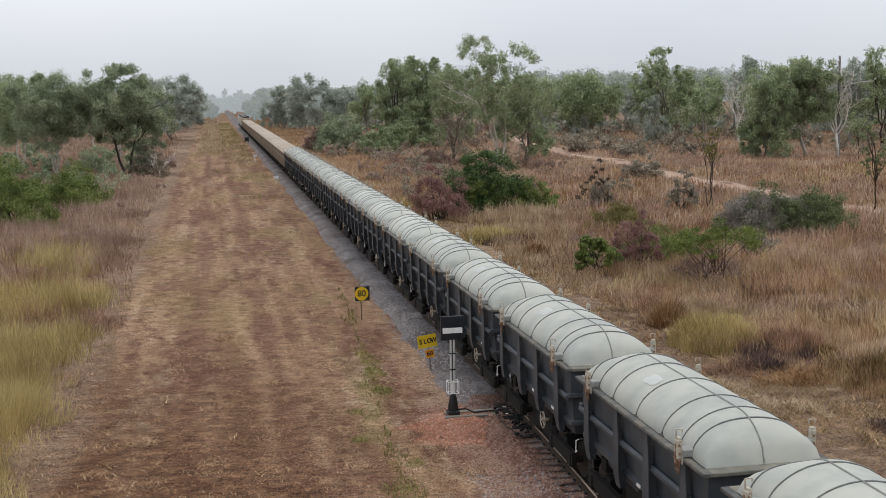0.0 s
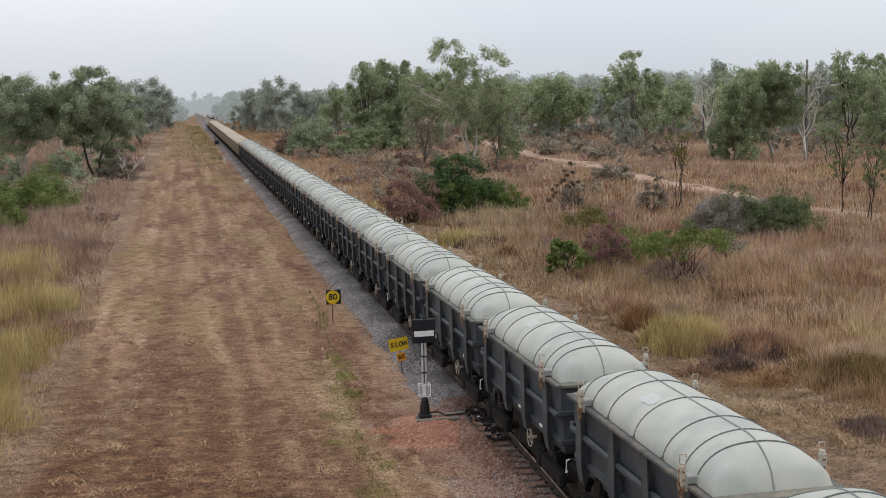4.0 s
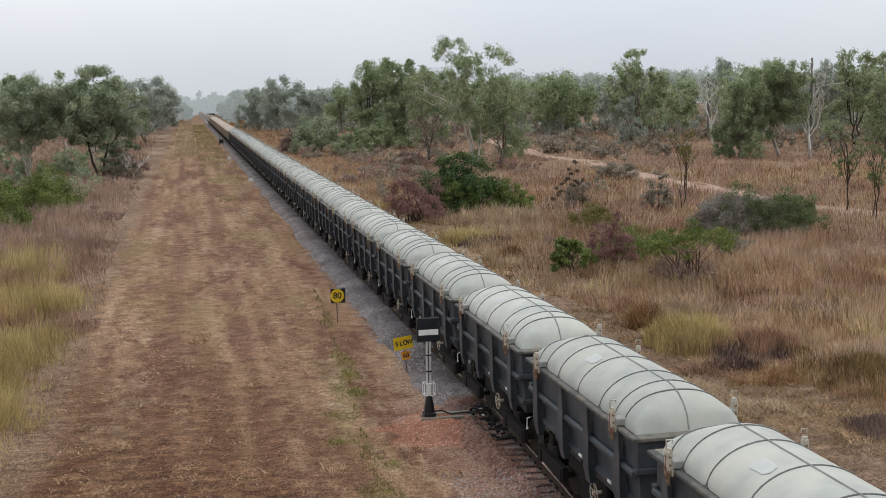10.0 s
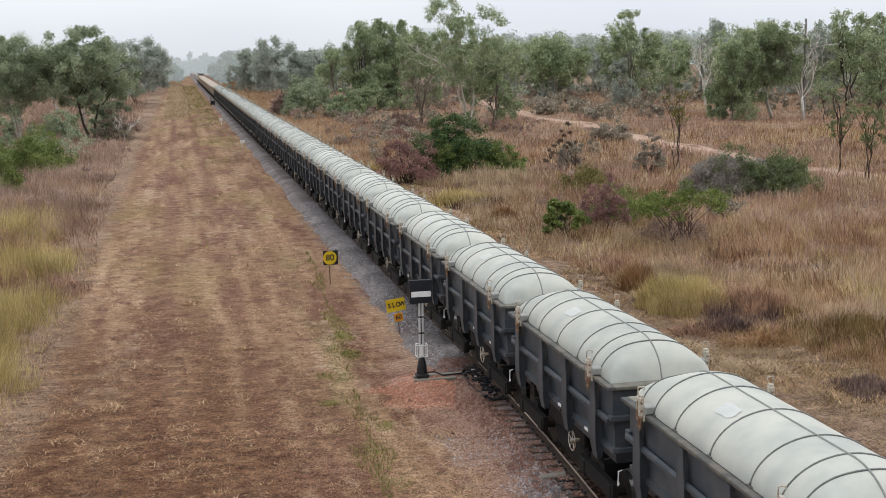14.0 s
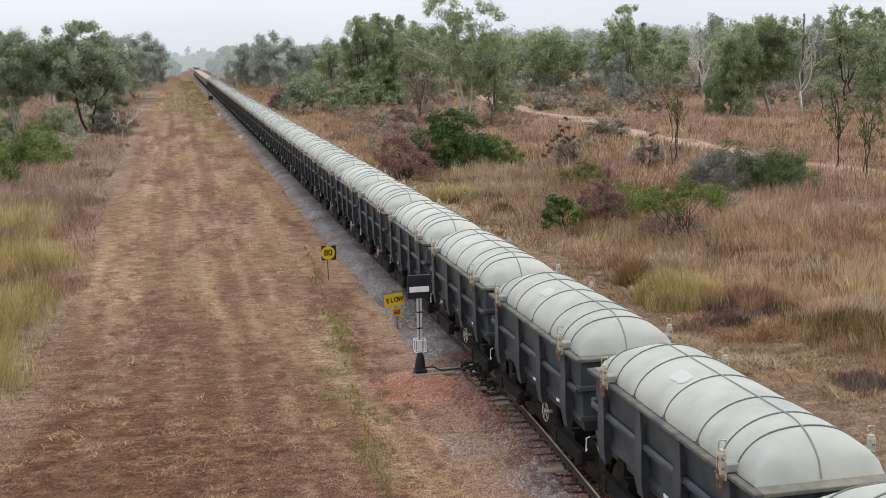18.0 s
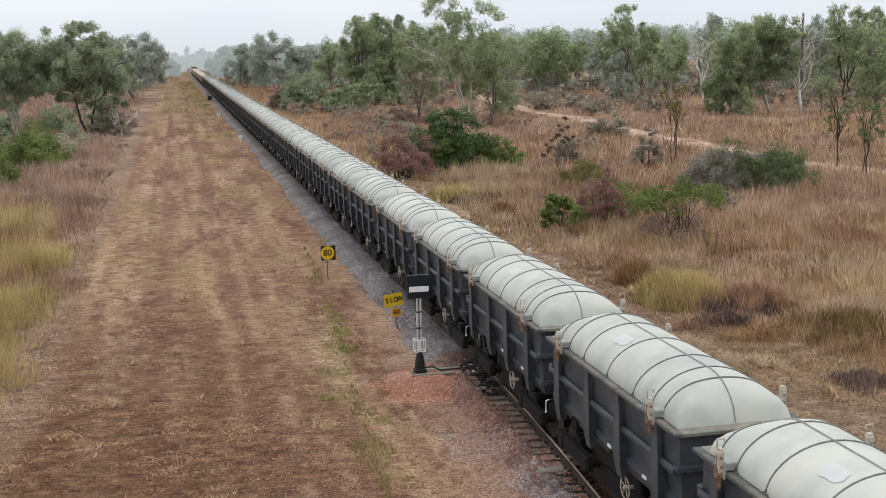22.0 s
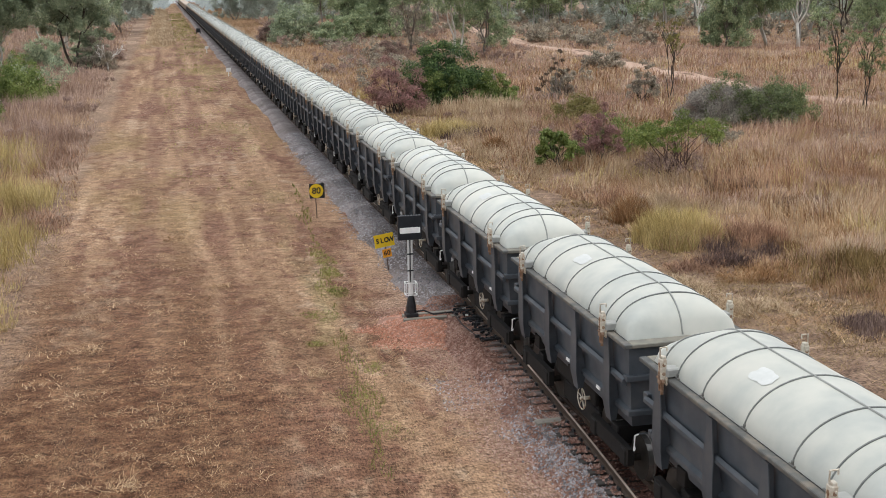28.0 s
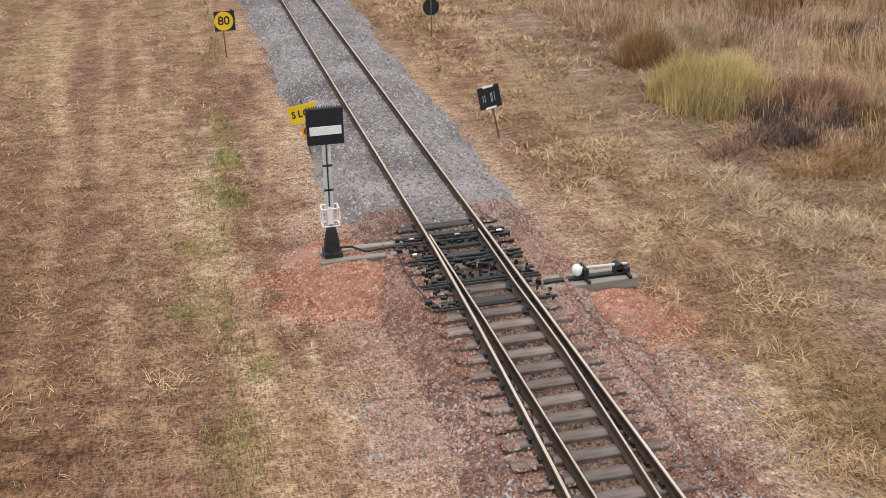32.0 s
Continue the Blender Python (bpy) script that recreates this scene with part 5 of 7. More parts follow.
bush(23.1, 88.8, 3.1, 2.5, "leaf_grey", 2, "grey-olive shrub in dry grass", 30, 44, 0.2)
bush(36.6, 114.6, 3.0, 4.2, "leaf_grey", 57, "grey-olive shrub in dry grass", 50, 50, 0.26)
bush(10.3, 52.7, 2.6, 2.4, "leaf_green", 58, "small bright-green leafy shrub", 34, 70, 0.22, gaps=0.25)
bush(12.9, 53.9, 3.0, 2.8, "leaf_maroon", 59, "maroon leafless shrub in dry grass", 60, 95, 0.20, twigs=1)
bush(15.0, 56.4, 2.3, 4.3, "leaf_green", 62, "low green vine-covered shrub in dry grass", 60, 70, 0.15)


def flat_shrub(x, y, h, width, seed, label):
    """Thin bare stems that carry a flat roof of fine bright leaves."""
    rs = np.random.RandomState(seed)
    g = new("bush")
    g.matrix_basis = pose(x, y, float(ground_height(x, y)))
    n = 60
    a, rr = rs.uniform(0, 6.28, n), np.sqrt(rs.rand(n))
    c = np.stack([np.cos(a) * rr * width / 2, np.sin(a) * rr * width * 0.38, h * (0.92 - 0.22 * rr ** 2 + 0.07 * rs.normal(size=n))], 1)
    lines = []
    for i in range(0, n, 3):
        b = np.array([rs.normal() * 0.5, rs.normal() * 0.3, -0.1])
        m = b + (c[i] - b) * (0.35, 0.35, 0.6) + rs.normal(size=3) * 0.1
        lines.append(([b, m, c[i]], [0.035, 0.022, 0.008]))
    part("woody_base", limbs_mesh(lines, 5), "bark_red", g)
    v, q = leaf_soup(c, 0.42 * rs.uniform(0.6, 1.3, n), 120, 0.10, rs, 0.5)
    soup("foliage", v, q, "leaf_bright", g)
    tagged(g, label, "bush")


flat_shrub(14.6, 48.2, 2.9, 4.9, 60, "flat-topped bright-green shrub on thin bare stems")
bush(14.4, 48.4, 2.1, 3.4, "leaf_purple", 61, "purple-brown twiggy undergrowth below a green shrub", 50, 60, 0.18, twigs=1)
TWIGGY = "dense purple-grey twiggy bush in dry grass"
bush(25.1, 65.3, 3.2, 5.0, "leaf_twig", 63, TWIGGY, 120, 120, 0.22, twigs=1)
bush(28.1, 64.8, 2.7, 4.4, "leaf_twig", 64, TWIGGY, 110, 120, 0.22, twigs=1)
bush(28.6, 63.9, 3.0, 4.8, "leaf_young", 66, "grey-olive leaves over a twiggy bush", 90, 90, 0.16, gaps=0.3)
bush(25.8, 64.9, 3.4, 4.4, "leaf_young", 193, "grey-olive leaves over a twiggy bush", 40, 60, 0.16, gaps=0.5)
bush(23.9, 65.3, 2.3, 2.3, "leaf_purple", 65, TWIGGY, 60, 150, 0.20, twigs=1)
bush(18.2, 138.1, 2.8, 4.2, "leaf_purple", 67, "brown dry thicket in tall grass", 50, 90, 0.30, twigs=1)
bush(36.6, 43.4, 1.4, 1.7, "leaf_green", 69, "small green seedling bush in dry grass", 30, 50, 0.13)


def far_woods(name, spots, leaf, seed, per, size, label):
    """Rows of distant gums: crowns in one sheet of leaves, trunks in another."""
    rs = np.random.RandomState(seed)
    tips, rad, lines = [], [], []
    for n, x0, x1, y0, y1, h0, h1 in spots:
        for _ in range(n):
            x, y, h = rs.uniform(x0, x1), rs.uniform(y0, y1), rs.uniform(h0, h1)
            w = h * rs.uniform(0.55, 0.85)
            lines.append(([(x, y, -0.2), (x + rs.normal() * 0.3, y, h * 0.4), (x + rs.normal() * 0.8, y, h * 0.8)], [0.21, 0.16, 0.07]))
            k = 22
            low = rs.uniform(0.14, 0.46)
            a, r = rs.uniform(0, 6.28, k), np.sqrt(rs.rand(k)) * rs.uniform(0.7, 1.0, k)
            z = h * (low + (0.93 - low) * rs.rand(k) ** 0.7 * (1 - 0.35 * r ** 2))
            tips.append(np.stack([x + np.cos(a) * r * w * 0.5, y + np.sin(a) * r * w * 0.5, np.maximum(z, 0.8)], 1))
            rad.append(w * 0.15 * rs.uniform(0.7, 1.3, k))
    v, q = leaf_soup(np.concatenate(tips), np.concatenate(rad), per, size, rs, 0.9, 0.26, 0.5)
    tagged(soup(name, v, q, leaf), label, "trees", kind="stuff" if name == "far_woods" else "structure")
    if name == "far_woods":
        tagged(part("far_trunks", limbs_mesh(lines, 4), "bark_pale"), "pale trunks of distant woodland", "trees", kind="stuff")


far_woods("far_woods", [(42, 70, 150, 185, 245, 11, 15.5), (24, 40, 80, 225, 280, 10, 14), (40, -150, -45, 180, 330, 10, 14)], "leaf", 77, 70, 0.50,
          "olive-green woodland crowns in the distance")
far_woods("far_woods", [(64, 70, 235, 250, 320, 12, 17), (36, 30, 90, 275, 360, 11, 15), (16, 14, 40, 295, 365, 9.5, 12.5), (24, -90, -21, 340, 430, 10, 13.5)], "leaf_hazed", 78, 56, 0.62,
          "haze-greyed woodland crowns in the distance")
# woods so far off that mist is put into their leaves as glow
far_woods("backdrop", [(80, 60, 330, 345, 450, 13, 19), (50, -110, -17, 400, 600, 9, 12.5), (60, 12, 80, 370, 540, 10, 14), (70, 12, 42, 380, 520, 9.5, 13), (60, -27, -9, 385, 560, 5, 9), (60, 6, 30, 400, 560, 5, 9)], "mist_near", 79, 34, 0.95, "grey-green woods with thin mist glowing in their colour")
far_woods("backdrop", [(80, -150, 200, 600, 800, 11, 15), (110, -60, 70, 565, 620, 7, 11), (60, 150, 560, 480, 650, 17, 24)], "mist_far", 80, 28, 1.3, "pale grey woods with deep mist glowing in their colour")


def undergrowth():
    """Shrubs, saplings and scrub below the woods, each as one sheet of small leaves."""
    rs = np.random.RandomState(88)

    def clumps(spots, heights, k, wide, per, size, material, name, label, broad=0.26):
        c, r = [], []
        for (x, y), h in zip(spots, heights):
            z0 = float(ground_height(x, y))
            a, q = rs.uniform(0, 6.28, k), np.sqrt(rs.rand(k)) * wide * h
            c.append(np.stack([x + np.cos(a) * q, y + np.sin(a) * q, z0 + h * rs.uniform(0.1, 0.95, k) * (1 - 0.4 * q / (wide * h))], 1))
            r.append(np.full(k, h * 0.20))
        v, f = leaf_soup(np.concatenate(c), np.concatenate(r), int(per * 1.8), size * 0.70, rs, 0.8, broad)
        v[:, 2] = np.maximum(v[:, 2], -0.1)
        tagged(soup(name, v, f, material), label, "scrub", kind="stuff")

    area = lambda n, x0, x1, y0, y1: np.stack([rs.uniform(x0, x1, n), rs.uniform(y0, y1, n)], 1)
    right = np.concatenate([area(110, 60, 210, 200, 310), area(46, 46, 125, 150, 200), area(50, 20, 60, 220, 380)])
    clumps(right, rs.uniform(1.6, 4.4, len(right)), 9, 0.55, 24, 0.62, "leaf_grey", "scrub", "grey-olive scrub below the woodland")
    right = np.concatenate([area(80, 60, 230, 225, 320), area(30, 14, 80, 300, 400)])
    clumps(right, rs.uniform(2.6, 5.6, len(right)), 10, 0.5, 22, 0.8, "leaf_hazed", "scrub", "haze-greyed scrub below the woodland")
    left = np.concatenate([area(50, -75, -18.5, 140, 210), area(50, -120, -17.5, 210, 420)])
    clumps(left, rs.uniform(1.5, 3.8, len(left)), 9, 0.6, 24, 0.55, "leaf_dark", "scrub", "olive scrub beside the corridor")
    left = np.concatenate([area(26, -34, -14.6, 62, 128), area(24, -45, -16.2, 128, 190)])
    clumps(left, rs.uniform(0.7, 1.5, len(left)), 9, 1.3, 44, 0.30, "leaf_purple", "scrub", "dry purple-brown scrub beside the corridor", 0.10)
    left = area(34, -55, -18.5, 108, 150)
    clumps(left, rs.uniform(1.4, 4.2, len(left)), 9, 0.5, 50, 0.28, "leaf_dark", "scrub", "dark green saplings beside the corridor")
    low = np.concatenate([area(26, 8, 30, 100, 200), area(34, 14, 70, 165, 290)])
    low = low[~on_road(low[:, 0], low[:, 1])]
    clumps(low, rs.uniform(0.9, 2.6, len(low)), 9, 0.9, 34, 0.34, "leaf_grey", "scrub", "low grey-olive scrub in dry grass")
    low = np.concatenate([area(30, 8, 34, 110, 210), area(40, 14, 90, 180, 300)])
    low = low[~on_road(low[:, 0], low[:, 1])]
    clumps(low, rs.uniform(0.9, 2.2, len(low)), 9, 1.0, 34, 0.34, "leaf_purple", "scrub", "low purple-brown scrub in dry grass", 0.12)
    weeds = area(60, 9, 60, 40, 160)
    weeds = weeds[~on_road(weeds[:, 0], weeds[:, 1])]
    clumps(weeds, rs.uniform(0.7, 1.4, len(weeds)), 9, 1.0, 50, 0.20, "leaf_purple", "dry_weeds", "dry purple-brown weeds among tall grass", 0.09)


def power_pole(x, y, h, arm_turn):
    g = new("power_pole")
    g.matrix_basis = pose(x, y, float(ground_height(x, y)), 0, -1.0, 0) @ pose(0, 0, 0, 0, 0, arm_turn)
    bm = bmesh.new()
    tube(bm, [(0, 0, -0.3), (0, 0, h)], [0.22, 0.15], 8)
    part("pole", bm, "pole", g)
    bm = bmesh.new()
    box(bm, -1.4, 1.4, -0.08, 0.08, h - 1.0, h - 0.8, 0.01)
    part("cross_arm", bm, "pole", g)
    for x0 in (-1.2, 0.0, 1.2):
        bm = bmesh.new()
        tube(bm, [(x0, 0, h - 0.8), (x0, 0, h - 0.5)], 0.05, 6)
        part("insulator", bm, "white", g)
    tagged(g, "tall weathered timber power pole with cross-arm", "power pole", "power poles")


power_pole(77.2, 144.8, 14.1, 55)
power_pole(96.2, 217.8, 12.9, 55)
power_pole(97.0, 86.6, 10.5, 55)
wires = new("power_line")
for a, b in (((77.2, 144.8, 9.9), (97.0, 86.6, 8.8)), ((77.2, 144.8, 9.5), (97.0, 86.6, 8.4))):
    bm = bmesh.new()
    pa, pb = Vector(a), Vector(b)
    tube(bm, [pa.lerp(pb, i / 10) - Vector((0, 0, 3.2 * (i / 10) * (1 - i / 10))) for i in range(11)], 0.022, 4)
    part("wire", bm, "pole", wires)
tagged(wires, "thin sagging power line wires between poles", "power line")


# ---- grass ----
def blades(x, y, height, lean, rs, knee, swirl, wide_by=1.0):
    """Single grass blades, widened with y to stay about a pixel wide in the camera's view; knee: bent halfway."""
    n = len(x)
    a, b = 9.0 * value_noise(x, y, 2.6, 71) + rs.normal(size=n) * (1.0 if swirl else 6.0), rs.uniform(0, 2 * math.pi, n)
    z = ground_height(x, y)
    h = height * rs.uniform(0.45, 1.15, n)
    l = np.clip(lean * rs.uniform(0.78 if lean > 0.95 else 0.2, 1.3, n), 0, 0.985) * h
    dx, dy = np.cos(a), np.sin(a)
    width = 0.00048 * wide_by * (np.abs(y) + 8)
    sx, sy = np.cos(b) * width / 2, np.sin(b) * width / 2
    up = np.sqrt(np.maximum(h * h - l * l, 0))
    foot = np.stack([x, y, z - 0.02], 1)
    wide = np.stack([sx, sy, 0 * sx], 1)
    tip = np.stack([x + dx * l, y + dy * l, z + up + 0.01], 1)
    i = np.arange(n)[:, None]
    if not knee:
        return np.stack([foot - wide, foot + wide, tip], 1).reshape(-1, 3), i * 3 + (0, 1, 2)
    mid = np.stack([x + dx * l * 0.38, y + dy * l * 0.38, z + up * 0.66], 1)
    v = np.stack([foot - wide, foot + wide, mid - wide * 0.8, mid + wide * 0.8, tip], 1)
    return v.reshape(-1, 3), np.concatenate([i * 5 + (0, 1, 3), i * 5 + (0, 3, 2), i * 5 + (2, 3, 4)])


def scatter(n, x0, x1, y0, y1, rs):
    return rs.uniform(x0, x1, n), rs.uniform(y0, y1, n)


def field(name, n, rows, side, keep, material, label, height, lean, seed, knee=False, clump=0.0, wide_by=1.0):
    """n blades between two rows of y, thinning out with distance, between side(y) = (x0, x1), where keep says so."""
    rs = np.random.RandomState(seed)
    y = rows[0] * (rows[1] / rows[0]) ** rs.rand(n)
    x0, x1 = side(y)
    x = x0 + (x1 - x0) * rs.rand(n)
    k = keep(x, y, rs) if keep else np.ones(n, bool)
    if clump:
        k &= value_noise(x, y, clump, seed) * 0.6 + value_noise(x, y, clump * 3.1, seed + 1) * 0.4 + rs.normal(size=n) * 0.10 > 0.40
    x, y = x[k], y[k]
    v, q = blades(x, y, height(x, y) if callable(height) else height, lean, rs, knee, name == "tall_grass", wide_by)
    return tagged(soup(name, v, q, material), label, "grass", kind="stuff")


def on_road(x, y):
    cx = np.interp(y, [13.6, 42.1, 66.2, 82.4, 111.3, 149.8, 191.9, 243.9], [65.8, 52.3, 43.5, 39.9, 40.3, 43.8, 46.3, 55.2])
    return np.abs(x - cx) < 1.35 + 0.9 * value_noise(x, y, 1.3, 39)


undergrowth()
vn = value_noise
patch_a = lambda x, y: vn(x, y, 7.0, 41) * 0.45 + vn(x, y, 2.2, 42) * 0.35 + vn(x, y, 19.0, 40) * 0.2 + 0.20 * np.clip(1 - np.abs(x - 10) / 7, 0, 1) * np.clip(1 - np.abs(y - 58) / 30, 0, 1)
edge = lambda y: 6.25 + 3.0 * np.clip((50 - y) / 12, 0, 1) + 1.6 * vn(np.zeros_like(y), y, 6.0, 43)
lefty = lambda y: -12.5 - 1.2 * vn(np.ones_like(y), y, 5.0, 55) - 1.2 * np.clip((y - 60) / 30, 0, 1) - 1.5 * np.clip((y - 150) / 150, 0, 1)
right_far = lambda y: (edge(y), 2 + 0.66 * y)
left_far = lambda y: (np.minimum(-11.0 - 0.215 * y, lefty(y) - 0.8), lefty(y))
rise_r = lambda x, y: np.clip((x - edge(y)) / 3.5, 0.3, 1)
rise_l = lambda x, y: np.clip((lefty(y) - x) / 1.5, 0.3, 1)
tall = lambda x, y: rise_r(x, y) * (0.30 + 1.0 * vn(x, y, 3.0, 44)) * (0.6 + 0.8 * vn(x, y, 0.8, 45))
tall_l = lambda x, y: rise_l(x, y) * (0.65 + 0.55 * vn(x, y, 3.0, 57)) * (0.7 + 0.6 * vn(x, y, 0.8, 58))
STRAW, RED, SHORT = "tall dry straw-coloured grass", "tall reddish-brown dry grass", "mown dry grass lying in the corridor"
# across the railway
near_straw = lambda x, y, rs: patch_a(x, y) + rs.normal(size=len(x)) * 0.06 > 0.47
near_red = lambda x, y, rs: patch_a(x, y) + rs.normal(size=len(x)) * 0.06 <= 0.51
purple = lambda x, y, rs: (vn(x, y, 5.0, 48) * 0.55 + vn(x, y, 1.6, 49) * 0.45 + rs.normal(size=len(x)) * 0.04 > 0.67) & ~on_road(x, y)
field("tall_grass", 80000, (14, 48), right_far, near_straw, "straw", STRAW, tall, 0.85, 1, True, 0.45)
field("tall_grass", 74000, (14, 48), right_far, near_red, "redgrass", RED, tall, 0.85, 2, True, 0.45)
field("tall_grass", 120000, (45, 340), right_far, lambda x, y, rs: near_straw(x, y, rs) & ~on_road(x, y), "straw", STRAW, tall, 0.72, 3, False, 0.8)
field("tall_grass", 150000, (45, 340), right_far, lambda x, y, rs: near_red(x, y, rs) & ~on_road(x, y), "redgrass", RED, tall, 0.72, 4, False, 0.8)
field("tall_grass", 110000, (22, 170), right_far, purple, "weedgrass", "dark purple-brown dry grass", lambda x, y: 1.05 * tall(x, y), 0.7, 5, False)


# standing patches of other grasses, each a stride or two across
for k, (grass, words, high, least) in enumerate((
        ("palestraw", "pale straw patch in reddish-brown grass", 0.95, 0.59), ("rustgrass", "rusty brown patch in dry grass", 0.75, 0.60),
        ("brush", "purple-grey brushy patch in dry grass", 0.9, 0.67), ("weedgrass", "dark brown patch in dry grass", 1.0, 0.66),
        ("yellowgrass", "yellow-green patch in dry grass", 0.85, 0.71), ("olivestraw", "olive matted patch in dry grass", 0.5, 0.66))):
    field("tall_grass", 46000, (22, 125), right_far,
          lambda x, y, rs: (vn(x, y, 3.4, 140 + k) * 0.6 + vn(x, y, 1.1, 150 + k) * 0.4 + rs.normal(size=len(x)) * 0.03 > least) & ~on_road(x, y),
          grass, words, lambda x, y: high * rise_r(x, y) * (0.6 + 0.7 * vn(x, y, 1.1, 150 + k)), 0.6, 160 + k, True)


def tussock(n, x, y, rx, ry, material, label, h, lean, seed):
    field("tussock", n, (y - ry, y + ry), lambda v: (x - rx + 0 * v, x + rx + 0 * v),
          lambda u, v, rs: np.hypot((u - x) / rx, (v - y) / ry) + 1.1 * (vn(u, v, 0.6, seed) - 0.5) + 0.15 * rs.normal(size=len(u)) < 0.75, material, label,
          lambda u, v: h * (0.4 + 0.6 * np.sqrt(np.clip(1 - np.hypot((u - x) / rx, (v - y) / ry), 0, 1))) * (0.7 + 0.5 * vn(u, v, 0.5, seed + 1)), lean, seed, True)


tussock(11000, 9.0, 35.7, 1.8, 1.7, "yellowgrass", "tall yellow-green grass tussock", 1.5, 0.55, 101)
tussock(1280, 9.2, 35.2, 2.2, 2.1, "straw", "pale straw stalks among yellow-green grass", 1.2, 0.8, 121)
tussock(6400, 10.9, 34.1, 1.6, 1.2, "weedgrass", "dark purple-brown grass tussock", 1.1, 0.75, 103)
tussock(1925, 8.1, 32.0, 1.2, 0.9, "weedgrass", "dark purple-brown grass tussock", 0.8, 0.97, 104)
tussock(3850, 9.4, 30.6, 1.8, 1.2, "rustgrass", "rusty brown flattened grass tussock", 0.6, 0.97, 105)
tussock(3200, 8.7, 39.7, 1.0, 0.9, "rustgrass", "rusty brown fern-like grass tussock", 1.3, 0.75, 107)
tussock(2800, 9.2, 40.1, 1.2, 1.1, "palestraw", "pale straw grass tussock", 1.2, 0.75, 108)
tussock(4000, 10.7, 41.1, 1.0, 1.0, "palestraw", "pale straw grass tussock", 1.2, 0.75, 109)
tussock(1925, 6.5, 29.7, 0.8, 1.5, "palestraw", "pale straw grass tussock", 0.7, 0.97, 111)
tussock(2750, 7.2, 27.1, 1.1, 1.2, "palestraw", "pale straw grass tussock", 0.7, 0.97, 112)
tussock(1210, 4.6, 21.9, 1.0, 1.6, "olivestraw", "olive matted grass tussock", 0.35, 0.97, 116)
tussock(2000, 9.6, 42.7, 1.5, 1.0, "weedgrass", "dark purple-brown grass tussock", 1.2, 0.75, 115)
tussock(5200, 13.2, 77.2, 4.7, 2.3, "palestraw", "pale straw grass below a dark bush", 1.7, 0.5, 117)
tussock(2400, 8.9, 93.2, 2.9, 4.8, "yellowgrass", "pale yellow grass tussock", 1.0, 0.75, 124)
tussock(2400, 11.4, 106.4, 3.8, 5.7, "straw", "pale straw grass tussock", 1.1, 0.75, 125)
tussock(3360, 8.4, 67.9, 2.1, 2.9, "yellowgrass", "pale yellow grass tussock", 1.2, 0.75, 119)
DARK = "low dark purple-brown scrub in dry grass"
tussock(9000, 10.6, 34.4, 1.6, 2.4, "darkscrub", DARK, 0.65, 0.8, 180)
tussock(3600, 9.0, 32.4, 1.0, 1.0, "darkscrub", DARK, 0.5, 0.9, 181)
tussock(2600, 11.7, 32.9, 1.0, 0.7, "rustgrass", "rusty brown flattened grass tussock", 0.5, 0.9, 182)
tussock(9000, 12.4, 29.6, 2.3, 2.2, "olivestraw", "tall olive-brown grass tussock", 0.9, 0.7, 183)
tussock(3600, 9.5, 24.4, 1.1, 1.1, "darkscrub", DARK, 0.5, 0.9, 184)
tussock(4200, 9.2, 66.6, 2.0, 2.4, "darkscrub", DARK, 0.8, 0.7, 185)
tussock(1500, 9.0, 59.6, 0.8, 0.8, "rustgrass", "rusty brown fern-like grass tussock", 1.1, 0.7, 186)
tussock(4200, 15.6, 45.6, 2.6, 1.6, "darkscrub", DARK, 0.4, 0.95, 187)
tussock(3000, 17.0, 40.4, 1.8, 1.2, "darkscrub", DARK, 0.6, 0.9, 188)
tussock(3000, 20.5, 43.5, 2.2, 1.6, "brush", "purple-grey brushy grass tussock", 0.8, 0.8, 189)
tussock(3000, 13.0, 41.0, 2.0, 1.4, "palestraw", "pale straw grass tussock", 0.6, 0.95, 190)
bush(17.6, 70.5, 2.2, 4.2, "leaf_olive", 191, "low olive-green shrub among dry grass", 50, 60, 0.16, gaps=0.1)
bush(21.5, 57.5, 1.8, 2.4, "leaf_grey", 192, "grey-olive shrub in dry grass", 30, 50, 0.15)
for k, (gx, gy, rx, ry) in enumerate(((-3.72, 37.0, 0.4, 1.4), (-3.87, 32.6, 0.35, 0.9), (-4.87, 29.9, 0.7, 0.8), (-4.02, 25.0, 0.35, 0.7), (-4.71, 23.5, 0.6, 0.8), (-4.51, 20.8, 0.6, 0.9), (-3.75, 34.9, 0.35, 0.8), (-5.22, 27.3, 0.4, 0.4))):
    tussock(800, gx, gy, rx, ry, "greengrass", "small patch of fresh green grass in the mown corridor", 0.16, 1.0, 130 + k)
field("tall_grass", 26000, (43, 88), lambda y: (edge(y) + 0.3, edge(y) + 6.5), lambda x, y, rs: vn(x, y, 2.4, 72) * 0.6 + vn(x, y, 0.9, 73) * 0.4 + rs.normal(size=len(x)) * 0.05 > 0.5, "palestraw", "pale straw grass clumps beside the railway", lambda x, y: 0.5 + 0.7 * vn(x, y, 2.4, 72), 0.85, 32)
# short dry grass between the ballast and the tall grass
field("mown_grass", 150000, (12, 85), lambda y: (1.75 + 0 * y, edge(y) + 1.2), lambda x, y, rs: x > 2.35 + 0.8 * (vn(x, y, 0.9, 63) - 0.5) + 0.45 * rs.normal(size=len(x)), "goldstraw", "short flattened golden dry grass beside the ballast", lambda x, y: 0.10 + 0.22 * vn(x, y, 0.9, 61), 1.0, 11, False, 1.0)
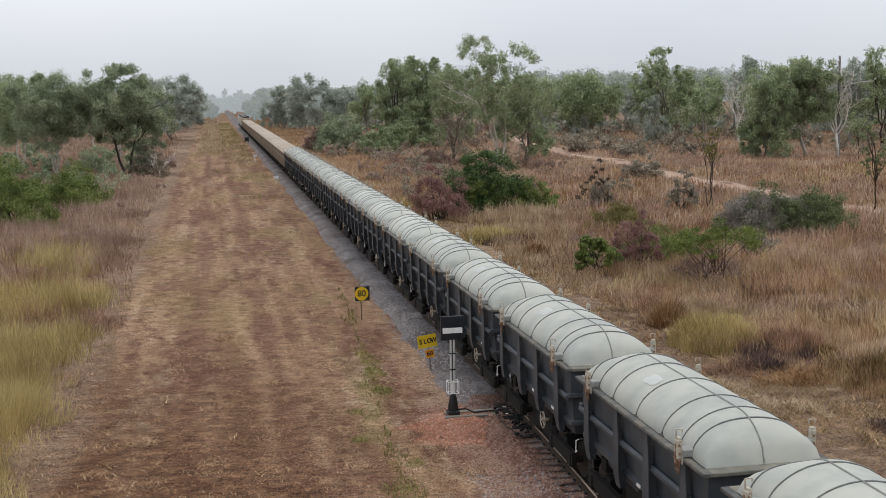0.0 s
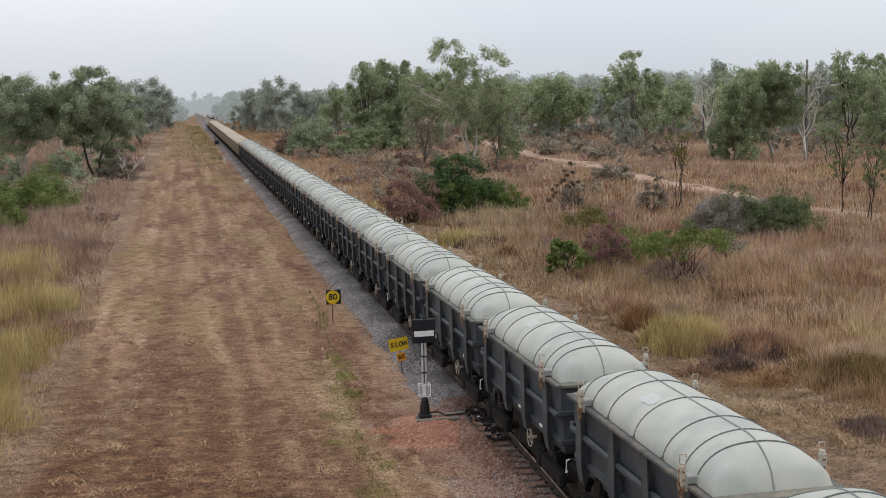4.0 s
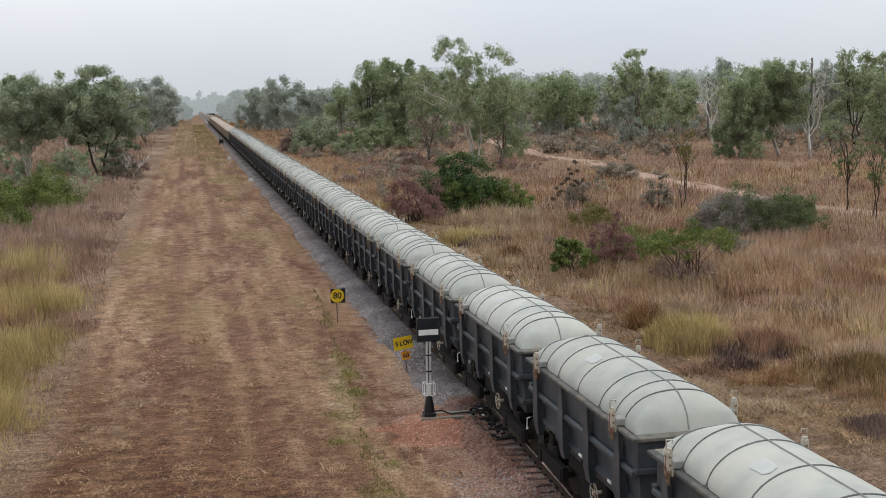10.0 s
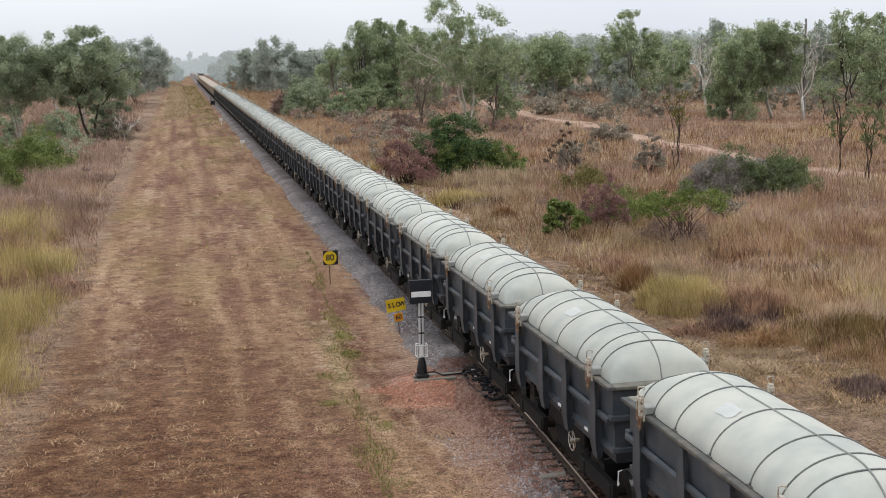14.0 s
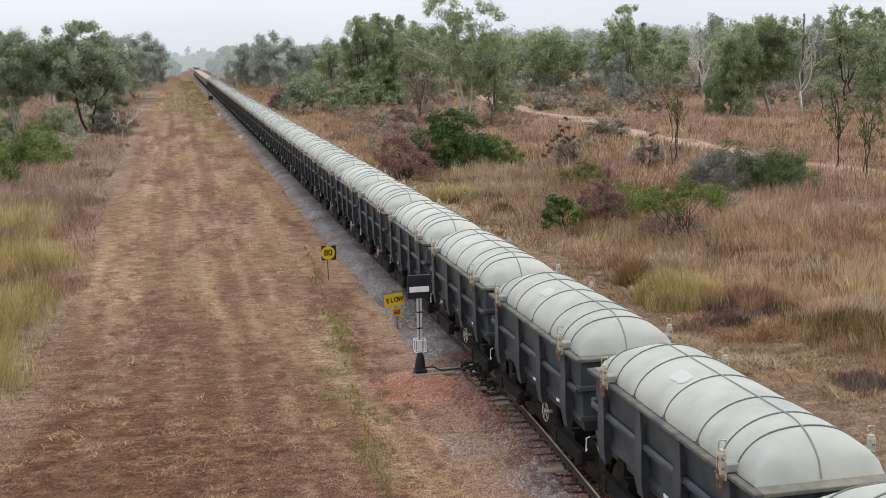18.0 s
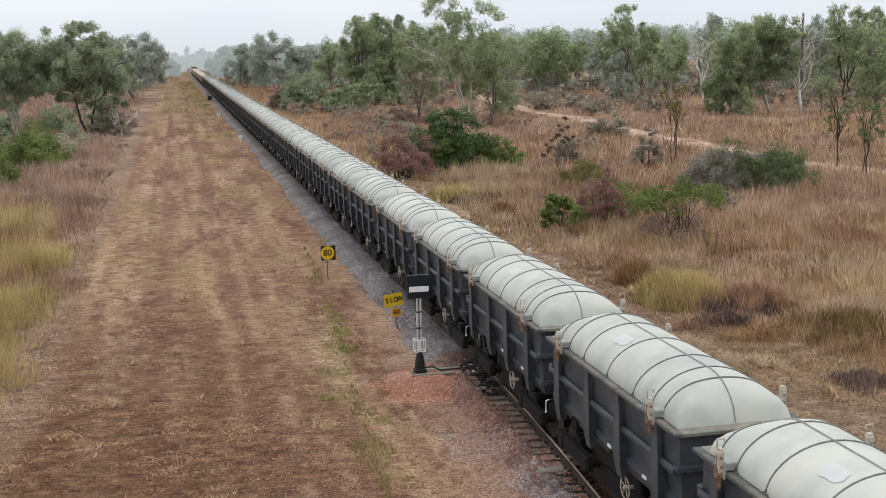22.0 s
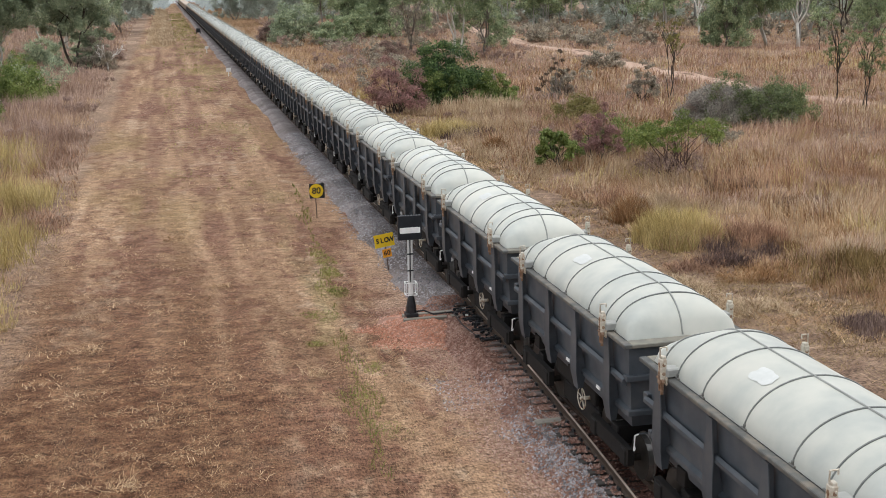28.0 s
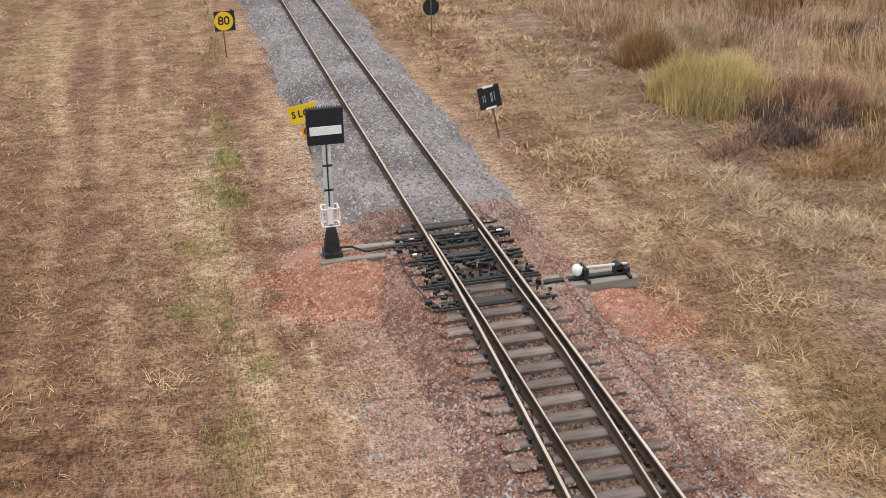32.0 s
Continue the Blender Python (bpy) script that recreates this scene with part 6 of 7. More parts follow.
field("mown_grass", 22000, (11, 85), lambda y: (2.4 + 0 * y, edge(y) + 1.2), lambda x, y, rs: patch_a(x, y) + rs.normal(size=len(x)) * 0.05 < 0.47, "redgrass", "short brown dry grass beside the ballast", 0.18, 1.0, 12, False, 0.35)
near_left = lambda x, y: np.clip((-5.2 - x) / 3.0, 0, 1) * np.clip((36 - y) / 10, 0, 1)
# the mown corridor: cut straw lying flat, with green shoots
field("mown_grass", 110000, (12, 42), lambda y: (lefty(y) - 0.6, -1.7 + 0 * y), lambda x, y, rs: (x < -2.5 - 0.7 * np.clip((27 - y) / 4, 0, 1) + 0.9 * (vn(x, y, 0.9, 63) - 0.5) + 0.4 * rs.normal(size=len(x))) & (rs.rand(len(x)) < 1 - 0.8 * near_left(x, y)) & (rs.rand(len(x)) < 0.25 + 1.5 * (vn(2.2 * x, 0.35 * y, 1.2, 170) - 0.2)), "litter", SHORT, lambda x, y: 0.14 + 0.20 * vn(x, y, 0.7, 62), 1.2, 13, False, 0.9, 1.1)
field("mown_grass", 24000, (40, 100), lambda y: (lefty(y) - 0.6, -1.7 + 0 * y), lambda x, y, rs: (x < -2.5 - 0.7 * np.clip((27 - y) / 4, 0, 1) + 0.9 * (vn(x, y, 0.9, 63) - 0.5) + 0.4 * rs.normal(size=len(x))) & (rs.rand(len(x)) < 1 - 0.8 * near_left(x, y)), "litter_soft", SHORT, lambda x, y: 0.14 + 0.20 * vn(x, y, 0.7, 62), 1.2, 31, False, 0.3)
field("mown_grass", 14000, (95, 420), lambda y: (lefty(y) - 0.6, -2.2 + 0 * y), None, "litter_soft", SHORT, 0.18, 1.2, 14, False, 0.3)
field("mown_grass", 60000, (13, 60), lambda y: (2.6 + 0 * y, edge(y) + 1.0), lambda x, y, rs: vn(x, y, 1.1, 86) * 0.55 + vn(x, y, 0.35, 87) * 0.45 + rs.normal(size=len(x)) * 0.04 > 0.60, "straw", "raised tufts of pale dry grass beside the ballast", lambda x, y: 0.22 + 0.22 * vn(x, y, 0.6, 82), 1.0, 27, True, 0.0, 1.5)
field("mown_grass", 46000, (13, 60), lambda y: (2.9 + 0 * y, edge(y) + 1.5), lambda x, y, rs: vn(x, y, 1.6, 88) * 0.6 + vn(x, y, 0.4, 89) * 0.4 + rs.normal(size=len(x)) * 0.04 > 0.55, "olivestraw", "matted dark tufts of dry grass beside the ballast", 0.24, 1.0, 28, True)
field("mown_grass", 70000, (13, 46), lambda y: (lefty(y) - 0.6, -3.4 + 0 * y), lambda x, y, rs: rs.rand(len(x)) < (0.25 + 0.75 * near_left(x, y)) * np.clip(2.4 * (vn(1.6 * x, 0.4 * y, 1.4, 171) - 0.18), 0.05, 1), "darkthatch", "red-brown thatch lying in the mown corridor", 0.24, 1.1, 29)
field("mown_grass", 46000, (13, 60), lambda y: (lefty(y) - 0.6, -3.2 + 0 * y), lambda x, y, rs: vn(x, y, 0.9, 84) * 0.5 + vn(x, y, 0.3, 85) * 0.5 + rs.normal(size=len(x)) * 0.03 > 0.60, "straw", "raised tufts of pale dry grass in the corridor", lambda x, y: 0.15 + 0.16 * vn(x, y, 0.6, 83), 1.15, 30, True, 0.0, 1.0)
green_row = lambda x, y, rs: vn(x, y, 1.7, 53) * 0.65 + vn(x, y, 0.5, 52) * 0.35 - 0.9 * np.abs(x + 4.9 - 0.06 * (y - 20)) > 0.40
field("green_grass", 16000, (15, 60), lambda y: (-5.6 + 0 * y, -3.1 + 0 * y), green_row, "greengrass", "thin fresh green grass shoots", 0.13, 0.8, 15, True)
field("green_grass", 13000, (130, 420), lambda y: (-7.6 + 0 * y, -2.6 + 0 * y), lambda x, y, rs: rs.rand(len(x)) < np.clip((y - 120) / 90, 0.0, 1) * (0.15 + 0.75 * vn(x, y, 5.0, 54)) * np.clip((x + 7.8) / 1.2, 0, 1), "greengrass", "thin fresh green grass shoots", 0.24, 0.9, 16)
field("green_grass", 9000, (45, 150), lambda y: (-9.0 + 0 * y, -2.8 + 0 * y), lambda x, y, rs: vn(x, y, 4.0, 66) + rs.normal(size=len(x)) * 0.08 > 0.62, "greengrass", "thin fresh green grass shoots", 0.16, 0.9, 24)
field("tall_grass", 26000, (186, 520), lambda y: (-12.2 + 0 * y, -6.8 + 0 * y), lambda x, y, rs: np.abs(x + 9.4) < np.clip((y - 186) / 6, 0, 1) * (1.9 + 1.3 * (vn(x, y, 4.0, 67) - 0.5)) + 0.35 * rs.normal(size=len(x)), "palestraw", "unmown island of pale brown grass in the corridor", 0.6, 0.8, 25)
# beyond the corridor
yellow_part = lambda x, y: vn(x, y, 5.0, 56) * 0.7 + vn(x, y, 1.5, 59) * 0.3 + np.clip((40 - y) / 60, -0.5, 0.2)
ragged = lambda x, y, rs: rs.rand(len(x)) < np.clip((lefty(y) + 1.6 * (vn(x, y, 1.6, 68) - 0.6) - x) / 1.6, 0.06, 1) * np.clip((y - 21) / 12 + 0.5 * (vn(x, y, 2.0, 69) - 0.5), 0.05, 1)
field("tall_grass", 105000, (20, 75), left_far, lambda x, y, rs: (yellow_part(x, y) + rs.normal(size=len(x)) * 0.05 > 0.33) & ragged(x, y, rs), "yellowgrass", "tall yellow-green grass beside the mown corridor", lambda x, y: 1.25 * tall_l(x, y), 0.5, 17, False, 0.5)
field("tall_grass", 40000, (18, 75), left_far, lambda x, y, rs: yellow_part(x, y) + rs.normal(size=len(x)) * 0.05 <= 0.37, "weedgrass", "dark brown dry grass beside the mown corridor", tall_l, 0.75, 18, False, 0.5)
# purple-grey in place of red-brown: haze put into this far grass's colour
field("tall_grass", 80000, (70, 420), left_far, None, "brush", "tall purple-grey dry grass beside the corridor", tall_l, 0.6, 19, False, 0.8)
field("tall_grass", 26000, (58, 135), left_far, lambda x, y, rs: vn(x, y, 3.5, 64) * 0.6 + vn(x, y, 1.2, 65) * 0.4 + rs.normal(size=len(x)) * 0.06 > 0.45, "brush", "purple-brown dry brush beside the corridor", lambda x, y: 1.5 * tall_l(x, y), 0.75, 26)
field("tall_grass", 30000, (55, 300), left_far, lambda x, y, rs: vn(x, y, 6.0, 60) > 0.55, "straw", STRAW, tall_l, 0.6, 20, False, 0.8)
field("tall_grass", 40000, (90, 480), lambda y: (3.2 + 0 * y, 14 + 0 * y), None, "straw", STRAW, 0.6, 0.7, 21, False, 0.6)
for k, (tx, ty, r) in enumerate(((-2.83, 24.0, 0.55), (-9.83, 19.5, 0.4), (-10.99, 28.4, 0.45), (-7.35, 34.1, 0.45), (-5.52, 25.0, 0.35), (3.88, 28.5, 0.5), (-8.79, 41.6, 0.5))):
    field("loose_straw", 220, (ty - r, ty + r), lambda y: (tx - r + 0 * y, tx + r + 0 * y), lambda x, y, rs: np.hypot(x - tx, y - ty) < r * rs.rand(len(x)) ** 0.4, "straw", "loose heap of pale dry straw", 0.34, 1.0, 60 + k, True)


# ---- loose ballast stones ----
def stones(name, n, area, keep, surface, size, material, label, seed):
    rs = np.random.RandomState(seed)
    x, y = scatter(n, *area, rs)
    k = keep(x, y, rs)
    x, y = x[k], y[k]
    n = len(x)
    z = surface(x, y)
    base = np.array([(1, 0, -0.5), (0, 1, -0.5), (-1, 0, -0.5), (0, -1, -0.5), (0, 0, 0.9)], float)
    tri = np.array([(0, 1, 4), (1, 2, 4), (2, 3, 4), (3, 0, 4)])
    s = size * rs.uniform(0.55, 1.3, n)[:, None, None]
    v = base[None] * s * rs.uniform(0.6, 1.25, (n, 5, 1)) + rs.normal(size=(n, 5, 3)) * s * 0.22
    t = rs.uniform(0, 6.28, n)
    c, sn = np.cos(t)[:, None], np.sin(t)[:, None]
    v = np.stack([v[..., 0] * c - v[..., 1] * sn, v[..., 0] * sn + v[..., 1] * c, v[..., 2] * 0.75], -1)
    v += np.stack([x, y, z], -1)[:, None]
    q = (tri[None] + (np.arange(n) * 5)[:, None, None]).reshape(-1, 3)
    return tagged(soup(name, v.reshape(-1, 3), q, material), label, "stones", kind="stuff")


def off_sleepers(x, y):
    k = np.abs((29.25 - y) / 0.475 - np.round((29.25 - y) / 0.475)) * 0.475
    return ~((k < 0.12) & (y < 29.4) & (np.abs(x + 0.1) < 0.68 + 0.35 * value_noise(x, y, 0.5, 96)))


def over_sleepers(x, y):
    """Stones that lie on a sleeper's end stand higher than those between."""
    k = np.abs((29.25 - y) / 0.475 - np.round((29.25 - y) / 0.475)) * 0.475
    return np.maximum(bed(x, y) + 0.062 * ((k < 0.14) & (y < 29.4) & (np.abs(x + 0.1) < 1.12)), 0.0)


bed = lambda x, y: ballast_profile(x, y) + 0.012
stones("ballast_stones", 38000, (-2.9, 2.9, 28.8, 70), lambda x, y, rs: np.abs(x) < 1.85 + 0.5 * (value_noise(x, y, 0.9, 90) - 0.5) + 0.18 * rs.normal(size=len(x)), lambda x, y: np.maximum(bed(x, y), 0.005), 0.034, "stone_grey", "grey crushed ballast stones", 91)
stones("ballast_stones", 15000, (-0.56, 0.56, 9, 29.2), lambda x, y, rs: off_sleepers(x, y), bed, 0.030, "stone_dark", "dark brown ballast stones between the rails", 97)
spread = lambda x, y, rs: np.where(x < 0, 2.7, 2.1) + 1.0 * (value_noise(x, y, 1.3, 98) - 0.5) + 0.35 * rs.normal(size=len(x))
stones("ballast_stones", 9000, (-0.95, 0.75, 17, 28.6), lambda x, y, rs: off_sleepers(x, y) & ((np.abs(x + 0.60) < 0.16) | (np.abs(x - 0.45) < 0.16)), lambda x, y: np.maximum(bed(x, y), 0.16), 0.028, "stone_black", "near-black stones between the rails of the points", 99)
stones("ballast_stones", 100000, (-3.9, 3.3, 14, 30.2), lambda x, y, rs: off_sleepers(x, y) & (np.abs(x) > 0.5) & (np.abs(x) < spread(x, y, rs)), over_sleepers, 0.029, "stone_brown", "pinkish-brown ballast stones", 92)
stones("ballast_stones", 9500, (-3.0, 3.2, 13, 27), lambda x, y, rs: off_sleepers(x, y) & (np.abs(x) > 0.9) & (value_noise(x, y, 2.4, 93) + 0.25 * (x > 1) * (y < 22.5) + 0.30 * (x < -0.9) * (x > -2.0) * (y < 22.2) > 0.62), lambda x, y: np.maximum(bed(x, y), 0.0), 0.036, "stone_grey", "grey crushed ballast stones", 93)
stones("ballast_stones", 15000, (-0.95, 0.6, 11, 19.9), lambda x, y, rs: (rs.rand(len(x)) < np.clip((20.2 - y) / 1.2, 0, 1)) & (off_sleepers(x, y) | (rs.rand(len(x)) < 0.8)), lambda x, y: bed(x, y) + 0.02 + 0.045 * ~off_sleepers(x, y), 0.030, "stone_rust", "rust-stained stones over the sleepers", 81)
stones("ballast_stones", 24000, (-2.5, 2.1, 11, 21.2), lambda x, y, rs: (np.abs(x + 0.15) > 0.98) & (rs.rand(len(x)) < np.clip((21.0 - y) / 1.6, 0, 1)) & (np.abs(x + 0.2) < 1.85 + 0.6 * (value_noise(x, y, 0.9, 82) - 0.5) + 0.15 * rs.normal(size=len(x))), lambda x, y: np.maximum(bed(x, y), 0.0) + 0.012, 0.030, "stone_grey", "blue-grey crushed ballast stones", 82)
stones("gravel", 11000, (-4.2, -0.8, 25.6, 30.4), lambda x, y, rs: (0.3 * rs.rand(len(x)) + np.hypot((x + 2.35) / 1.5, (y - 27.8) / 1.8) + 1.0 * (value_noise(x, y, 0.7, 94) - 0.5) < 1) & (np.abs(y - 28.85) > 0.14), lambda x, y: np.maximum(HEAPS[0](x, y), 0.0) + 0.012, 0.027, "stone_red", "orange-red gravel round the point levers", 94)
stones("gravel", 7000, (0.9, 4.0, 23.4, 27.4), lambda x, y, rs: 0.3 * rs.rand(len(x)) + np.hypot((x - 2.15) / 1.2, (y - 25.2) / 1.25) + 1.0 * (value_noise(x, y, 0.7, 95) - 0.5) < 1, lambda x, y: np.maximum(HEAPS[1](x, y), 0.0) + 0.012, 0.027, "stone_red", "orange-red gravel round the point levers", 95)


# ---- the train ----
PITCH, TAIL = 7.45, -259.10


def dome(x, y, rise, half_w=1.125, flat_l=2.15, end_l=0.95):
    e = np.clip((np.abs(y) - flat_l) / end_l, 0, 1)
    a = np.clip(1 - (np.abs(x) / half_w) ** 2.0, 1e-6, 1) ** 0.55
    b = np.clip(1 - e ** 1.9, 1e-6, 1) ** 0.55
    return rise * (a ** -5.0 + b ** -5.0 - 1.0) ** -0.2


def make_wagon(body_mat, cover_mat, rise, label, full=True):
    """An ore wagon on rail level: ribbed tub, dusty rim, arched cover with straps, two bogies."""
    g = new("ore_wagon")
    bm = bmesh.new()
    rings = []
    for z, hw, hl in ((1.06, 0.95, 3.02), (1.36, 1.03, 3.14), (1.90, 1.09, 3.20), (1.96, 1.13, 3.22), (2.54, 1.14, 3.22)):
        rings.append([bm.verts.new((sx * hw, sy * hl, z)) for sx, sy in ((-1, -1), (1, -1), (1, 1), (-1, 1))])
    for a, b in zip(rings, rings[1:]):
        for k in range(4):
            bm.faces.new((a[k], a[(k + 1) % 4], b[(k + 1) % 4], b[k]))
    bm.faces.new(rings[0][::-1])
    bm.faces.new(rings[-1])
    part("tub", bm, body_mat, g)
    for name, x0, x1, y0, y1 in (("side_rim", -1.29, -1.14, -3.35, 3.35), ("side_rim", 1.14, 1.29, -3.35, 3.35), ("end_rim", -1.14, 1.14, -3.35, -3.05), ("end_rim", -1.14, 1.14, 3.05, 3.35)):
        bm = bmesh.new()
        box(bm, x0, x1, y0, y1, 2.56, 2.63, 0.012)
        part(name, bm, ("side_rim" if name == "side_rim" else "rim") if full else body_mat, g, "grey top rim with a worn edge" if name == "side_rim" else "dusty pale top rim")
    bm = bmesh.new()
    prism(bm, [(-1.19, 2.54), (-1.265, 2.54), (-1.275, 1.95), (-1.265, 1.30), (-1.20, 1.03), (-1.08, 1.02), (-1.01, 1.36), (-1.14, 1.90)], -0.045, 0.045)
    for z0, z1, w0, w1 in ((1.96, 2.54, 0.155, 0.06), (1.36, 1.96, 0.165, 0.155), (1.04, 1.36, 0.12, 0.165)):
        x0, x1 = (-1.275, -1.265) if z0 > 1.9 else ((-1.265, -1.275) if z0 > 1.3 else (-1.20, -1.265))
        v = [bm.verts.new(p) for p in ((x0 - 0.02, -w0, z0), (x0 - 0.02, w0, z0), (x1 - 0.02, w1, z1), (x1 - 0.02, -w1, z1), (x0 + 0.004, -w0, z0), (x0 + 0.004, w0, z0), (x1 + 0.004, w1, z1), (x1 + 0.004, -w1, z1))]
        for f in ((0, 1, 2, 3), (7, 6, 5, 4), (0, 4, 5, 1), (1, 5, 6, 2), (2, 6, 7, 3), (3, 7, 4, 0)):
            bm.faces.new([v[i] for i in f])
    bmesh.ops.recalc_face_normals(bm, faces=bm.faces[:])
    first = part("side_rib", bm, body_mat, g)
    first.matrix_basis = pose(0, 2.58, 0)
    for y in (0.78, -0.82, -2.52):
        hang("side_rib", first.data, g, m=pose(0, y, 0))
    for y in (2.58, 0.78, -0.82, -2.52):
        hang("side_rib", first.data, g, m=pose(0, y, 0, 0, 0, 180))
    for sx in (-1, 1):
        bm = bmesh.new()
        prism(bm, [(sx * 1.15, 1.86), (sx * 1.255, 1.92), (sx * 1.255, 1.98), (sx * 1.195, 2.02)], -3.2, 3.2)
        part("side_rail", bm, body_mat, g)
        bm = bmesh.new()
        prism(bm, [(sx * 1.0, 1.27), (sx * 1.12, 1.31), (sx * 1.12, 1.39), (sx * 1.03, 1.43)], -3.12, 3.12)
        part("side_rail", bm, body_mat, g)
        for y in (-1.67, 0.0):
            bm = bmesh.new()
            box(bm, sx * 1.128 - 0.012, sx * 1.128 + 0.012, y - 0.20, y - 0.02, 1.325, 1.385, 0.003)
            part("data_plate", bm, "white", g, "small white lettered plate")
    for sy in (-1, 1):
        for z, hw, d in ((2.01, 1.21, 3.30), (1.37, 1.13, 3.24)):
            bm = bmesh.new()
            box(bm, -hw, hw, min(sy * 3.12, sy * d), max(sy * 3.12, sy * d), z - 0.05, z + 0.05, 0.01)
            part("end_beam", bm, body_mat, g)
        bm = bmesh.new()
        box(bm, -0.12, 0.12, min(sy * 3.14, sy * 3.285), max(sy * 3.14, sy * 3.285), 1.10, 2.54, 0.01)
        part("end_post", bm, body_mat, g)
        bm = bmesh.new()
        box(bm, -0.16, 0.16, min(sy * 3.1, sy * 3.45), max(sy * 3.1, sy * 3.45), 0.62, 0.86, 0.02)
        box(bm, -0.09, 0.09, min(sy * 3.45, sy * 3.72), max(sy * 3.45, sy * 3.72), 0.64, 0.86, 0.03)
        part("coupler", bm, "under", g)
    bm = bmesh.new()
    box(bm, -0.22, 0.22, -3.3, 3.3, 0.80, 1.18, 0.01)
    for y in (-2.2, 2.2, 0.0):
        box(bm, -0.95, 0.95, y - 0.16, y + 0.16, 0.92, 1.20, 0.01)
    box(bm, -0.7, -0.3, -1.0, 0.3, 0.55, 0.9, 0.03)
    box(bm, 0.3, 0.75, -0.6, 0.8, 0.5, 0.9, 0.03)
    part("underframe", bm, "under", g, "grimy black underframe")
    # black boxes added between the bogies to stand for the shade there
    for sx in (-1, 1):
        bm = bmesh.new()
        box(bm, sx * 0.62 - 0.10, sx * 0.62 + 0.10, -1.05, 1.05, 0.16, 0.55, 0.03)
        part("brake_rigging", bm, "under", g, "black filler box for the shade between the bogies")
        bm = bmesh.new()
        box(bm, sx * 0.80 - 0.05, sx * 0.80 + 0.05, -1.15, 1.15, 0.72, 1.08, 0.02)
        part("side_sill", bm, "under", g)
    for yb in (-2.2, 2.2):
        bm = bmesh.new()
        for sx in (-1, 1):
            prism(bm, [(sx * 0.86, 0.36), (sx * 0.98, 0.36), (sx * 0.98, 0.66), (sx * 0.86, 0.66)], -0.95, 0.95)
            box(bm, sx * 0.92 - 0.09, sx * 0.92 + 0.09, -0.88, -0.62, 0.30, 0.62, 0.02)
            box(bm, sx * 0.92 - 0.09, sx * 0.92 + 0.09, 0.62, 0.88, 0.30, 0.62, 0.02)
        box(bm, -0.86, 0.86, -0.16, 0.16, 0.42, 0.78, 0.02)
        bogie = part("bogie", bm, "under", g, "black cast bogie", pose(0, yb, 0))
        for yw in (-0.75, 0.75):
            bm = bmesh.new()
            tube(bm, [(-0.85, 0, 0), (0.85, 0, 0)], 0.07, 8)
            for sx in (-1, 1):
                tube(bm, [(sx * 0.53, 0, 0), (sx * 0.555, 0, 0), (sx * 0.56, 0, 0), (sx * 0.66, 0, 0)], [0.45, 0.45, 0.42, 0.415], 20)
            bm.normal_update()
            for f in bm.faces:
                if f.calc_center_median().yz.length > 0.405:
                    f.material_index = 1
            w = part("wheelset", bm, "wheel", bogie, "worn steel wheels on an axle", pose(0, yw, 0.42))
            w.data.materials.append(M["tread"])
    if full:
        bm = bmesh.new()
        n, r = 20, 0.215
        for k in range(n):
            a, b = 2 * math.pi * k / n, 2 * math.pi * (k + 1) / n
            tube(bm, [(0, r * math.cos(a), r * math.sin(a)), (0, r * math.cos(b), r * math.sin(b))], 0.013, 5)
        for k in range(5):
            a = 2 * math.pi * k / 5 + 0.3
            tube(bm, [(0.02, 0, 0), (0, r * math.cos(a), r * math.sin(a))], 0.011, 5)
        tube(bm, [(-0.03, 0, 0), (0.2, 0, 0)], 0.04, 8)
        part("handbrake_wheel", bm, "latch", g, "cream spoked handbrake wheel", pose(-1.02, -0.86, 0.82))
        bm = bmesh.new()
        tube(bm, [(-0.93, -3.36, 0.78), (-0.98, -3.42, 0.76), (-0.97, -3.42, 1.04), (-0.90, -3.42, 1.06)], 0.016, 6)
        lever = part("uncoupling_lever", bm, "white", g, "bent white uncoupling lever")
        bm = bmesh.new()
        tube(bm, [(-0.90, -3.42, 1.06), (-0.2, -3.42, 1.10), (-0.1, -3.42, 0.98)], 0.014, 6)
        part("rod", bm, "steel_grey", lever)
    # cover
    ny, nx = 60, 31
    yy = np.linspace(-3.1, 3.1, ny)
    xx = 1.125 * np.sin(np.linspace(-math.pi / 2, math.pi / 2, nx))
    yy = np.sign(yy) * (3.1 * (np.abs(yy) / 3.1) ** 0.85)
    gx, gy = np.meshgrid(xx, yy)
    gz = 2.625 + dome(gx, gy, rise)
    v = np.stack([gx, gy, gz], -1).reshape(-1, 3)
    i = (np.arange(ny - 1)[:, None] * nx + np.arange(nx - 1)[None]).ravel()
    cover = soup("cover", v, np.stack([i, i + 1, i + nx + 1, i + nx], -1), cover_mat, g, "", True)
    cover["label"] = "arched pale fibreglass cover" if full else "dusty low tarpaulin"
    if full:
        foot_mesh = None
        for y in (2.72, 2.18, 1.32, 0.05, -1.22, -2.02, -2.50):
            xs_ = 1.122 * np.sin(np.linspace(-math.pi / 2, math.pi / 2, 19))
            bm = bmesh.new()
            tube(bm, [(float(x), y, 2.632 + float(dome(x, y, rise))) for x in xs_], 0.015, 5)
            part("strap", bm, "strap", cover)
            for sx in (-1, 1):
                if foot_mesh is None:
                    bm = bmesh.new()
                    box(bm, -1.155, -1.085, -0.075, 0.075, 2.628, 2.655, 0.006)
                    box(bm, -1.135, -1.095, -0.025, 0.025, 2.655, 2.70, 0.006)
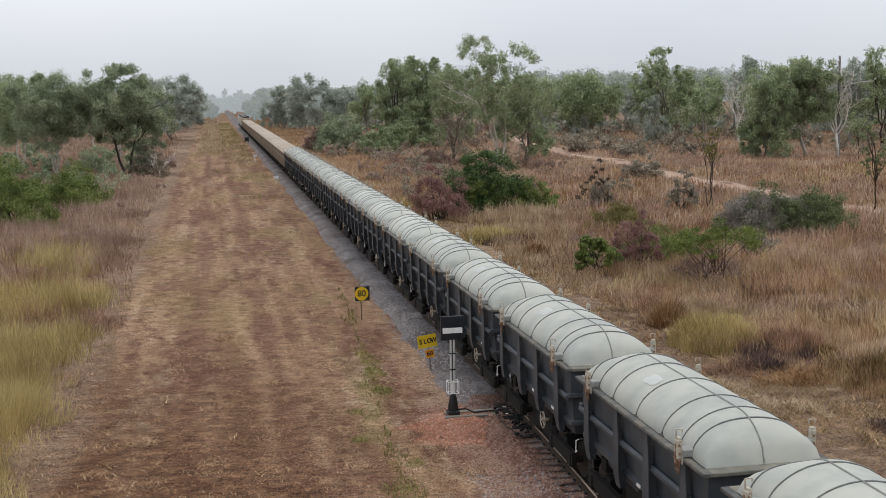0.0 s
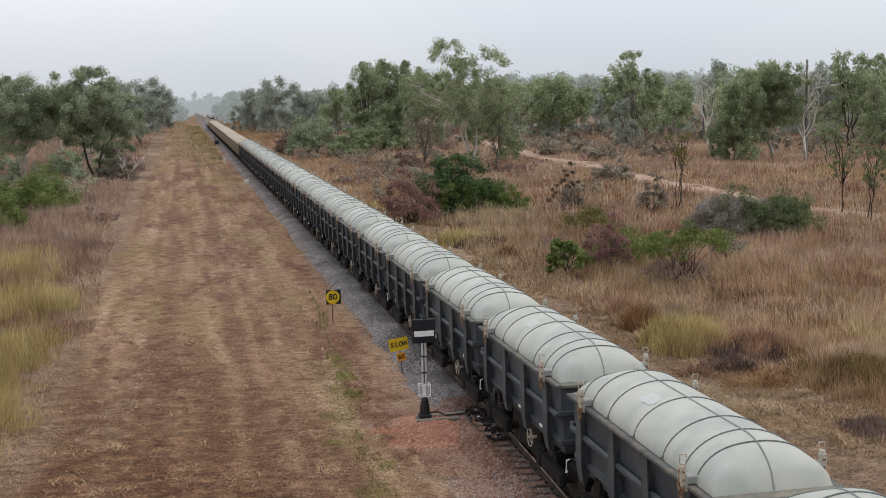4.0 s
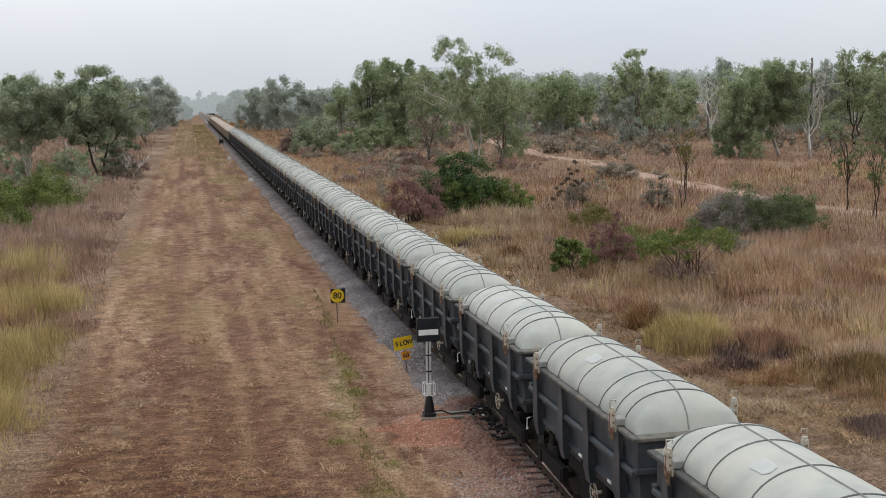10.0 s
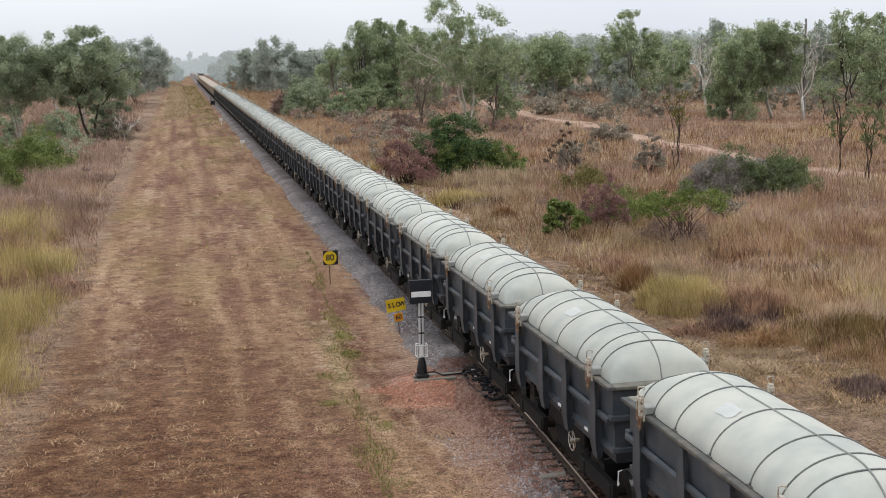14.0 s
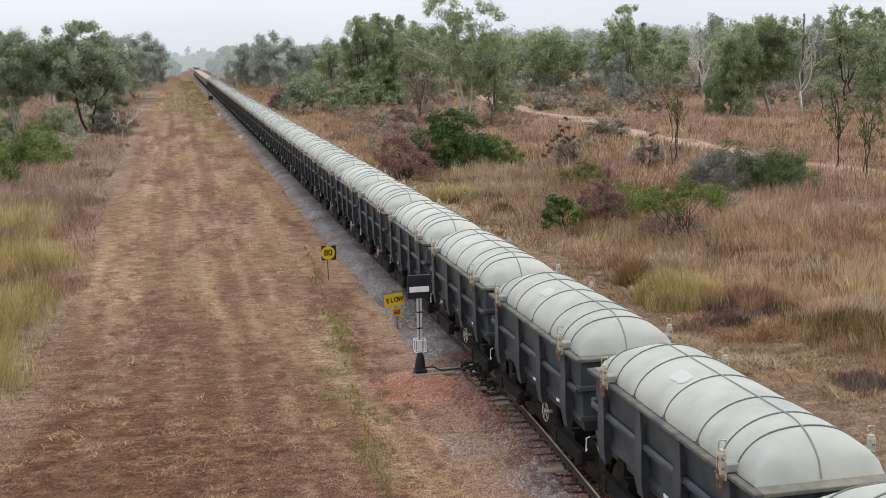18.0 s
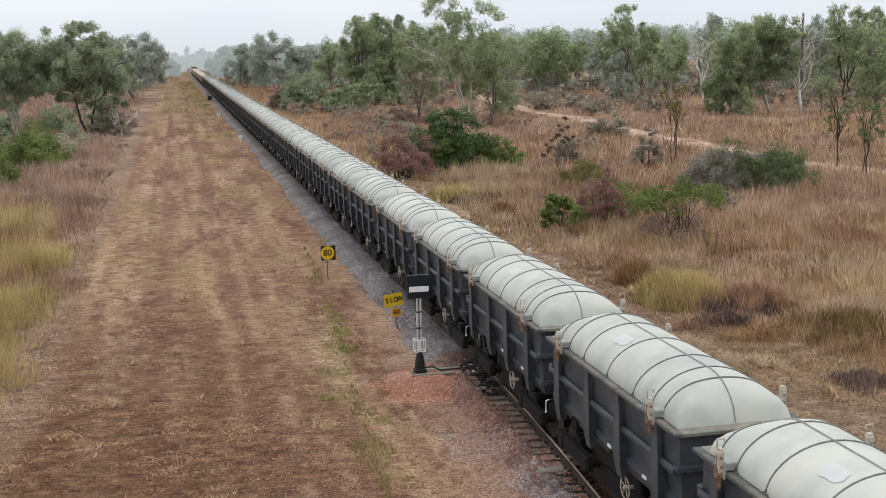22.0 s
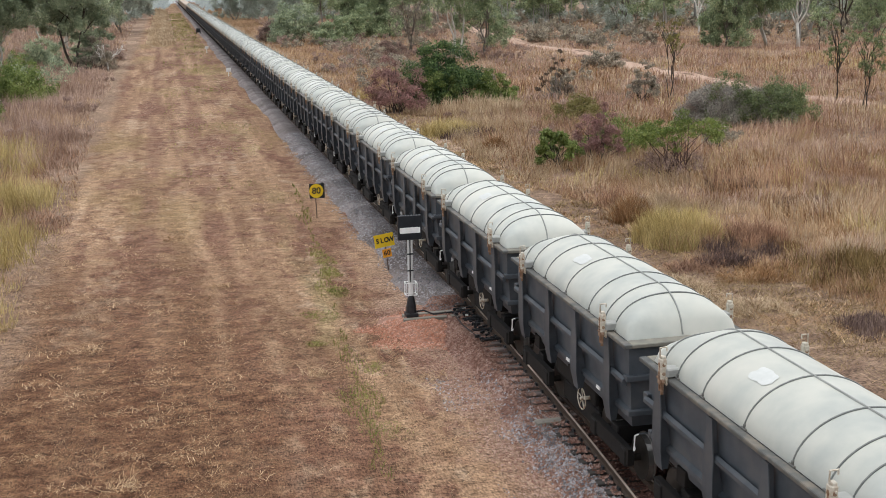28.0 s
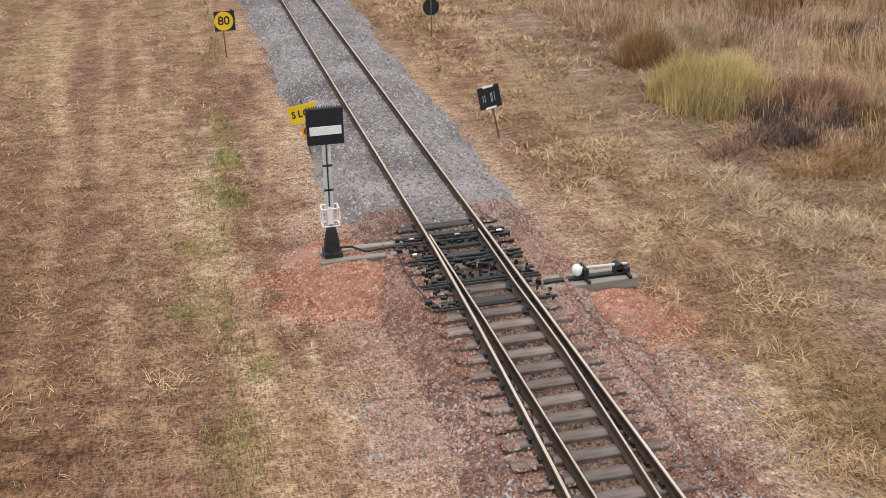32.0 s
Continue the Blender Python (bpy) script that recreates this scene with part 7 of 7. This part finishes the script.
                    foot_mesh = part("strap_foot", bm, "side_rim", g, m=pose(0, y, 0)).data
                else:
                    hang("strap_foot", foot_mesh, g, m=pose(0, y, 0, 0, 0, 0 if sx < 0 else 180))
        bm = bmesh.new()
        tube(bm, [(0.0, float(y), 2.632 + float(dome(0.0, y, rise))) for y in np.sign(np.linspace(-1, 1, 41)) * 3.099 * np.abs(np.linspace(-1, 1, 41)) ** 0.6], 0.017, 5)
        part("ridge_strap", bm, "ridge", cover)
        # a daubed repair, roughly square with a ragged edge
        bm = bmesh.new()
        n_edge = 32
        at = lambda u, w: bm.verts.new((-0.57 + u, 0.48 + w, 2.634 + float(dome(-0.57 + u, 0.48 + w, rise))))
        mid = at(0, 0)
        wob = []
        for k in range(n_edge):
            q = 6.2832 * k / n_edge
            square = (abs(math.cos(q)) ** 5 + abs(math.sin(q)) ** 5) ** -0.2
            wob.append(square * (1 + 0.07 * math.sin(3 * q + 0.5) + 0.04 * math.sin(7 * q + 1)))
        inner, outer = ([at(f * wob[k] * 0.15 * math.cos(6.2832 * k / n_edge), f * wob[k] * 0.25 * math.sin(6.2832 * k / n_edge)) for k in range(n_edge)] for f in (0.5, 1.0))
        for k in range(n_edge):
            bm.faces.new((mid, inner[k], inner[(k + 1) % n_edge]))
            bm.faces.new((inner[k], outer[k], outer[(k + 1) % n_edge], inner[(k + 1) % n_edge]))
        part("patch", bm, "patch", cover, "small daubed white patch")
        latch = None
        for sx, y in ((-1, 2.32), (-1, -2.42), (1, 2.32), (1, -2.42)):
            if latch is None:
                bm = bmesh.new()
                box(bm, -1.40, -1.29, -0.065, 0.060, 2.60, 2.93, 0.014)
                box(bm, -1.385, -1.30, -0.050, 0.045, 2.92, 2.97, 0.010)
                tube(bm, [(-1.335, -0.085, 2.86), (-1.335, 0.085, 2.86)], 0.018, 6)
                tube(bm, [(-1.39, 0, 2.95), (-1.39, 0, 3.10), (-1.27, 0, 3.10), (-1.27, 0, 3.04)], 0.016, 5)
                box(bm, -1.315, -1.28, -0.10, 0.10, 2.52, 2.66, 0.008)
                latch = part("latch", bm, "latch", g, "cream cover latch with rusty edges")
                latch.matrix_basis = pose(0, y, 0)
                bm = bmesh.new()
                box(bm, -1.40, -1.32, -0.06, 0.06, 2.52, 2.68, 0.01)
                box(bm, -1.38, -1.33, -0.05, -0.015, 2.36, 2.56, 0.006)
                box(bm, -1.38, -1.33, 0.03, 0.06, 2.40, 2.56, 0.006)
                tube(bm, [(-1.37, -0.12, 2.60), (-1.37, 0.12, 2.60)], 0.022, 6)
                box(bm, -1.404, -1.385, -0.018, 0.018, 2.60, 2.87, 0.004)
                for z in (2.70, 2.84):
                    tube(bm, [(-1.345, -0.072, z), (-1.345, 0.066, z)], 0.030, 8)
                    tube(bm, [(-1.407, 0, z), (-1.38, 0, z)], 0.028, 8)
                clevis = part("clevis", bm, "rust", g, "rusty latch clevis", pose(0, y, 0))
                bm = bmesh.new()
                box(bm, -1.31, -1.00, -0.11, 0.11, 2.64, 2.78, 0.02)
                hinge = part("latch_block", bm, "ridge", g, m=pose(0, y, 0))
            else:
                hang("clevis", clevis.data, g, "rusty latch clevis", pose(0, y, 0, 0, 0, 0 if sx < 0 else 180))
                hang("latch", latch.data, g, "cream cover latch with rusty edges", pose(0, y, 0, 0, 0, 0 if sx < 0 else 180))
                hang("latch_block", hinge.data, g, m=pose(0, y, 0, 0, 0, 0 if sx < 0 else 180))
    # the tub narrower, longer and taller than its drawing; the running gear stays
    done = set()
    stretch = Matrix.Translation((0, 0, 1.40)) @ Matrix.Diagonal((0.927, 1.021, 1.045, 1)) @ Matrix.Translation((0, 0, -1.37))
    for ob in g.children_recursive:
        if ob.name.split(".")[0] in ("bogie", "wheelset", "coupler", "underframe", "brake_rigging", "side_sill", "handbrake_wheel", "uncoupling_lever", "rod"):
            continue
        ob.matrix_basis.translation.y *= 1.021
        if ob.data not in done:
            done.add(ob.data)
            ob.data.transform(stretch)
    return tagged(g, label, "wagon", "wagons of the long train")


def tail_marker(g):
    bm = bmesh.new()
    prism(bm, [(-0.10, -0.2), (0.10, -0.2), (0.10, 0.14), (0.05, 0.22), (-0.05, 0.22), (-0.10, 0.14)], -0.06, 0.06)
    box_ob = part("tail_marker", bm, "white", g, "white end-of-train marker box", pose(0.22, -3.68, 0.98) @ Matrix.Scale(0.85, 4))
    for z, r, mt, lb in ((0.05, 0.065, "under", "dark lens"), ):
        bm = bmesh.new()
        tube(bm, [(0, -0.06, z), (0, -0.075, z)], r, 16)
        part("lens", bm, mt, box_ob, lb)
    bm = bmesh.new()
    box(bm, -0.08, 0.08, -0.072, -0.058, -0.17, -0.06, 0.004)
    part("red_reflector", bm, "red", box_ob, "red reflector")
    bm = bmesh.new()
    tube(bm, [(-0.05, 0, 0.2), (-0.05, 0, 0.26), (0.05, 0, 0.26), (0.05, 0, 0.2)], 0.012, 5)
    part("handle", bm, "white", box_ob)
    bm = bmesh.new()
    tube(bm, [(0.16, -3.5, 0.8), (0.5, -3.5, 0.5), (0.62, -3.45, 0.33)], 0.03, 6)
    part("brake_hose", bm, "under", g, "black rubber brake hose")


def locomotive():
    g = new("locomotive")
    bm = bmesh.new()
    box(bm, -1.05, 1.05, -8.0, 5.2, 1.15, 3.35, 0.12)
    part("engine_hood", bm, "cream", g, "dusty cream engine hood")
    bm = bmesh.new()
    box(bm, -1.35, 1.35, 5.2, 8.2, 1.15, 3.65, 0.12)
    cab = part("cab", bm, "loco", g, "white driver's cab")
    for x in (-0.75, 0.75):
        bm = bmesh.new()
        box(bm, x - 0.4, x + 0.4, 5.17, 5.2, 3.38, 3.66, 0.01)
        part("window", bm, "glass", cab)
    bm = bmesh.new()
    box(bm, -1.40, 1.40, -8.8, 8.8, 0.92, 1.15, 0.03)
    part("deck", bm, "under", g)
    bm = bmesh.new()
    box(bm, -0.8, 0.8, -6.5, 3.5, 3.35, 3.62, 0.06)
    part("roof_vents", bm, "under", g)
    for z in (1.7, 2.6):
        bm = bmesh.new()
        box(bm, -1.06, 1.06, -7.0, 4.6, z, z + 0.22, 0.01)
        part("stripe", bm, "yellow", g, "yellow stripe")
    for y in (-5.4, 5.4):
        bm = bmesh.new()
        box(bm, -1.0, 1.0, y - 2.0, y + 2.0, 0.35, 0.9, 0.05)
        b = part("bogie", bm, "under", g, m=None)
        for k in (-1.5, 0, 1.5):
            bm = bmesh.new()
            tube(bm, [(-0.62, y + k, 0.46), (0.62, y + k, 0.46)], 0.46, 16)
            part("wheelset", bm, "wheel", b)
    return tagged(g, "white and yellow diesel locomotive hauling the train", "locomotive", "locomotives at the head")


TRAIN = []
last = make_wagon("steel_grey", "cover", 0.66, "dark grey ribbed ore wagon with arched pale cover")
TRAIN.append((last, TAIL))
for i in range(1, 52):
    TRAIN.append((copy_thing(last, pose(0, TAIL + i * PITCH, RAIL_TOP)), TAIL + i * PITCH))
tail_marker(last)
tagged(last, "last dark grey ore wagon with white tail marker and pale cover")
cream = make_wagon("cream", "creamload", 0.20, "cream ore wagon with low dusty cover", False)
TRAIN.append((cream, TAIL + 52 * PITCH))
for i in range(53, 76):
    TRAIN.append((copy_thing(cream, pose(0, TAIL + i * PITCH, RAIL_TOP)), TAIL + i * PITCH))
loco = locomotive()
head = TAIL + 75 * PITCH + 3.7
TRAIN.append((loco, head + 9.2))
TRAIN.append((copy_thing(loco, pose(0, head + 27.4, RAIL_TOP)), head + 27.4))
for ob, y in TRAIN:
    ob.matrix_basis = pose(0, y, RAIL_TOP)


def run(t):
    """How far the train has gone after t seconds, while it slowly gathers speed."""
    slow_start = 0.88 * max(1 - t / 10, 0) ** 2
    return 9.0584 * t + 0.0276 * t * t / 2 + 0.0018148 * t ** 3 / 6 + slow_start


def motions():
    for ob, y in TRAIN:
        walk(ob, [(t, pose(0, y + run(t), RAIL_TOP)) for t in range(33)])
    for bogie in last.children:
        for w in bogie.children if bogie.name.startswith("bogie") else ():
            y = w.matrix_basis.translation.y
            walk(w, [(k / 30, pose(0, y, 0.42, -math.degrees(run(k / 30) / 0.42) % 360)) for k in range(961)])


motions()
